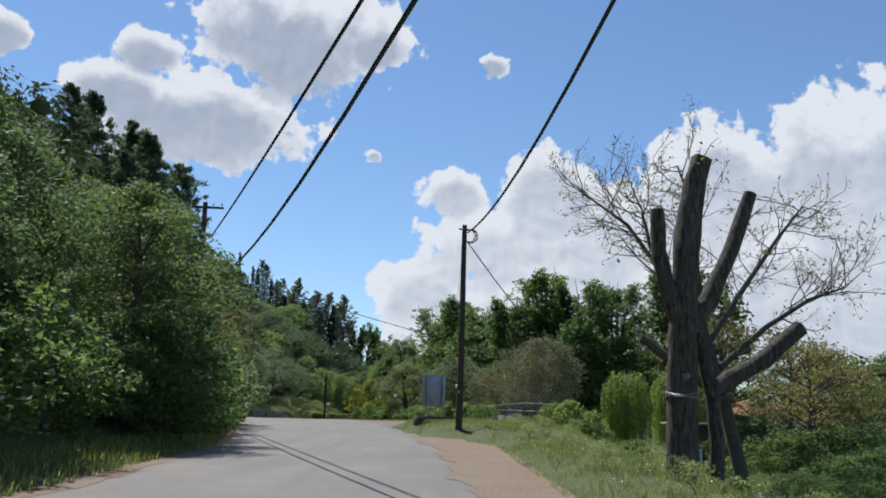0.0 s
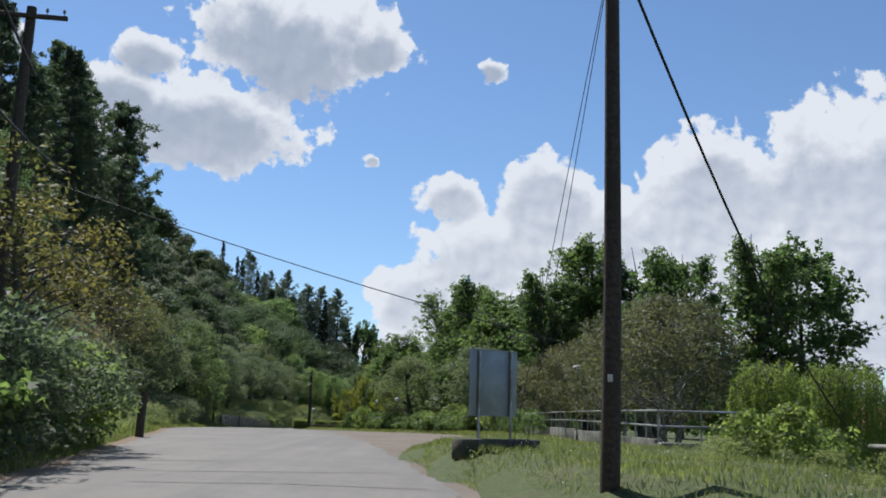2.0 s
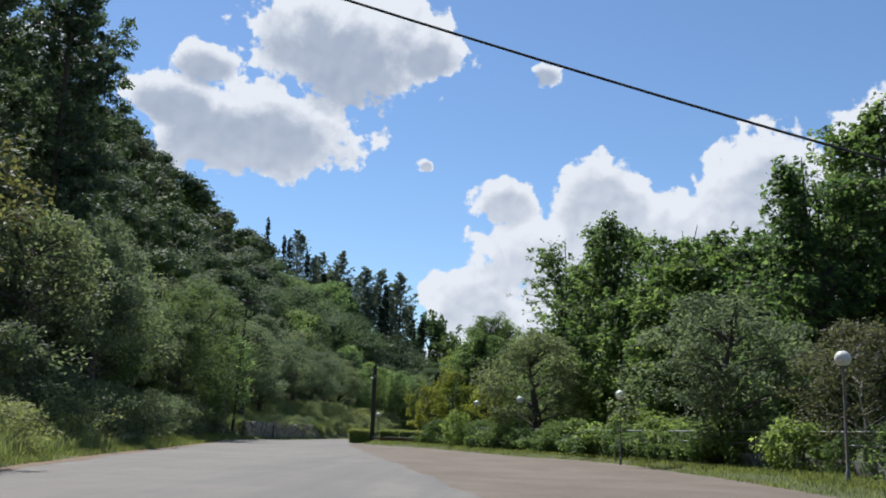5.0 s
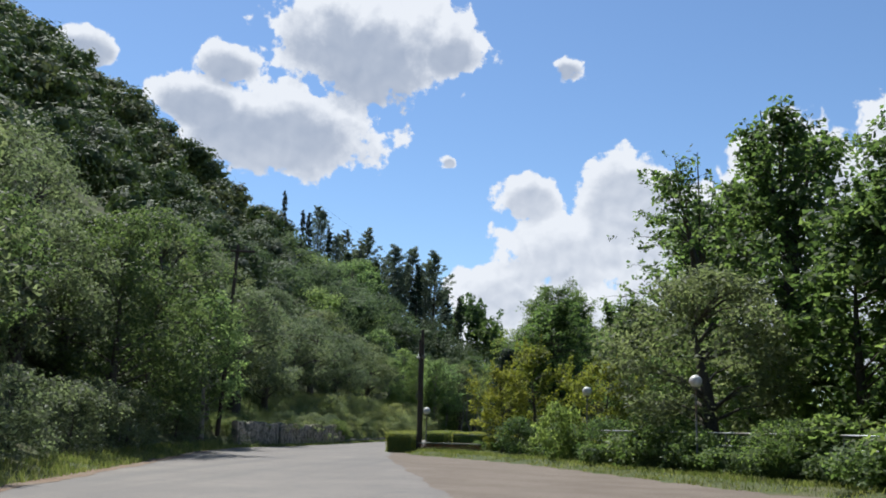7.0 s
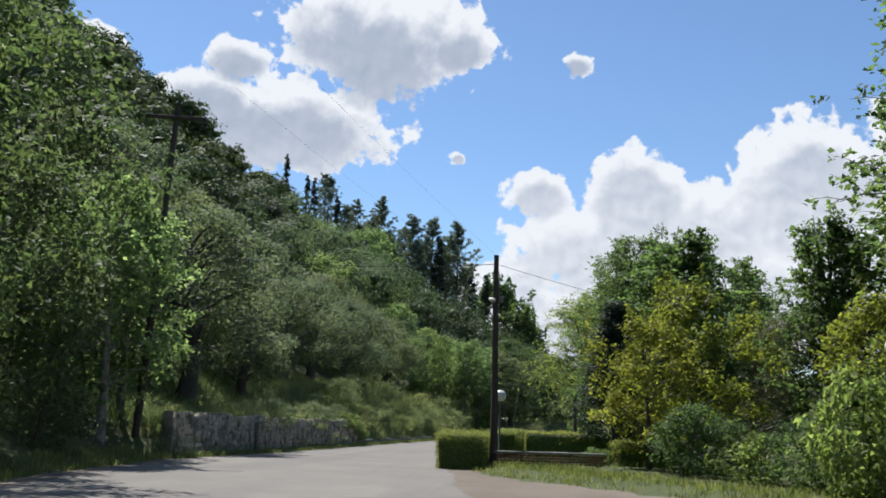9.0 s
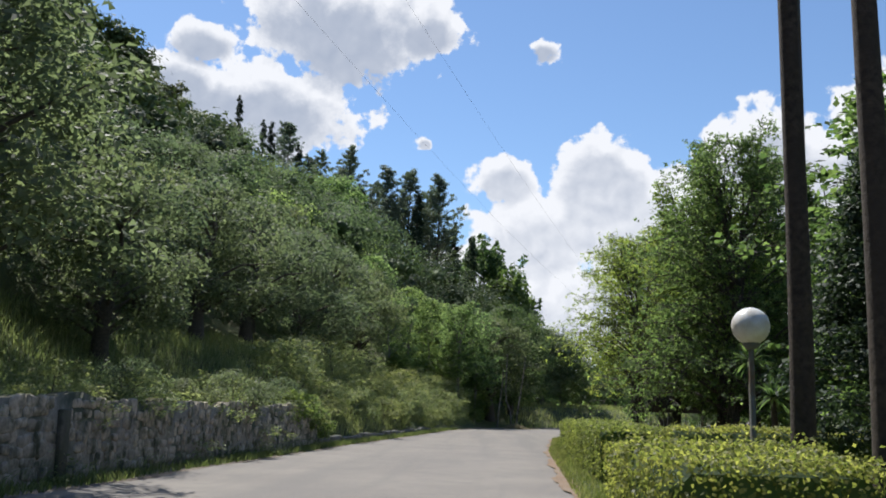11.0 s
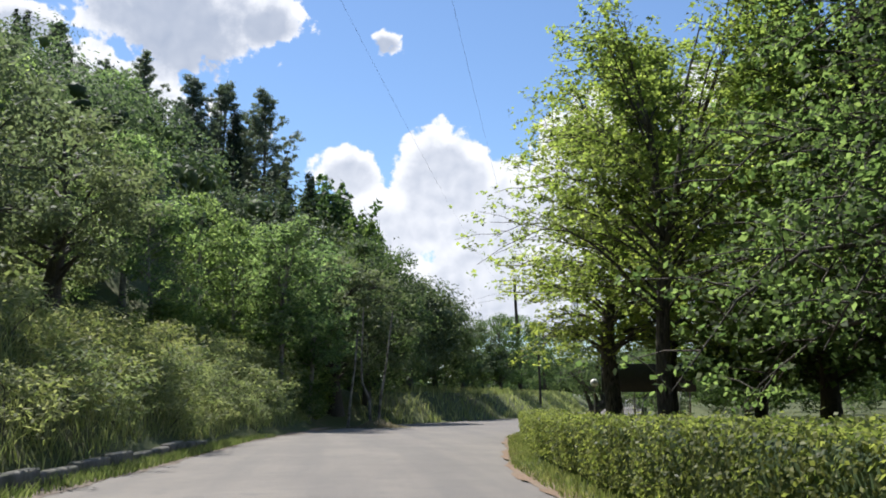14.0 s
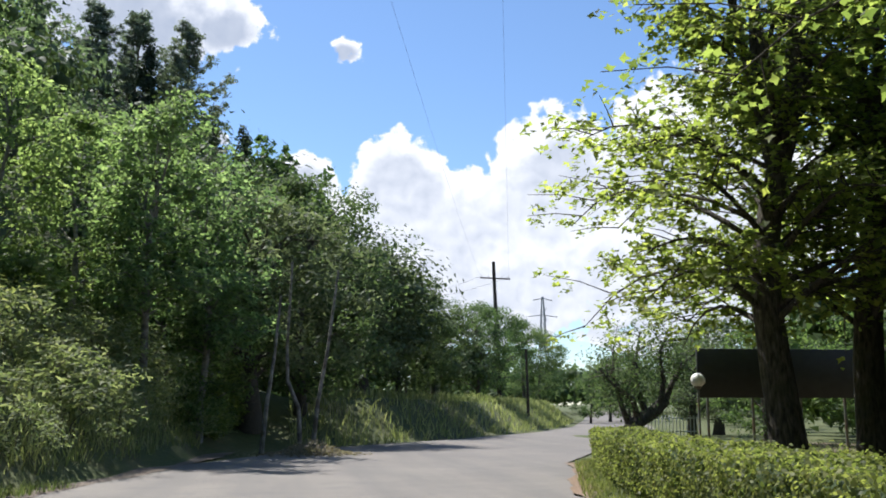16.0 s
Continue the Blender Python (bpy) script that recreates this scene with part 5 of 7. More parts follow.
def hedge(name, label, path, width, height, density, leaf, seed, end_height=None, mat=None, wild=1.0, core_mat=None):
    """A clipped hedge along path: a dense woody core under a coat of small leaves."""
    rng = np.random.default_rng(seed)
    root = thing(name, label, "hedge")
    path = np.asarray(path, float)
    seg = np.linalg.norm(np.diff(path, axis=0), axis=1)
    run = np.concatenate([[0], np.cumsum(seg)])

    def at(t):
        x, y = np.interp(t, run, path[:, 0]), np.interp(t, run, path[:, 1])
        dx, dy = np.interp(t + 0.2, run, path[:, 0]) - np.interp(t - 0.2, run, path[:, 0]), np.interp(t + 0.2, run, path[:, 1]) - np.interp(t - 0.2, run, path[:, 1])
        n = np.hypot(dx, dy) + 1e-9
        return np.column_stack([x, y]), np.column_stack([dy / n, -dx / n]), np.column_stack([dx / n, dy / n])

    def tall(t):
        return height + ((end_height or height) - height) * ease(0.12 * run[-1], 0.66 * run[-1], t)

    t = np.linspace(0, run[-1], max(4, int(run[-1] / 0.8)))
    c, side, fwd = at(t)
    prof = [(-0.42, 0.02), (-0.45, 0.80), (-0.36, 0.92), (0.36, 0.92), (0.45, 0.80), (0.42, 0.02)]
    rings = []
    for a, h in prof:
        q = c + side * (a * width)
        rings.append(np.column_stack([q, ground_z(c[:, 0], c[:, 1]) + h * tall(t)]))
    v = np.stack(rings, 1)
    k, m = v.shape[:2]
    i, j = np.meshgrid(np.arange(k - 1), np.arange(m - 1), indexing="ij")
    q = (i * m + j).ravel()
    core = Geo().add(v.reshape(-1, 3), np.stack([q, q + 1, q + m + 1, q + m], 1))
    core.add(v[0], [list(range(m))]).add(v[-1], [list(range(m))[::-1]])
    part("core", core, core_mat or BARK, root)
    faces = (("left", run[-1] * height), ("right", run[-1] * height), ("top", run[-1] * width), ("start", width * height), ("end", width * height))
    pts, nrm = [], []
    for face, area in faces:
        n = int(area * density * (0.4 if face == "right" else 1.0))
        tt = rng.uniform(0, run[-1], n) if face in ("left", "right", "top") else np.full(n, 0.0 if face == "start" else run[-1])
        c, side, fwd = at(tt)
        z0 = ground_z(c[:, 0], c[:, 1])
        bulge = wild * (0.05 * np.sin(tt * 2.1 + seed) + 0.04 * np.sin(tt * 5.3))
        if face == "top":
            a = rng.uniform(-0.5, 0.5, n)
            h = np.full(n, 1.0) + bulge * 0.8 + rng.normal(0, 0.025, n) + np.where(rng.random(n) < 0.03, rng.uniform(0, 0.14, n), 0)
            nn = np.tile([0, 0, 1.0], (n, 1))
        elif face in ("left", "right"):
            sg = -1 if face == "left" else 1
            h = rng.uniform(0.02, 1.0, n)
            a = sg * (0.5 + bulge * 0.5 + rng.normal(0, 0.03, n) - 0.06 * (1 - h))
            nn = np.column_stack([side * sg, np.full(n, 0.35)])
        else:
            sg = -1 if face == "start" else 1
            a, h = rng.uniform(-0.5, 0.5, n), rng.uniform(0.02, 1.0, n)
            c = c + fwd * (sg * 0.06 + rng.normal(0, 0.03, n))[:, None]
            nn = np.column_stack([fwd * sg, np.full(n, 0.3)])
        xy = c + side * (a * width)[:, None]
        pts.append(np.column_stack([xy, z0 + h * tall(tt)]))
        nrm.append(nn)
    part("leaves", Geo().leaves(np.vstack(pts), np.vstack(nrm) * 0.9, leaf, leaf * 0.62, rng), mat or LEAF_HEDGE, root)
    return root


ha = np.concatenate([np.arange(148.6, 196, 3.0), np.arange(196, 207, 2.0)])
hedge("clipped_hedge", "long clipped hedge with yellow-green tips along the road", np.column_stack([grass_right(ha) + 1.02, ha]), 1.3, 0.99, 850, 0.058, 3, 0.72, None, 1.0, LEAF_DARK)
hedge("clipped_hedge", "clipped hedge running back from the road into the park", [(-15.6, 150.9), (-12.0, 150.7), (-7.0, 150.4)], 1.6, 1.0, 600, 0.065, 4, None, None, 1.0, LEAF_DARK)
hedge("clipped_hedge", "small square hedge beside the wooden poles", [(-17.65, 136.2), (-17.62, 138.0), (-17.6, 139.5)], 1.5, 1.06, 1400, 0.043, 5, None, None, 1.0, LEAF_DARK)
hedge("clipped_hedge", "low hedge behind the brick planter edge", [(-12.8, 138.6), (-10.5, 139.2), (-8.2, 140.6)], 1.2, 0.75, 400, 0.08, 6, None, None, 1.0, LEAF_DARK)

hedge("ivy_bank", "low bank of glossy ivy smothering the railing wall", [(2.1, 97.5), (-0.1, 105.0), (-1.3, 108.5), (-4.6, 116.0), (-8.0, 122.5)], 1.7, 0.62, 330, 0.11, 9, None, LEAF_IVY, 2.0, LEAF_DARK)
mounds = [make_tree("ivy_mound", "mound of glossy ivy swallowing the low wall", "ivy", 1.5, 0.05, 1.35, 0.04, LEAF_IVY_NEW, BARK, 60, 48, 0.125, 181 + i, clump_r=0.42, limbs=8, inner=0.1, slim=0.8) for i in range(2)]
for i in range(24):
    f = i / 23
    plant(mounds, float(np.interp(f, [0, 0.3, 0.45, 0.75, 1], [2.1, -0.1, -1.3, -4.6, -8.0])) + 0.35 * math.sin(i * 2.7) + 0.3, float(np.interp(f, [0, 0.3, 0.45, 0.75, 1], [97.5, 105.0, 108.5, 116.0, 122.5])), 1.05 + 0.4 * math.sin(i * 1.9) + 0.2 * math.sin(i * 4.3), None, 1.1 + 0.2 * math.sin(i * 3.1), 0.1, rnd)


def rock(seed, size):
    bm = bmesh.new()
    bmesh.ops.create_cube(bm, size=1.0)
    bmesh.ops.bevel(bm, geom=bm.edges[:], offset=0.16, segments=1, affect="EDGES", profile=0.5)
    r = random.Random(seed)
    for v in bm.verts:
        v.co = Vector((v.co.x * size[0] * r.uniform(0.86, 1.1), v.co.y * size[1] * r.uniform(0.9, 1.1), v.co.z * size[2] * r.uniform(0.84, 1.1)))
    return Geo().take(bm)


# retaining wall of rubble stone, left of the road
wall_y0, wall_y1 = 137.0, 163.5
backing = Geo()
wy = np.arange(wall_y0, wall_y1 + 0.1, 0.5)
wx = road_left(wy) - 0.62
z0 = np.interp(wy, LEVEL_Y, LEVEL_Z) - 0.1
top_h = 1.55 + 0.07 * np.sin(wy * 1.3) + 0.05 * np.sin(wy * 3.1) - 0.5 * ease(160, 163.5, wy)
ring = np.stack([np.column_stack([wx + 0.02, wy, z0]), np.column_stack([wx - 0.02, wy, z0 + top_h]), np.column_stack([wx - 0.34, wy, z0 + top_h]), np.column_stack([wx - 0.38, wy, z0])], 1)
i_, j_ = np.meshgrid(np.arange(len(wy) - 1), np.arange(3), indexing="ij")
q_ = (i_ * 4 + j_).ravel()
backing.add(ring.reshape(-1, 3), np.stack([q_, q_ + 4, q_ + 5, q_ + 1], 1))
backing.add(ring[0], [[0, 1, 2, 3]]).add(ring[-1], [[3, 2, 1, 0]])
wall = structure("wall_retaining", backing, MORTAR, "rubble stone retaining wall with dark joints below the olive terrace")

# added dark box: its colour stands for the shade in the wall's upright gap
part("gap_shade_box", Geo().box((0.10, 0.34, 1.35), pose(float(road_left(145.8)) - 0.60, 145.8, 0.78), 0.02), DARK_CONCRETE, wall, "dark box standing in for the shaded gap between two lengths of wall")
# concrete kerb at the foot of the grassy bank
ky = np.arange(163.5, 190.1, 1.6)
kerb = thing("kerb", "low cracked concrete retaining kerb at the foot of the bank", "kerb")
for n, y in enumerate(ky):
    y2 = y + 1.56
    x1, x2 = float(road_left(y)) - 0.62, float(road_left(y2)) - 0.62
    z = float(np.interp(y, LEVEL_Y, LEVEL_Z))
    h = 0.30 + 0.05 * math.sin(n * 1.9)
    part("kerb_stone", Geo().box((0.24, math.hypot(1.55, x2 - x1), h), pose((x1 + x2) / 2, (y + y2) / 2, z + h / 2 - 0.02, 0.6 * math.sin(n), 0, -math.degrees(math.atan2(x2 - x1, 1.56))), 0.03), STAINED_CONCRETE, kerb)

# ---- poles, cables, lamps ----


def pole(name, label, x, y, height, r, lean=(0, 0), arms=(), insul=False, lift=0.0):
    """A wooden pole; arms: (height, half length, bearing in degrees)."""
    z = float(ground_z(x, y)) + lift
    root = thing(name, label, "utility pole", at=Matrix.Translation((x, y, z)))
    k = np.linspace(0, 1, 9)
    path = np.column_stack([lean[0] * k + 0.02 * np.sin(k * 5), lean[1] * k, -0.4 + (height + 0.4) * k])
    part("shaft", Geo().tube(path, r * (1.12 - 0.34 * k), 12), POLE_WOOD, root, smooth=True)
    for h, half, turn in arms:
        f = h / height
        at = pose(lean[0] * f, lean[1] * f, h, 0, 0, turn)
        arm = part("crossarm", Geo().box((half * 2, 0.10, 0.12), at @ pose(0, -r, 0), 0.015), POLE_WOOD, root)
        for e in (-0.9, -0.45, 0.45, 0.9):
            g = Geo().tube([(0, 0, 0), (0, 0, 0.10)], [0.012, 0.012], 6)
            g.tube([(0, 0, 0.08), (0, 0, 0.11), (0, 0, 0.14), (0, 0, 0.18)], [0.03, 0.045, 0.035, 0.02], 8)
            me = g.mesh("insulator", GREY_IRON, True)
            ob = part("insulator", me, GREY_IRON, arm)
            ob.matrix_basis = at @ pose(e * half, -r, 0.06)
    return root


def cable(label, a, b, sag, r=0.018, n=18):
    a, b = np.array(a, float), np.array(b, float)
    t = np.linspace(0, 1, n)[:, None]
    p = a * (1 - t) + b * t
    p[:, 2] -= (4 * t * (1 - t))[:, 0] * sag
    return tagged(part("power_cable", Geo().tube(p, r, 5, False), CABLE, None, label), category="cable")


P1 = (0.77, 37.35)
p1z = float(ground_z(*P1))
p1h = 9.08 - p1z
p1 = pole("utility_pole", "dark wooden telephone pole standing in the grass verge", *P1, p1h, 0.125, (0.12, 0.0))
g = Geo().box((0.5, 0.06, 0.06), pose(0.1, -0.12, p1h - 0.2, 0, 0, 20), 0.01)
part("bracket", g, GREY_IRON, p1)
for k in range(5):
    th = np.linspace(0, 2 * np.pi, 18)
    part("cable_coil", Geo().tube(np.column_stack([0.30 + 0.05 * k * 0.3 + (0.22 + 0.02 * k) * np.cos(th), 0.0 * th - 0.05 + 0.02 * k, p1h - 0.45 + (0.24 + 0.015 * k) * np.sin(th)]), 0.011, 5, False), CABLE, p1, "loop of slack black cable")
part("tag", Geo().box((0.07, 0.01, 0.10), pose(0.0, -0.128, 1.55), 0.002), WHITE_PAINT, p1, "small white plate")
P2 = pole("utility_pole", "tall dark wooden pole with small floodlight beside the hedge", -16.76, 138.5, 6.8, 0.105, (0.02, 0.0))
P3 = pole("utility_pole", "shorter dark wooden pole standing beside another pole", -16.69, 136.9, 6.05, 0.105, (0.0, 0.0))
for holder, h, r in ((P2, 5.3, 0.14), (P3, 5.05, 0.12)):
    lamp = part("floodlight", Geo().box((0.20, 0.11, 0.08), pose(-0.12, -r, h, 25, 0, 20), 0.015), WHITE_PAINT, holder, "small white floodlight")
    part("bracket", Geo().tube([(0, -r * 0.5, h - 0.12), (-0.12, -r, h - 0.05)], 0.015, 6), GREY_IRON, lamp)
part("conduit", Geo().tube([(0.10, -0.02, 3.2), (0.10, -0.02, 6.1)], 0.014, 6), GREY_IRON, P2, "thin grey cable conduit")
part("meter_box", Geo().box((0.16, 0.12, 0.20), pose(0.16, -0.05, 5.08), 0.012), GREY_IRON, P3, "small dark junction box")
pole("utility_pole", "wooden power pole with crossarm rising from the thicket", -12.6, 47.6, 10.9, 0.16, (0.1, 0), ((10.6, 0.95, 8),))
pole("utility_pole", "tall leaning wooden pole with crossarm beside the light green tree", -27.9, 136.3, 10.9, 0.115, (0.45, 0.2), ((10.5, 1.0, 12),))
pole("utility_pole", "distant wooden power pole with crossarm past the bend", 1.1, 266.0, 13.1, 0.2, (-0.5, 0), ((11.5, 1.5, 10),))
pole("utility_pole", "distant wooden power pole with crossarm", -3.4, 300.0, 15.5, 0.2, (0, 0), ((15.0, 1.5, 10),))
pole("utility_pole", "thin distant pole on the grassy bank", 0.9, 255.0, 5.4, 0.12, (-0.1, 0))

z1 = 8.75
cable("thick twisted black cable overhead", (1.0, 37.2, z1), (3.75, -16.0, 10.0), 2.25, 0.035)
cable("thick black power cable overhead", (-12.1, 47.3, 10.12), (7.73, -16.0, 5.75), 0.43, 0.034)
cable("thick black power cable overhead", (-14.35, 55.24, 9.63), (7.45, -16.0, 8.32), 3.22, 0.034)
cable("black cable sloping down from the pole", (1.0, 37.2, z1 - 0.4), (12.5, 55.0, 1.1), 1.2, 0.024)
for k in (0.0, 0.3):
    cable("thin stay wire of the telephone pole", (0.88, 37.35, z1), (0.15 + k, 46.0, 0.9), 0.0, 0.007)
cable("black power cable crossing above the road", (-36.0, 75.8, 18.6), (6.0, 80.2, 6.5), 0.65, 0.030)
top2 = 6.8 + float(ground_z(-16.85, 138.3))
cable("thin power cable from the pole to the hillside", (-16.75, 138.5, top2 - 0.3), (-27.7, 136.4, 7.0), 0.28, 0.012)
cable("thin power cable into the park", (-16.75, 138.5, top2 - 0.3), (-2.0, 148.0, 5.6), 0.4, 0.008)
cable("thin stay wire of the wooden pole", (-16.65, 136.9, 5.9), (-13.2, 141.8, 2.4), 0.05, 0.006)
for k, e in enumerate((-1.35, 1.35)):
    cable("thin wire of the overhead power line", (0.7 + e, 266.0, 13.0), (-28.0 + e * 1.6, 150.0, 17.5), 1.8, 0.004, 26)
    cable("thin wire of the overhead power line", (0.7 + e, 266.0, 13.0), (-3.4 + e, 300.0, 14.6), 0.4, 0.012)


def globe_lamp(x, y, height, d=0.42):
    z = float(ground_z(x, y))
    root = thing("globe_lamp", "park lamp with a dusty white globe on a thin post", "lamp", "park lamps", Matrix.Translation((x, y, z)))
    part("post", Geo().tube([(0, 0, -0.1), (0, 0, 0.25), (0, 0, 0.27), (0, 0, height - d * 0.55)], [0.055, 0.055, 0.034, 0.03], 10), GREY_IRON, root, smooth=True)
    part("collar", Geo().tube([(0, 0, height - d * 0.62), (0, 0, height - d * 0.5), (0, 0, height - d * 0.42)], [0.05, 0.10, 0.09], 12), GREY_IRON, root)
    part("globe", Geo().ball((0, 0, height), d / 2, div=3), GLOBE, root, "opal globe yellowed by dust", True)


for x, y, h, d in ((1.6, 84.5, 3.0, 0.40), (-8.1, 127.6, 3.0, 0.42), (-5.4, 116.1, 2.95, 0.42), (-1.6, 101.2, 2.9, 0.42), (-16.6, 140.6, 2.2, 0.42), (-7.9, 204.0, 1.95, 0.36), (4.7, 66.6, 3.15, 0.4)):
    globe_lamp(x, y, h, d)

# ---- sign, railing, bank post ----
sx, sy = -0.25, 45.95
sz = float(ground_z(sx, sy))
turn = 35.0
mid_z = 2.57 - sz
sign = thing("road_sign", "plain grey back of a metal sign on two posts", "road sign", at=pose(sx, sy, sz, 0, 0, turn))
part("base", Geo().box((2.2, 0.46, 0.46), pose(-0.1, -0.25, -0.06), 0.035), DARK_CONCRETE, sign, "stained low concrete base")
for e in (-0.46, 0.46):
    part("post", Geo().tube([(e, -0.02, 0.1), (e + 0.01, -0.02, mid_z + 0.72)], [0.034, 0.034], 10), STEEL, sign, smooth=True)
panel = part("panel", Geo().box((1.38, 0.025, 1.50), pose(0, 0.045, mid_z), 0.008), SIGN_BACK, sign, "plain grey sheet metal back")
for e in (-0.46, 0.46):
    part("rib", Geo().box((0.055, 0.03, 1.48), pose(e, 0.02, mid_z), 0.006), GREY_IRON, panel)
for zz in (mid_z + 0.74, mid_z - 0.74):
    part("rim", Geo().box((1.38, 0.05, 0.02), pose(0, 0.045, zz), 0.004), STEEL, panel)

rail = thing("railing", "pipe railing with two bars on a low concrete wall", "railing")
line = [(4.3, 49.5), (4.6, 58.0), (4.9, 68.0), (5.0, 78.0), (3.8, 88.0), (2.0, 97.0), (-1.0, 108.0), (-4.5, 116.0), (-8.0, 123.5)]
for (xa, ya), (xb, yb_) in zip(line, line[1:]):
    za, zb = float(np.interp(ya, LEVEL_Y, LEVEL_Z)) + 0.36, float(np.interp(yb_, LEVEL_Y, LEVEL_Z)) + 0.36
    ln = math.hypot(xb - xa, yb_ - ya)
    tr = math.degrees(math.atan2(yb_ - ya, xb - xa))
    part("low_wall", Geo().box((ln + 0.02, 0.22, 0.90), pose((xa + xb) / 2, (ya + yb_) / 2, (za + zb) / 2 - 0.12, 0, 0, tr), 0.02), STAINED_CONCRETE, rail)
    for hh in (0.72, 1.12):
        part("bar", Geo().tube([(xa, ya, za + hh), (xb, yb_, zb + hh)], 0.028, 8), STEEL, rail, smooth=True)
    for k in range(5):
        f = k / 5
        part("post", Geo().tube([(xa + (xb - xa) * f, ya + (yb_ - ya) * f, za + (zb - za) * f + 0.3), (xa + (xb - xa) * f, ya + (yb_ - ya) * f, za + (zb - za) * f + 1.13)], 0.024, 8), STEEL, rail)
for hh in (0.72, 1.12):
    part("bar", Geo().tube([(4.3, 49.5, 0.99 + hh), (6.6, 49.25, 0.99 + hh)], 0.028, 8), STEEL, rail, smooth=True)
for x in (5.4, 6.5):
    part("post", Geo().tube([(x, 49.5 - (x - 4.3) * 0.113, 0.2), (x, 49.5 - (x - 4.3) * 0.113, 2.12)], 0.024, 8), STEEL, rail)
part("corner_block", Geo().box((1.0, 0.55, 0.95), pose(4.7, 49.0, 0.83, 0, 0, -6), 0.03), STAINED_CONCRETE, rail, "thick concrete block at the corner of the wall")
stub = thing("timber_post", "weathered leaning timber post on the grassy bank", "post", at=Matrix.Translation((-12.86, 60.8, float(ground_z(-12.86, 60.8)))))
part("post", Geo().tube([(0, 0, -0.3), (0.02, 0, 0.8), (0.08, 0.02, 1.7)], [0.17, 0.155, 0.15], 10), POLE_WOOD, stub, smooth=True)

stick = thing("dead_branch", "bent pale dead branch sticking out of the verge", "branch", at=Matrix.Translation((-26.66, 120.45, float(ground_z(-26.66, 120.45)))))
part("branch", Geo().tube([(0, 0, -0.1), (0.03, 0, 0.35), (0.08, 0.05, 0.62), (-0.05, 0.08, 0.85), (-0.25, 0.1, 0.95)], [0.035, 0.03, 0.028, 0.02, 0.008], 7), BARK_PALE, stick, smooth=True)
for x, y, z, tr in ((-11.6, 49.4, 2.6, 10), (-11.9, 47.6, 2.2, 50), (-12.4, 45.4, 2.6, -25)):
    tw_ = thing("dead_branch", "bare pale twigs hanging in the redbud", "branch", at=pose(x, y, z, 0, 0, tr))
    for k in range(4):
        part("twig", Geo().tube([(0, 0, 0), (0.35 + 0.1 * k, 0.1 * k, 0.12 - 0.1 * k), (0.8 + 0.1 * k, 0.3 * k - 0.3, -0.05 + 0.12 * k), (1.3, 0.4 * k - 0.5, 0.1 * k)], [0.022, 0.017, 0.012, 0.005], 5), BARK_PALE, tw_)

# ---- planter, bench blocks, board, fence in the park ----
planter = thing("planter_edge", "brick planter edge with a pale stone coping", "planter")
brick_mesh = Geo().box((0.23, 0.11, 0.065), None, 0.006).mesh("brick", BRICK)
pz = float(ground_z(-15.0, 136.9))
for rowi in range(4):
    for k in range(14):
        b = part("brick", brick_mesh, BRICK, planter)
        b.matrix_basis = pose(-16.6 + k * 0.245 + (rowi % 2) * 0.12, 136.9 + k * 0.035, pz + 0.05 + rowi * 0.078, 0, 0, 8)
part("coping", Geo().box((3.5, 0.26, 0.07), pose(-14.95, 137.13, pz + 0.375, 0, 0, 8.1), 0.012), CONCRETE, planter)
for x, y, w, h, tr in ((-9.6, 151.5, 1.3, 0.75, 15), (-7.9, 150.2, 0.7, 0.5, -10), (-10.6, 160.2, 0.8, 0.6, 30)):
    bl = thing("stone_block", "pale concrete block standing under the park trees", "block", at=pose(x, y, float(ground_z(x, y)), 0, 0, tr))
    part("block", Geo().box((w, 0.5, h), pose(0, 0, h / 2 - 0.03), 0.02), CONCRETE, bl)
    part("cap", Geo().box((w + 0.12, 0.6, 0.08), pose(0, 0, h + 0.02), 0.015), WHITE_PAINT, bl)
bx, by = -4.65, 206.0
bz = float(ground_z(bx, by))
board = thing("notice_board", "large matt black board on posts under the plane trees", "notice board", at=pose(bx, by, bz, 0, 0, -3))
part("panel", Geo().box((4.6, 0.08, 1.35), pose(0, 0, 2.12 - bz), 0.01), BLACK_BOARD, board)
for e in (-2.0, -0.7, 0.7, 2.0):
    part("post", Geo().tube([(e, 0.08, -0.2), (e, 0.08, 2.75 - bz)], 0.04, 8), GREY_IRON, board)
fence = thing("picket_fence", "short pale metal picket fence beyond the hedge", "fence", at=pose(0.4, 225.4, float(ground_z(0.4, 225.4)), 0, 0, 10))
for k in range(16):
    part("picket", Geo().box((0.05, 0.025, 0.95), pose(-1.5 + k * 0.2, 0, 0.5), 0.005), WHITE_PAINT, fence)
for hh in (0.2, 0.85):
    part("rail", Geo().box((3.2, 0.03, 0.05), pose(0, 0.03, hh), 0.005), WHITE_PAINT, fence)


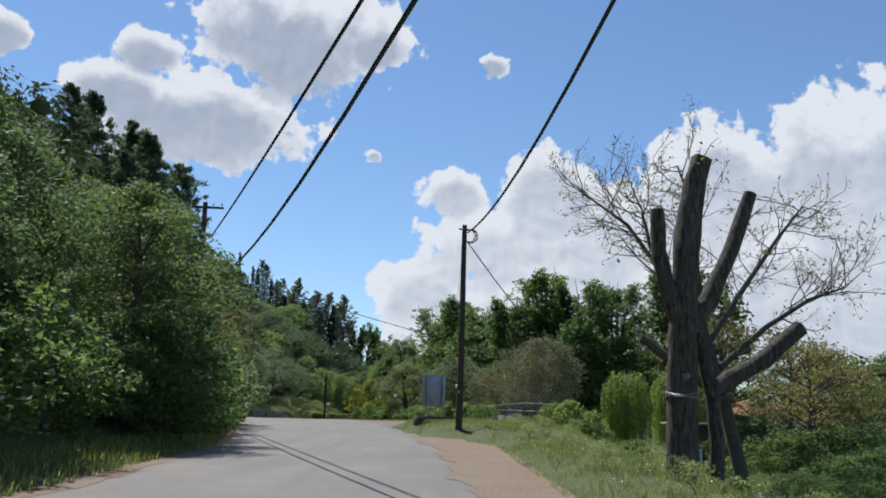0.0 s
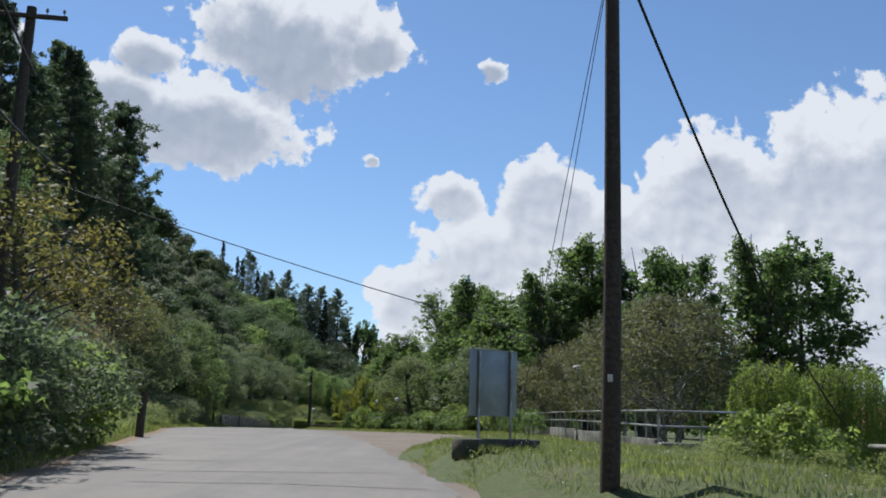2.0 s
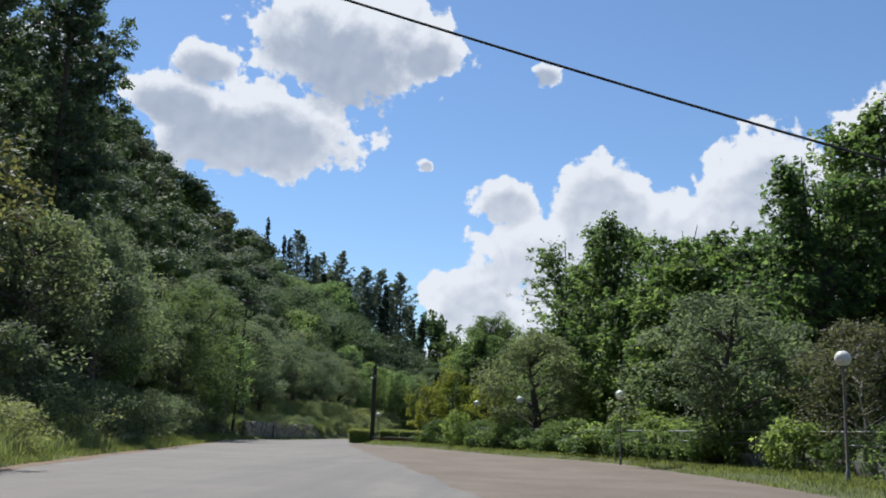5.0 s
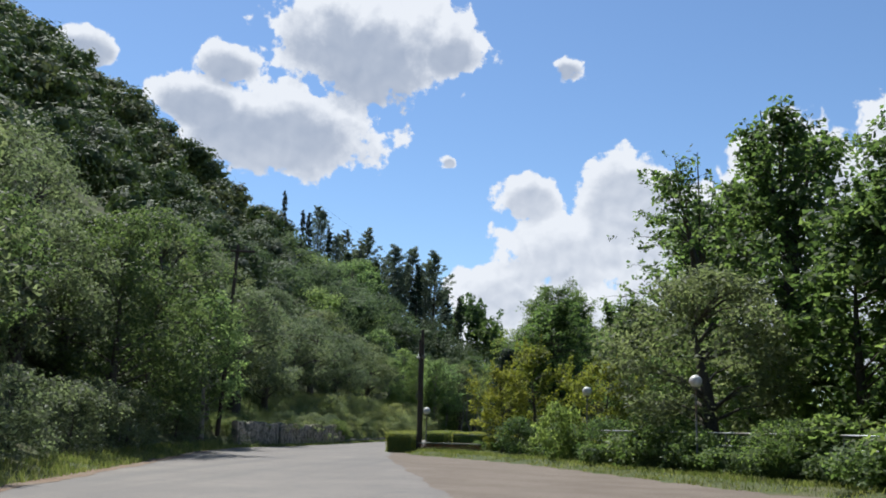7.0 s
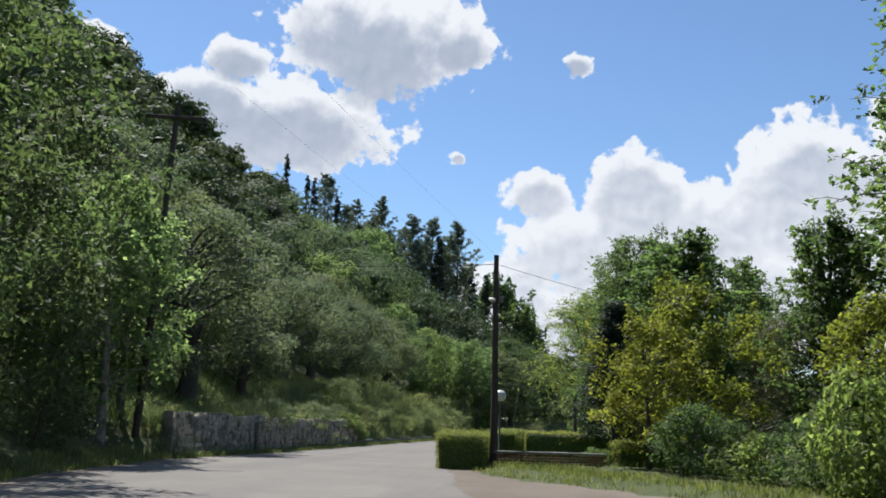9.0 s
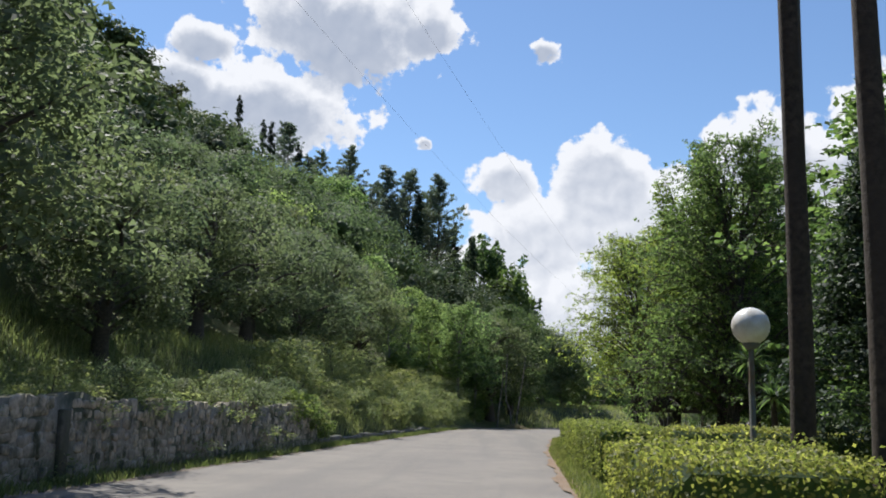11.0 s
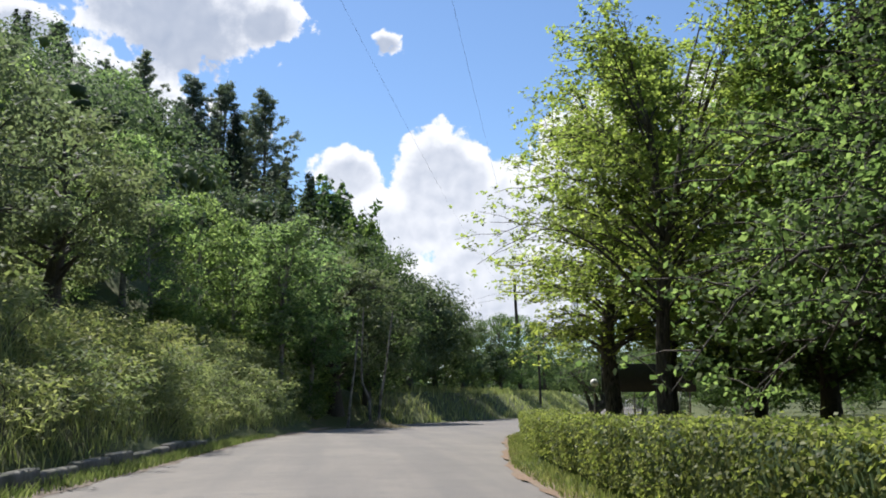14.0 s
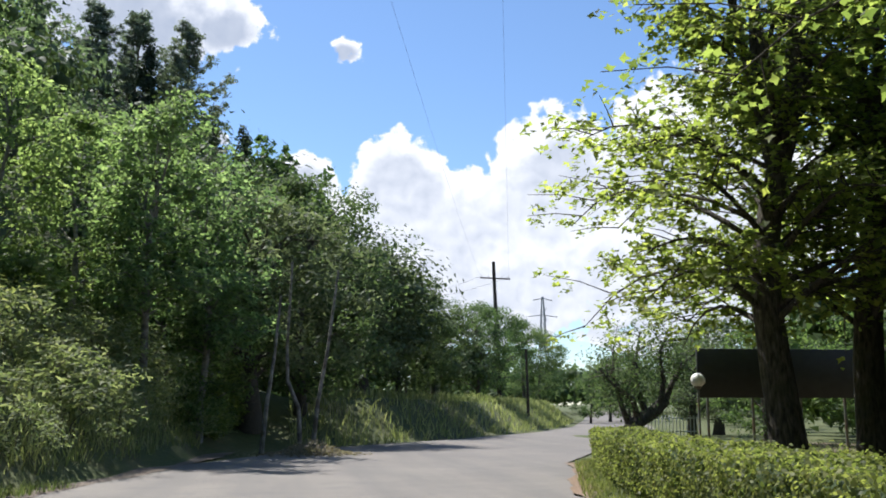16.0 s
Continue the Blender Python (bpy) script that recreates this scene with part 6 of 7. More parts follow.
def yucca(x, y, h, seed):
    r = np.random.default_rng(seed)
    root = thing("yucca_plant", "yucca with a rosette of long narrow leaves", "plant", at=Matrix.Translation((x, y, float(ground_z(x, y)))))
    part("stem", Geo().tube([(0, 0, -0.1), (0.03, 0, h * 0.4), (0, 0.02, h * 0.7)], [0.09, 0.08, 0.07], 8), BARK, root, smooth=True)
    g = Geo()
    for k in range(90):
        th, up = r.uniform(0, 6.28), r.uniform(-0.5, 1.4)
        ln = r.uniform(0.5, 0.8)
        d = np.array([math.cos(th) * math.cos(up), math.sin(th) * math.cos(up), math.sin(up)])
        sd = np.array([-math.sin(th), math.cos(th), 0]) * 0.025
        b0 = np.array([0, 0, h * 0.7])
        p1_, p2_ = b0 + d * ln * 0.6, b0 + d * ln + np.array([0, 0, -0.15 * ln])
        g.add([b0 - sd * 0.6, b0 + sd * 0.6, p1_ + sd, p1_ - sd, p2_], [[0, 1, 2, 3], [3, 2, 4]])
    part("leaves", g, LEAF_IVY, root)


yucca(-13.4, 152.4, 3.7, 1), yucca(-12.6, 153.4, 2.6, 2), yucca(-7.0, 147.0, 1.9, 3)
# thin bicycle-hoop stands by the board
for k in range(4):
    th = np.linspace(0, math.pi, 12)
    hoop = thing("hoop_stand", "bent thin metal hoop stuck in the ground", "hoop", "hoop stands", pose(-9.6 + k * 0.75, 193.6 + k * 0.3, float(ground_z(-9.6 + k * 0.75, 193.6 + k * 0.3)), 0, 0, 12 * k))
    part("hoop", Geo().tube(np.column_stack([0.32 * np.cos(th), 0 * th, -0.05 + (1.25 + 0.1 * k) * np.sin(th) ** 0.6]), 0.016, 6), STEEL, hoop, smooth=True)

# ---- pruned tree at the start ----


def lump(geo, size):
    """Knots and hollows on a trunk."""
    for k, v in enumerate(geo.v):
        geo.v[k] = np.array([np.array(q) + np.array(noise.noise_vector(Vector(q) * 2.3)) * size + np.array(noise.noise_vector(Vector(q) * 6.0)) * size * 0.4 for q in v])
    return geo



tx, ty = 4.5, 17.3
tz0 = 0.41
pr = thing("pruned_tree", "old tree lopped to thick stubs with thin shoots", "tree", at=Matrix.Translation((tx, ty, tz0)))
g = Geo()
kk = np.linspace(0, 6, 28)
ax_ = [(-0.05, 0, -0.9), (-0.05, 0, 0.4), (-0.03, 0, 1.6), (0.02, 0, 2.6), (0.10, 0, 4.1), (0.24, 0.05, 5.0), (0.46, 0.1, 5.95)]
g.tube(np.column_stack([np.interp(kk, range(7), [q[a] for q in ax_]) for a in range(3)]), np.interp(kk, range(7), [0.36, 0.29, 0.275, 0.27, 0.24, 0.215, 0.20]), 18)
lump(g, 0.05)
part("trunk", g, TRUNK_BARK, pr, smooth=True)
for pts, r0, r1 in (([(-0.02, 0, 2.7), (-0.32, -0.1, 3.5), (-0.44, -0.1, 4.1), (-0.46, -0.1, 4.88)], 0.19, 0.125), ([(0.05, 0, 2.6), (0.55, 0.2, 3.2), (1.05, 0.3, 4.2), (1.50, 0.4, 5.35)], 0.20, 0.13),
                    ([(0.55, 0.2, 1.4), (0.85, 0.2, 1.7), (1.6, 0.3, 2.1), (2.35, 0.4, 2.75)], 0.17, 0.16), ([(0.62, 0.25, -0.9), (0.64, 0.2, 0.6), (0.58, 0.2, 1.5), (0.3, 0.1, 2.6)], 0.15, 0.13)):
    kk = np.linspace(0, len(pts) - 1, 10)
    fine_pts = np.column_stack([np.interp(kk, range(len(pts)), [q[a] for q in pts]) for a in range(3)])
    part("stub", lump(Geo().tube(fine_pts, np.linspace(r0, r1, 10), 12), 0.04), TRUNK_BARK, pr, smooth=True)
    tip = fine_pts[-1] - fine_pts[-2]
    part("cut_face", Geo().tube([fine_pts[-1], fine_pts[-1] + tip * 0.03], r1 * 0.93, 12), BARK_PALE, pr, "pale sawn end")
for k in range(3):
    th = np.linspace(0, 2 * np.pi, 22)
    part("wire_tie", Geo().tube(np.column_stack([-0.03 + 0.305 * np.cos(th), 0.30 * np.sin(th), 1.38 + 0.03 * k + 0.03 * np.sin(th * 2 + k)]), 0.009, 5, False), STEEL, pr, "rusty wire wound round the trunk")
part("rag", lump(Geo().box((0.20, 0.04, 0.05), pose(-0.16, -0.29, 1.42, 0, 8, -20), 0.012), 0.06), WHITE_PAINT, pr, "pale frayed rag caught in the wire")
part("knot", Geo().ball((0.0, -0.2, 1.75), 0.11, 0.5, 3, 0.6), BARK_PALE, pr, smooth=True)
srng = np.random.default_rng(8)
shoots, tips = Geo(), []


def shoot(p, d, ln, r, depth):
    k = 5
    path = [np.array(p)]
    for _ in range(k):
        d = d + srng.normal(0, 0.16, 3) + np.array([0, 0, 0.04])
        d /= np.linalg.norm(d)
        path.append(path[-1] + d * ln / k)
    shoots.tube(path, np.linspace(r, r * 0.45, k + 1), 4, False)
    if depth == 0:
        for q in path[2:]:
            for _ in range(3):
                tips.append(q + srng.normal(0, 0.07, 3))
        return
    for _ in range(4):
        f = srng.integers(2, k + 1)
        shoot(path[f], d + srng.normal(0, 0.55, 3), ln * srng.uniform(0.45, 0.7), r * 0.5, depth - 1)


for p, d, ln in (((-0.4, 0, 3.6), (-0.6, 0.3, 0.9), 1.0), ((0.3, 0.1, 4.8), (-0.1, 0.6, 1.0), 1.0), ((1.0, 0.3, 4.4), (0.8, 0.2, 0.8), 1.2), ((0.2, 0.1, 5.2), (0.5, -0.2, 1.0), 0.8)):
    shoot(p, np.array(d), ln, 0.022, 1)
tagged(part("shoot_mass", shoots, BARK, pr), kind="stuff")
tips = np.array(tips)
part("young_leaves", Geo().leaves(tips[::3], np.tile([0, 0, 1.0], (len(tips[::3]), 1)), 0.12, 0.06, srng), LEAF_RED, pr, "few rusty young leaves")

# a second, twiggy tree behind it, hardly in leaf
tx, ty = 9.2, 28.6
tz0 = float(ground_z(tx, ty))
tw = thing("twiggy_tree", "half-bare tree with long bowed twigs and few leaves", "tree", at=Matrix.Translation((tx, ty, tz0)))
hz = -tz0
part("trunk", Geo().tube([(0, 0, -0.3), (-0.1, 0, 1.2), (-0.5, 0.1, 2.6 + hz * 0.5), (-1.0, 0.2, 4.0 + hz)], [0.26, 0.22, 0.19, 0.15], 10), BARK, tw, smooth=True)
shoots, tips = Geo(), []
limb_list = ([(-1.0, 0.2, 4.0), (-2.3, 0.2, 5.9), (-3.2, 1.0, 7.6), (-4.7, 1.9, 9.0)], [(-1.0, 0.2, 4.0), (-1.1, 0.6, 6.2), (-0.9, 1.2, 8.0), (-1.4, 1.6, 9.8)],
             [(-0.9, 0.2, 3.8), (0.4, 0.6, 5.6), (1.6, 1.0, 7.2), (2.6, 1.2, 8.4)], [(-0.6, 0.1, 3.0), (0.9, 0.2, 4.3), (2.3, 0.2, 5.2), (3.4, 0.1, 5.6)], [(-1.0, 0.2, 4.0), (-2.0, -0.4, 5.2), (-2.9, -0.8, 6.6), (-3.2, -1.0, 7.8)])
for pts in limb_list:
    pts = [np.array(q) + np.array([0, 0, hz]) for q in pts]
    part("limb", Geo().tube(pts, [0.12, 0.085, 0.06, 0.025], 7), BARK, tw, smooth=True)
    for k in range(20):
        f = 0.25 + 0.75 * k / 19
        q = np.array([np.interp(f * 3, range(4), [p[a] for p in pts]) for a in range(3)])
        d = (pts[-1] - pts[0]) / np.linalg.norm(pts[-1] - pts[0]) * 0.7 + srng.normal(0, 0.6, 3)
        shoot(q, d, srng.uniform(1.0, 1.9), 0.022, 2 if k % 2 else 1)
tagged(part("twig_mass", shoots, BARK, tw), kind="stuff")
tips = np.array(tips)
tagged(part("young_leaf_mass", Geo().leaves(tips[::5], np.tile([0, 0, 0.6], (len(tips[::5]), 1)), 0.15, 0.055, srng), LEAF_RED, tw, "few rusty young leaves"), kind="stuff")
part("stub", Geo().tube([(-3.2, -0.7, 3.8 + hz), (-1.9, -0.5, 2.9 + hz), (-0.4, -0.1, 2.0 + hz)], [0.13, 0.14, 0.16], 9), BARK, tw, smooth=True)


def willow(x, y, h, r, seed, strands=230):
    rg = np.random.default_rng(seed)
    root = thing("weeping_willow", "small bright green weeping willow in the lower yard", "tree", at=Matrix.Translation((x, y, float(ground_z(x, y)))))
    part("trunk", Geo().tube([(0, 0, -0.2), (0.05, 0, h * 0.4), (0, 0.05, h * 0.8)], [0.16, 0.12, 0.06], 8), BARK, root, smooth=True)
    pts, twigs = [], Geo()
    for k in range(strands):
        th, rr = rg.uniform(0, 6.28), r * math.sqrt(rg.uniform(0.25, 1))
        x0, y0, zt = rr * math.cos(th), rr * math.sin(th), h * (1.0 - 0.30 * (rr / r) ** 4) * rg.uniform(0.92, 1.03)
        zb = h * rg.uniform(0.03, 0.3)
        zz = np.arange(zb, zt, 0.075)
        pts.append(np.column_stack([x0 + 0.05 * np.sin(zz * 3 + k) + rg.normal(0, 0.05, len(zz)), y0 + rg.normal(0, 0.05, len(zz)), zz]))
        if k % 4 == 0:
            twigs.tube([(0, 0, h * 0.75), (x0 * 0.6, y0 * 0.6, zt), (x0, y0, zt - 0.2), (x0, y0, zb)], [0.02, 0.015, 0.01, 0.004], 4, False)
    tagged(part("twig_mass", twigs, BARK, root), kind="stuff")
    pts = np.vstack(pts)
    out = np.column_stack([pts[:, 0], pts[:, 1], np.full(len(pts), 0.4)])
    part("hanging_leaves", Geo().leaves(pts, out / r, 0.17, 0.055, rg, simple=True), LEAF_WILLOW, root)


willow(13.2, 66.4, 5.8, 1.75, 1, 380), willow(17.3, 68.4, 5.9, 2.1, 2, 460)

# ---- shed, house and lamp in the lower yard ----
sh = thing("shed", "low rough shed with a flat concrete roof", "shed", at=pose(19.3, 55.6, -0.95, 0, 0, -3))
part("wall", Geo().box((11.0, 2.4, 2.4), pose(0, 0, 0.93), 0.03), DARK_CONCRETE, sh)
part("roof", Geo().box((11.9, 3.0, 0.14), pose(0, 0, 2.20), 0.03), CONCRETE, sh, "flat pale concrete roof slab")
part("door", Geo().box((0.9, 0.06, 1.7), pose(-2.2, -1.22, 0.85), 0.01), BLACK_BOARD, sh)
gate = thing("white_panel", "white painted panel leaning in the yard", "panel", at=pose(13.7, 50.4, float(ground_z(13.7, 50.4)), -8, 0, -10))
part("panel", Geo().box((0.62, 0.04, 1.0), pose(0, 0, 0.55), 0.01), WHITE_PAINT, gate)
for e in (-0.2, 0.0, 0.2):
    part("slat", Geo().box((0.02, 0.02, 0.95), pose(e, -0.03, 0.55), 0.004), GREY_IRON, gate)
ho = thing("house", "small pale house with a tiled roof behind the yard", "house", at=pose(29.4, 83.5, -0.95, 0, 0, -6))
part("wall", Geo().box((11.0, 7.0, 3.0), pose(0, 0, 1.4), 0.02), PLASTER, ho)
g = Geo().add([(-6, -4, 2.85), (6, -4, 2.85), (6, 0, 4.3), (-6, 0, 4.3), (6, 4, 2.85), (-6, 4, 2.85), (-6, -4, 2.70), (6, -4, 2.70), (6, 4, 2.70), (-6, 4, 2.70)],
              [[0, 1, 2, 3], [3, 2, 4, 5], [6, 9, 8, 7], [0, 6, 7, 1], [5, 4, 8, 9], [0, 3, 5, 9, 6], [1, 7, 8, 4, 2]])
roof = part("roof", g, ROOF_TILE, ho, "weathered terracotta tile roof")
for k in range(40):
    part("roof_tile", Geo().tube([(-5.85 + k * 0.3, -4.02, 2.87), (-5.85 + k * 0.3, -0.02, 4.32)], 0.07, 6, False), ROOF_TILE, roof)
for e in (-3.2, 0.2, 3.2):
    w = part("window", Geo().box((1.1, 0.08, 1.1), pose(e, -3.52, 1.6), 0.01), GLASS_DARK, ho)
    for dx_, dz_, sx_, sz_ in ((-0.58, 0, 0.08, 1.24), (0.58, 0, 0.08, 1.24), (0, 0.58, 1.08, 0.08), (0, -0.58, 1.2, 0.10)):
        part("frame", Geo().box((sx_, 0.12, sz_), pose(e + dx_, -3.54, 1.6 + dz_), 0.008), WHITE_PAINT, w)
sl = thing("street_lamp", "tall thin steel lamp post in the yard", "street lamp", at=Matrix.Translation((15.7, 58.0, float(ground_z(15.7, 58.0)))))
part("post", Geo().tube([(0, 0, -0.2), (0, 0, 0.6), (-0.1, 0, 8.1)], [0.09, 0.07, 0.04], 10), STEEL, sl, smooth=True)
part("head", Geo().ball((-0.1, 0, 8.2), 0.16, 0, 0, 0.8), STEEL, sl, smooth=True)
al = thing("antenna_mast", "thin mast beside the house", "mast", at=Matrix.Translation((15.5, 58.6, float(ground_z(15.5, 58.6)))))
part("mast", Geo().tube([(0, 0, -0.2), (0, 0, 6.6)], [0.05, 0.03], 8), GREY_IRON, al)

# ---- old leaning tree past the hedge, bare pale stems, leaf litter ----
ot = thing("old_tree", "old dark tree with a thick leaning trunk past the hedge", "tree", at=Matrix.Translation((-3.1, 222.0, float(ground_z(-3.1, 222.0)))))
org = np.random.default_rng(14)
part("trunk", lump(Geo().tube([(0, 0, -0.3), (0.05, 0, 0.4), (0.5, 0, 0.95), (1.3, 0.1, 1.35), (1.9, 0.2, 1.9)], [0.50, 0.42, 0.36, 0.32, 0.24], 12), 0.06), TRUNK_BARK, ot, smooth=True)
twigs, spots = Geo(), []
for pts in ([(0.1, 0, 0.7), (-0.2, 0.2, 1.7), (-0.5, 0.3, 2.9), (-0.4, 0.4, 4.3)], [(0.9, 0, 1.2), (0.7, 0.3, 2.2), (0.6, 0.4, 3.5), (0.9, 0.4, 5.0)],
            [(1.9, 0.2, 1.9), (2.3, 0.2, 2.7), (2.9, 0.3, 3.5), (3.7, 0.3, 4.2)], [(1.6, 0.1, 1.6), (1.7, -0.2, 2.7), (1.5, -0.3, 3.9), (2.0, -0.2, 5.0)], [(0.5, 0, 1.0), (0.1, -0.5, 1.9), (-0.9, -0.7, 2.6), (-1.5, -0.8, 3.2)]):
    part("limb", Geo().tube(pts, [0.17, 0.12, 0.08, 0.03], 7), TRUNK_BARK, ot, smooth=True)
    for k in range(26):
        f = 0.8 + 2.2 * org.random()
        q = np.array([np.interp(f, range(4), [p[a] for p in pts]) for a in range(3)])
        e = q + org.normal(0, 0.55, 3) + np.array([0, 0, 0.15])
        twigs.tube([q, (q + e) / 2 + np.array([0, 0, 0.06]), e], [0.025, 0.016, 0.006], 4, False)
        spots.append(e + org.normal(0, 0.40, (44, 3)))
tagged(part("twig_mass", twigs, BARK, ot), kind="stuff")
spots = np.vstack(spots)
part("crown", Geo().leaves(spots, np.tile([0, 0, 0.6], (len(spots), 1)), 0.17, 0.08, org), LEAF_DARK, ot)
for x, y, pts in ((-17.6, 214.5, [(0, 0, -0.2), (-0.1, 0, 1.5), (-0.5, 0.1, 2.4), (-0.55, 0.1, 3.6), (-0.45, 0.2, 6.6)]), (-17.2, 214.9, [(0, 0, -0.2), (0.15, 0, 1.6), (0.45, 0.1, 3.4), (0.8, 0.1, 6.4)]), (-18.9, 213.0, [(0, 0, -0.2), (0.15, 0, 1.6), (0.35, 0.1, 3.2), (0.5, 0.2, 5.2)])):
    bs = thing("bare_stem", "slim pale bare stem of a roadside sapling", "sapling", at=Matrix.Translation((x, y, float(ground_z(x, y)))))
    part("trunk", Geo().tube(pts, np.linspace(0.085, 0.04, len(pts)), 8), BARK_PALE, bs, smooth=True)
lrng = np.random.default_rng(15)
lp = np.column_stack([-17.3 + lrng.normal(0, 0.75, 1700), 212.6 + lrng.normal(0, 0.75, 1700)])
litter = Geo().leaves(lay(lp, 0.02) + np.column_stack([np.zeros((1700, 2)), 0.50 * np.exp(-((lp[:, 0] + 17.3) ** 2 + (lp[:, 1] - 212.6) ** 2) / 0.7) * lrng.random(1700)]), np.tile([0, 0, 1.0], (1700, 1)), 0.17, 0.045, lrng)
tagged(part("leaf_litter", litter, LEAF_PINK, None, "heap of dry fallen twigs and leaves beside the road"), category="litter", kind="stuff")

# ---- far lattice pylon ----
py = thing("lattice_pylon", "far steel lattice pylon beyond the bend", "pylon", at=Matrix.Translation((56.8, 452.0, -1.0)))
g = Geo()
for sx_ in (-1, 1):
    for sy_ in (-1, 1):
        g.tube([(2.4 * sx_, 2.4 * sy_, 0), (0.9 * sx_, 0.9 * sy_, 20), (0.2 * sx_, 0.2 * sy_, 34)], 0.16, 4)
for k in range(9):
    za, zb = 3.4 * k, 3.4 * (k + 1)
    wa, wb = 2.4 - 1.5 * min(1, za / 20), 2.4 - 1.5 * min(1, zb / 20)
    for sg in (-1, 1):
        g.tube([(wa * sg, -wa, za), (-wb * sg, -wb, zb)], 0.09, 4)
part("tower", g, STEEL, py)
for h, half in ((22, 6.5), (28, 4.5), (33, 3.0)):
    part("crossarm", Geo().tube([(-half, 0, h), (0, 0, h + 0.6), (half, 0, h)], 0.14, 4), STEEL, py)

# ---- grass ----
grng = np.random.default_rng(13)


def blades(p, h, w, rng, lean=0.35):
    """Grass: bent two-piece blades."""
    n = len(p)
    th = rng.uniform(0, 2 * np.pi, n)
    side = np.column_stack([np.cos(th), np.sin(th), np.zeros(n)]) * (w * rng.uniform(0.6, 1.3, n))[:, None]
    hh = h * rng.uniform(0.45, 1.25, n)
    bend = rng.normal(0, lean, (n, 2)) * hh[:, None]
    mid = p + np.column_stack([bend * 0.35, hh * 0.6])
    tip = p + np.column_stack([bend, hh])
    v = np.stack([p - side, p + side, mid + side * 0.7, mid - side * 0.7, tip], 1).reshape(-1, 3)
    q = np.arange(n)[:, None] * 5
    g = Geo()
    g.v.append(v)
    g.f.append((q + np.array([[0, 1, 2, 3]])).astype(np.int32))
    g.f.append((q + np.array([[3, 2, 4]])).astype(np.int32))
    g.n = len(v)
    return g


def lawn(name, label, xy, h, w, mat, lean=0.35):
    return tagged(part(name, blades(lay(xy, -0.03), h, w, grng, lean), mat, None, label), category="grass", kind="stuff")


def band(side, y0, y1, a, b, n, power=1.0):
    y = grng.uniform(y0, y1, n)
    return np.column_stack([side(y) + a + (b - a) * grng.random(n) ** power, y])


keep = lambda xy: xy[(waves(xy[:, 0] * 1.3 + 2 * np.sin(xy[:, 1] * 0.37), xy[:, 1] + 3 * np.sin(xy[:, 0] * 0.5), 0.9) + 0.6 * waves(xy[:, 1], xy[:, 0], 2.3) + grng.normal(0, 0.7, len(xy))) > -0.6]
lawn("verge_grass", "short green grass of the right verge", keep(band(grass_right, 4, 80, -0.15, 6.5, 76000, 1.3)), 0.125, 0.0075, GRASS, 0.6)
yg = np.column_stack([grng.uniform(5, 24, 26000), grng.uniform(12, 64, 26000)])
lawn("yard_grass", "rough tall grass of the lower yard", keep(yg[yg[:, 0] > np.interp(yg[:, 1], [12, 30, 45, 64], [5.0, 5.4, 7.5, 9.0])]), 0.36, 0.014, GRASS, 0.5)
lawn("verge_grass", "short green grass before the railing", keep(band(grass_right, 80, 140, -0.2, 3.2, 30000)), 0.15, 0.013, GRASS)
lawn("hedge_foot_grass", "grass tufts at the foot of the hedge", band(grass_right, 140, 207, -0.12, 0.45, 14000), 0.15, 0.010, GRASS)
lawn("park_grass", "uneven grass of the park", keep(band(grass_right, 136, 214, 1.9, 12.0, 15000)), 0.20, 0.013, GRASS)
lawn("left_verge_grass", "grass along the left road edge", keep(band(lambda y: road_left(y) - 1.6, 8, 140, 0, 1.35, 36000)), 0.22, 0.012, GRASS)
lawn("wall_foot_grass", "weeds at the foot of the stone wall", keep(band(lambda y: road_left(y) - 0.6, 136, 200, -0.05, 0.62, 18000)), 0.22, 0.011, GRASS)
lawn("bank_grass", "tall pale grass on the roadside bank", band(lambda y: road_left(y) - 7.5, 163, 214, 0, 6.6, 32000), 0.42, 0.015, STRAW, 0.45)
lawn("terrace_grass", "tall grass above the stone wall", band(lambda y: road_left(y) - 7.0, 136.5, 164, 0, 5.9, 24000), 0.42, 0.012, STRAW, 0.45)
lawn("bank_grass", "tall grass on the bank below the redbuds", band(lambda y: road_left(y) - 7.0, 48, 96, 0, 6.0, 20000), 0.42, 0.015, STRAW, 0.45)
lawn("wall_top_grass", "long grass hanging over the stone wall", band(lambda y: road_left(y) - 1.15, 136.5, 164, 0, 0.5, 9000), 0.38, 0.011, STRAW, 0.75)
far_bank = np.column_stack([grng.uniform(-18, 14, 32000), grng.uniform(217, 300, 32000)])
far_bank = far_bank[far_bank[:, 0] < np.interp(far_bank[:, 1], [217, 229, 243, 263, 300], [-17.9, -9.8, -2.2, 6.2, 19.2])]
lawn("bank_grass", "pale grass on the bank past the bend", far_bank, 0.6, 0.03, STRAW, 0.45)

daisy = grainy("flower_petals", (0.62, 0.60, 0.50), (0.75, 0.73, 0.62), 9.0, rough=0.8, bumps=0)
fp = np.vstack([band(grass_right, 12, 62, 0.3, 5.0, 380), band(lambda y: road_left(y) - 4.5, 140, 212, 0, 3.6, 500)])
tagged(part("wild_flowers", Geo().leaves(lay(fp, 0.0) + np.column_stack([np.zeros((len(fp), 2)), grng.uniform(0.08, 0.3, len(fp)) * np.where(fp[:, 1] > 130, 1.8, 1.0)]), np.tile([0, -0.3, 1.0], (len(fp), 1)), 0.028, 0.026, grng), daisy, None, "small pale flowers in the grass"), category="flowers", kind="stuff")

# ---- road wear ----
cr = np.random.default_rng(21)


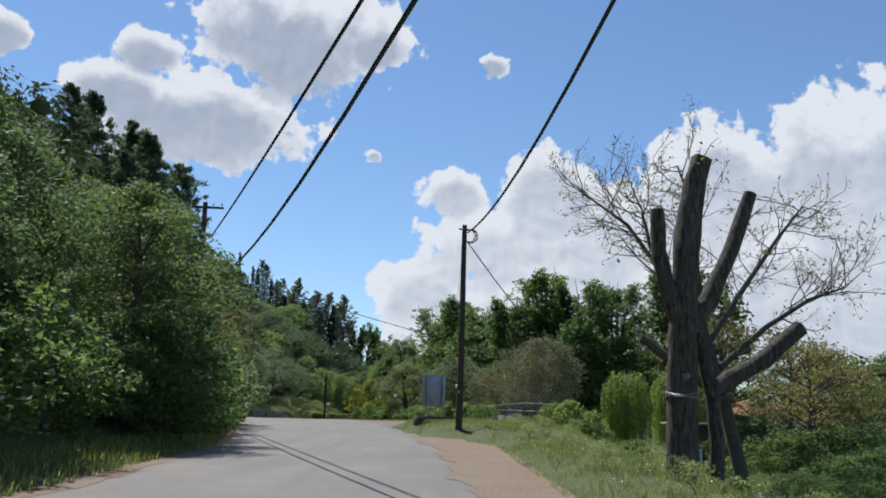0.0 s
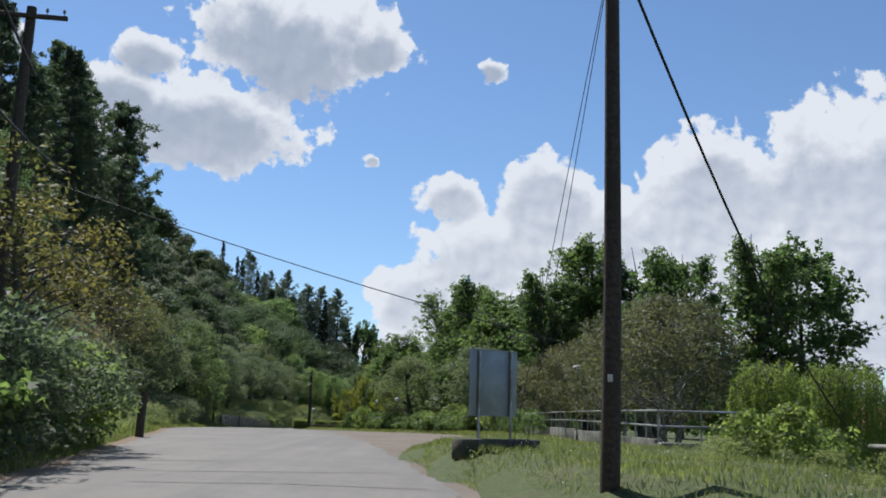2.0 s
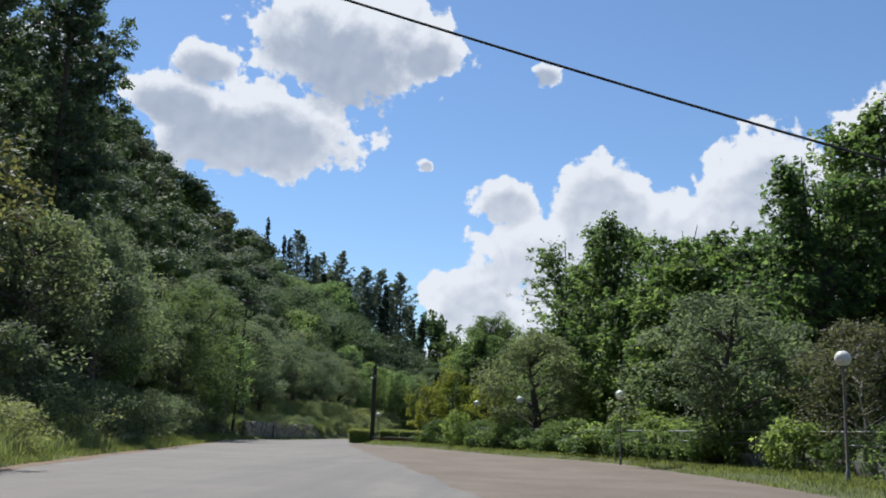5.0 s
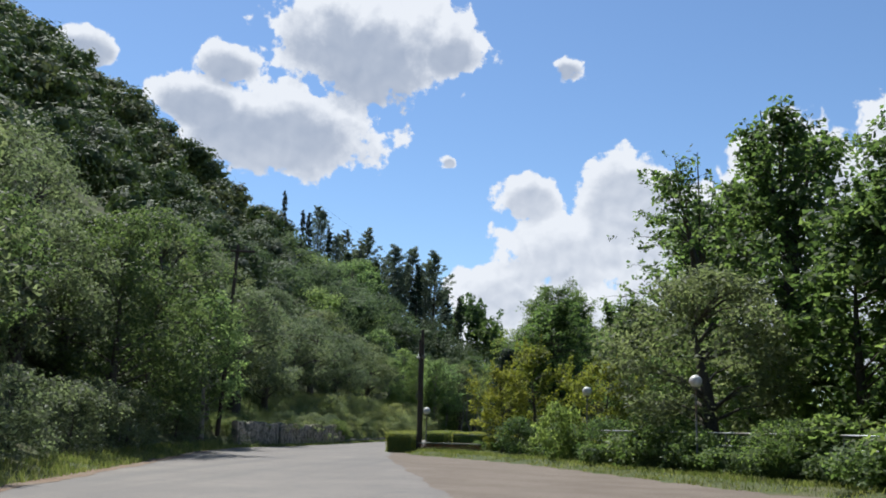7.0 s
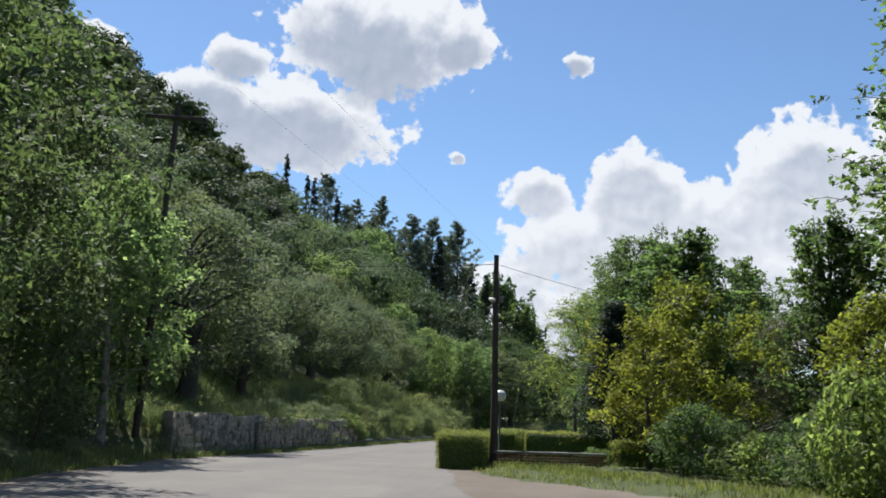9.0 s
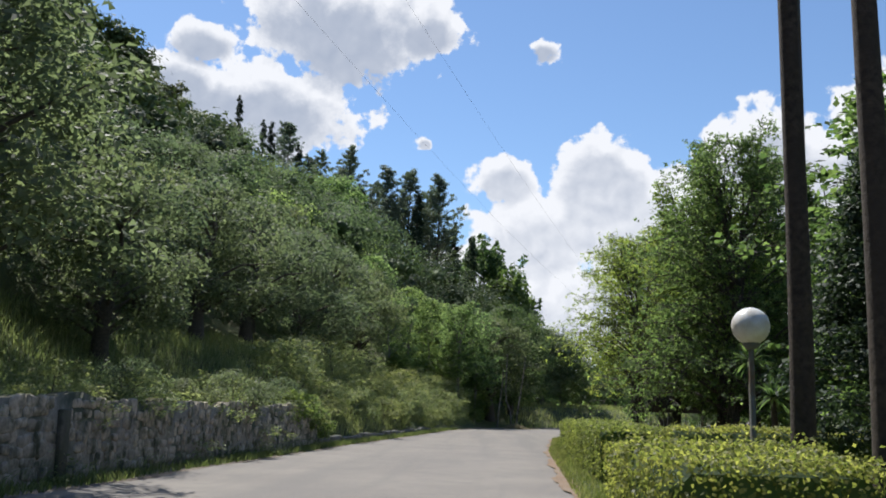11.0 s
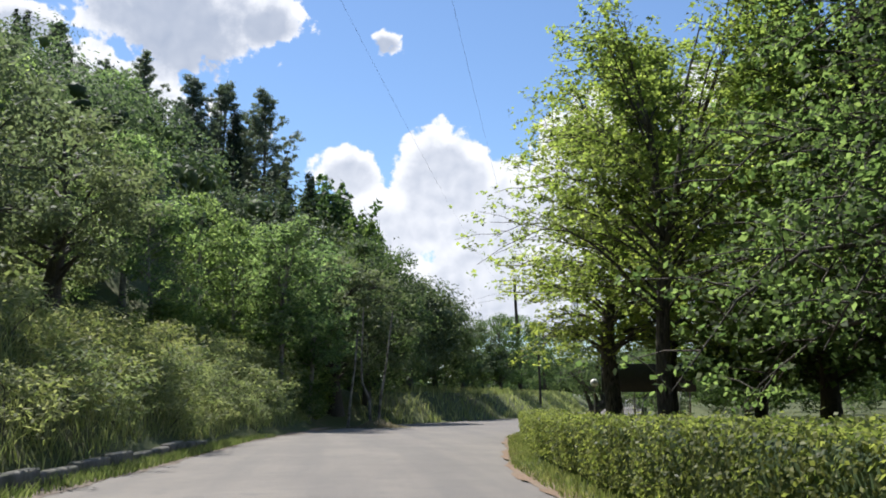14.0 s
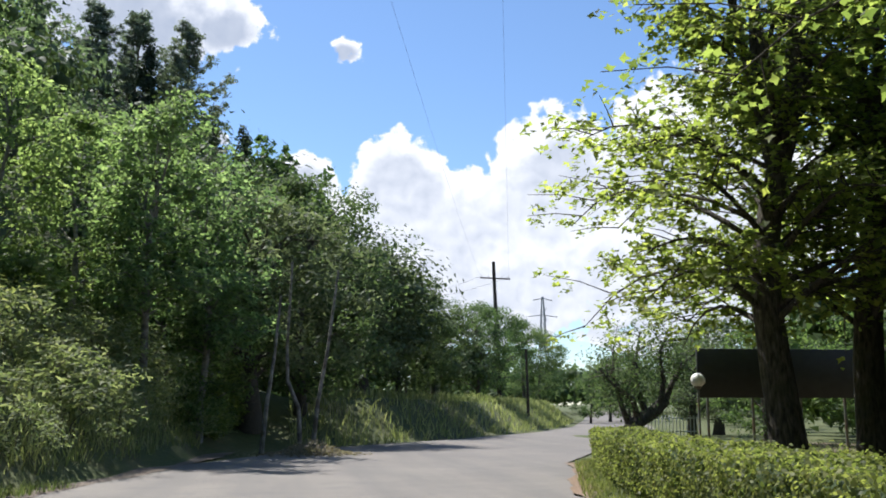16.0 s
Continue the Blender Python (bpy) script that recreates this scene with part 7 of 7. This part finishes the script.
def crack(label, path, w):
    path = np.asarray(path, float)
    t = np.linspace(0, 1, 40)
    k = np.linspace(0, 1, len(path))
    x, y = np.interp(t, k, path[:, 0]) + np.cumsum(cr.normal(0, 0.02, 40)), np.interp(t, k, path[:, 1]) + np.cumsum(cr.normal(0, 0.03, 40))
    d = np.column_stack([np.gradient(x), np.gradient(y)])
    d /= np.linalg.norm(d, axis=1)[:, None]
    nn = np.column_stack([-d[:, 1], d[:, 0]]) * (w * cr.uniform(0.5, 1.3, 40))[:, None]
    z = np.interp(y, LEVEL_Y, LEVEL_Z) + 0.0165
    v = np.concatenate([np.column_stack([x, y, z]) + np.column_stack([nn, 0 * x]), np.column_stack([x, y, z]) - np.column_stack([nn, 0 * x])])
    q = np.arange(39)
    return structure("crack_seal", Geo().add(v, np.stack([q, q + 1, q + 41, q + 40], 1)), TAR, label)


crack("tarred crack across the asphalt", [(-6.6, 40.4), (-4.0, 40.9), (-1.8, 40.6)], 0.045)
crack("tarred crack across the asphalt", [(-7.6, 43.0), (-5.0, 43.6), (-2.2, 44.4)], 0.04)
crack("tarred crack across the asphalt", [(-8.9, 46.0), (-7.6, 46.8), (-6.4, 47.0)], 0.05)

# ---- stones of the retaining wall ----
kinds_ = [rock(i, (0.31 + 0.06 * (i % 3), 0.11, 0.20 + 0.035 * (i % 2))).mesh("stone", STONE) for i in range(6)]
srnd = random.Random(3)
rest = Geo()
count = 0
for rowi in range(8):
    y = wall_y0 + srnd.uniform(0, 0.2)
    while y < wall_y1 - 0.2:
        ln = srnd.uniform(0.17, 0.50)
        zz = 0.10 + rowi * 0.195 + srnd.uniform(-0.05, 0.05)
        lim = float(np.interp(y, wy, top_h))
        if zz < lim - 0.02 and not 145.3 < y < 145.9:
            m = pose(float(road_left(y)) - 0.632 + srnd.uniform(-0.015, 0.015) - zz * 0.025, y + ln / 2, float(np.interp(y, LEVEL_Y, LEVEL_Z)) - 0.1 + zz, srnd.uniform(-4, 4), srnd.uniform(-11, 11), 90 + srnd.uniform(-4, 4)) @ Matrix.Diagonal((ln / 0.36, 1, srnd.uniform(0.7, 1.3), 1))
            if 139.0 < y < 156.5 and count < 290:
                st = part("stone", kinds_[srnd.randrange(6)], STONE, wall)
                st.matrix_basis = m
                count += 1
            else:
                bm = bmesh.new()
                bm.from_mesh(kinds_[srnd.randrange(6)])
                rest.take(bm, m)
        y += ln + 0.02
tagged(part("stones", rest, STONE, wall), kind="stuff")
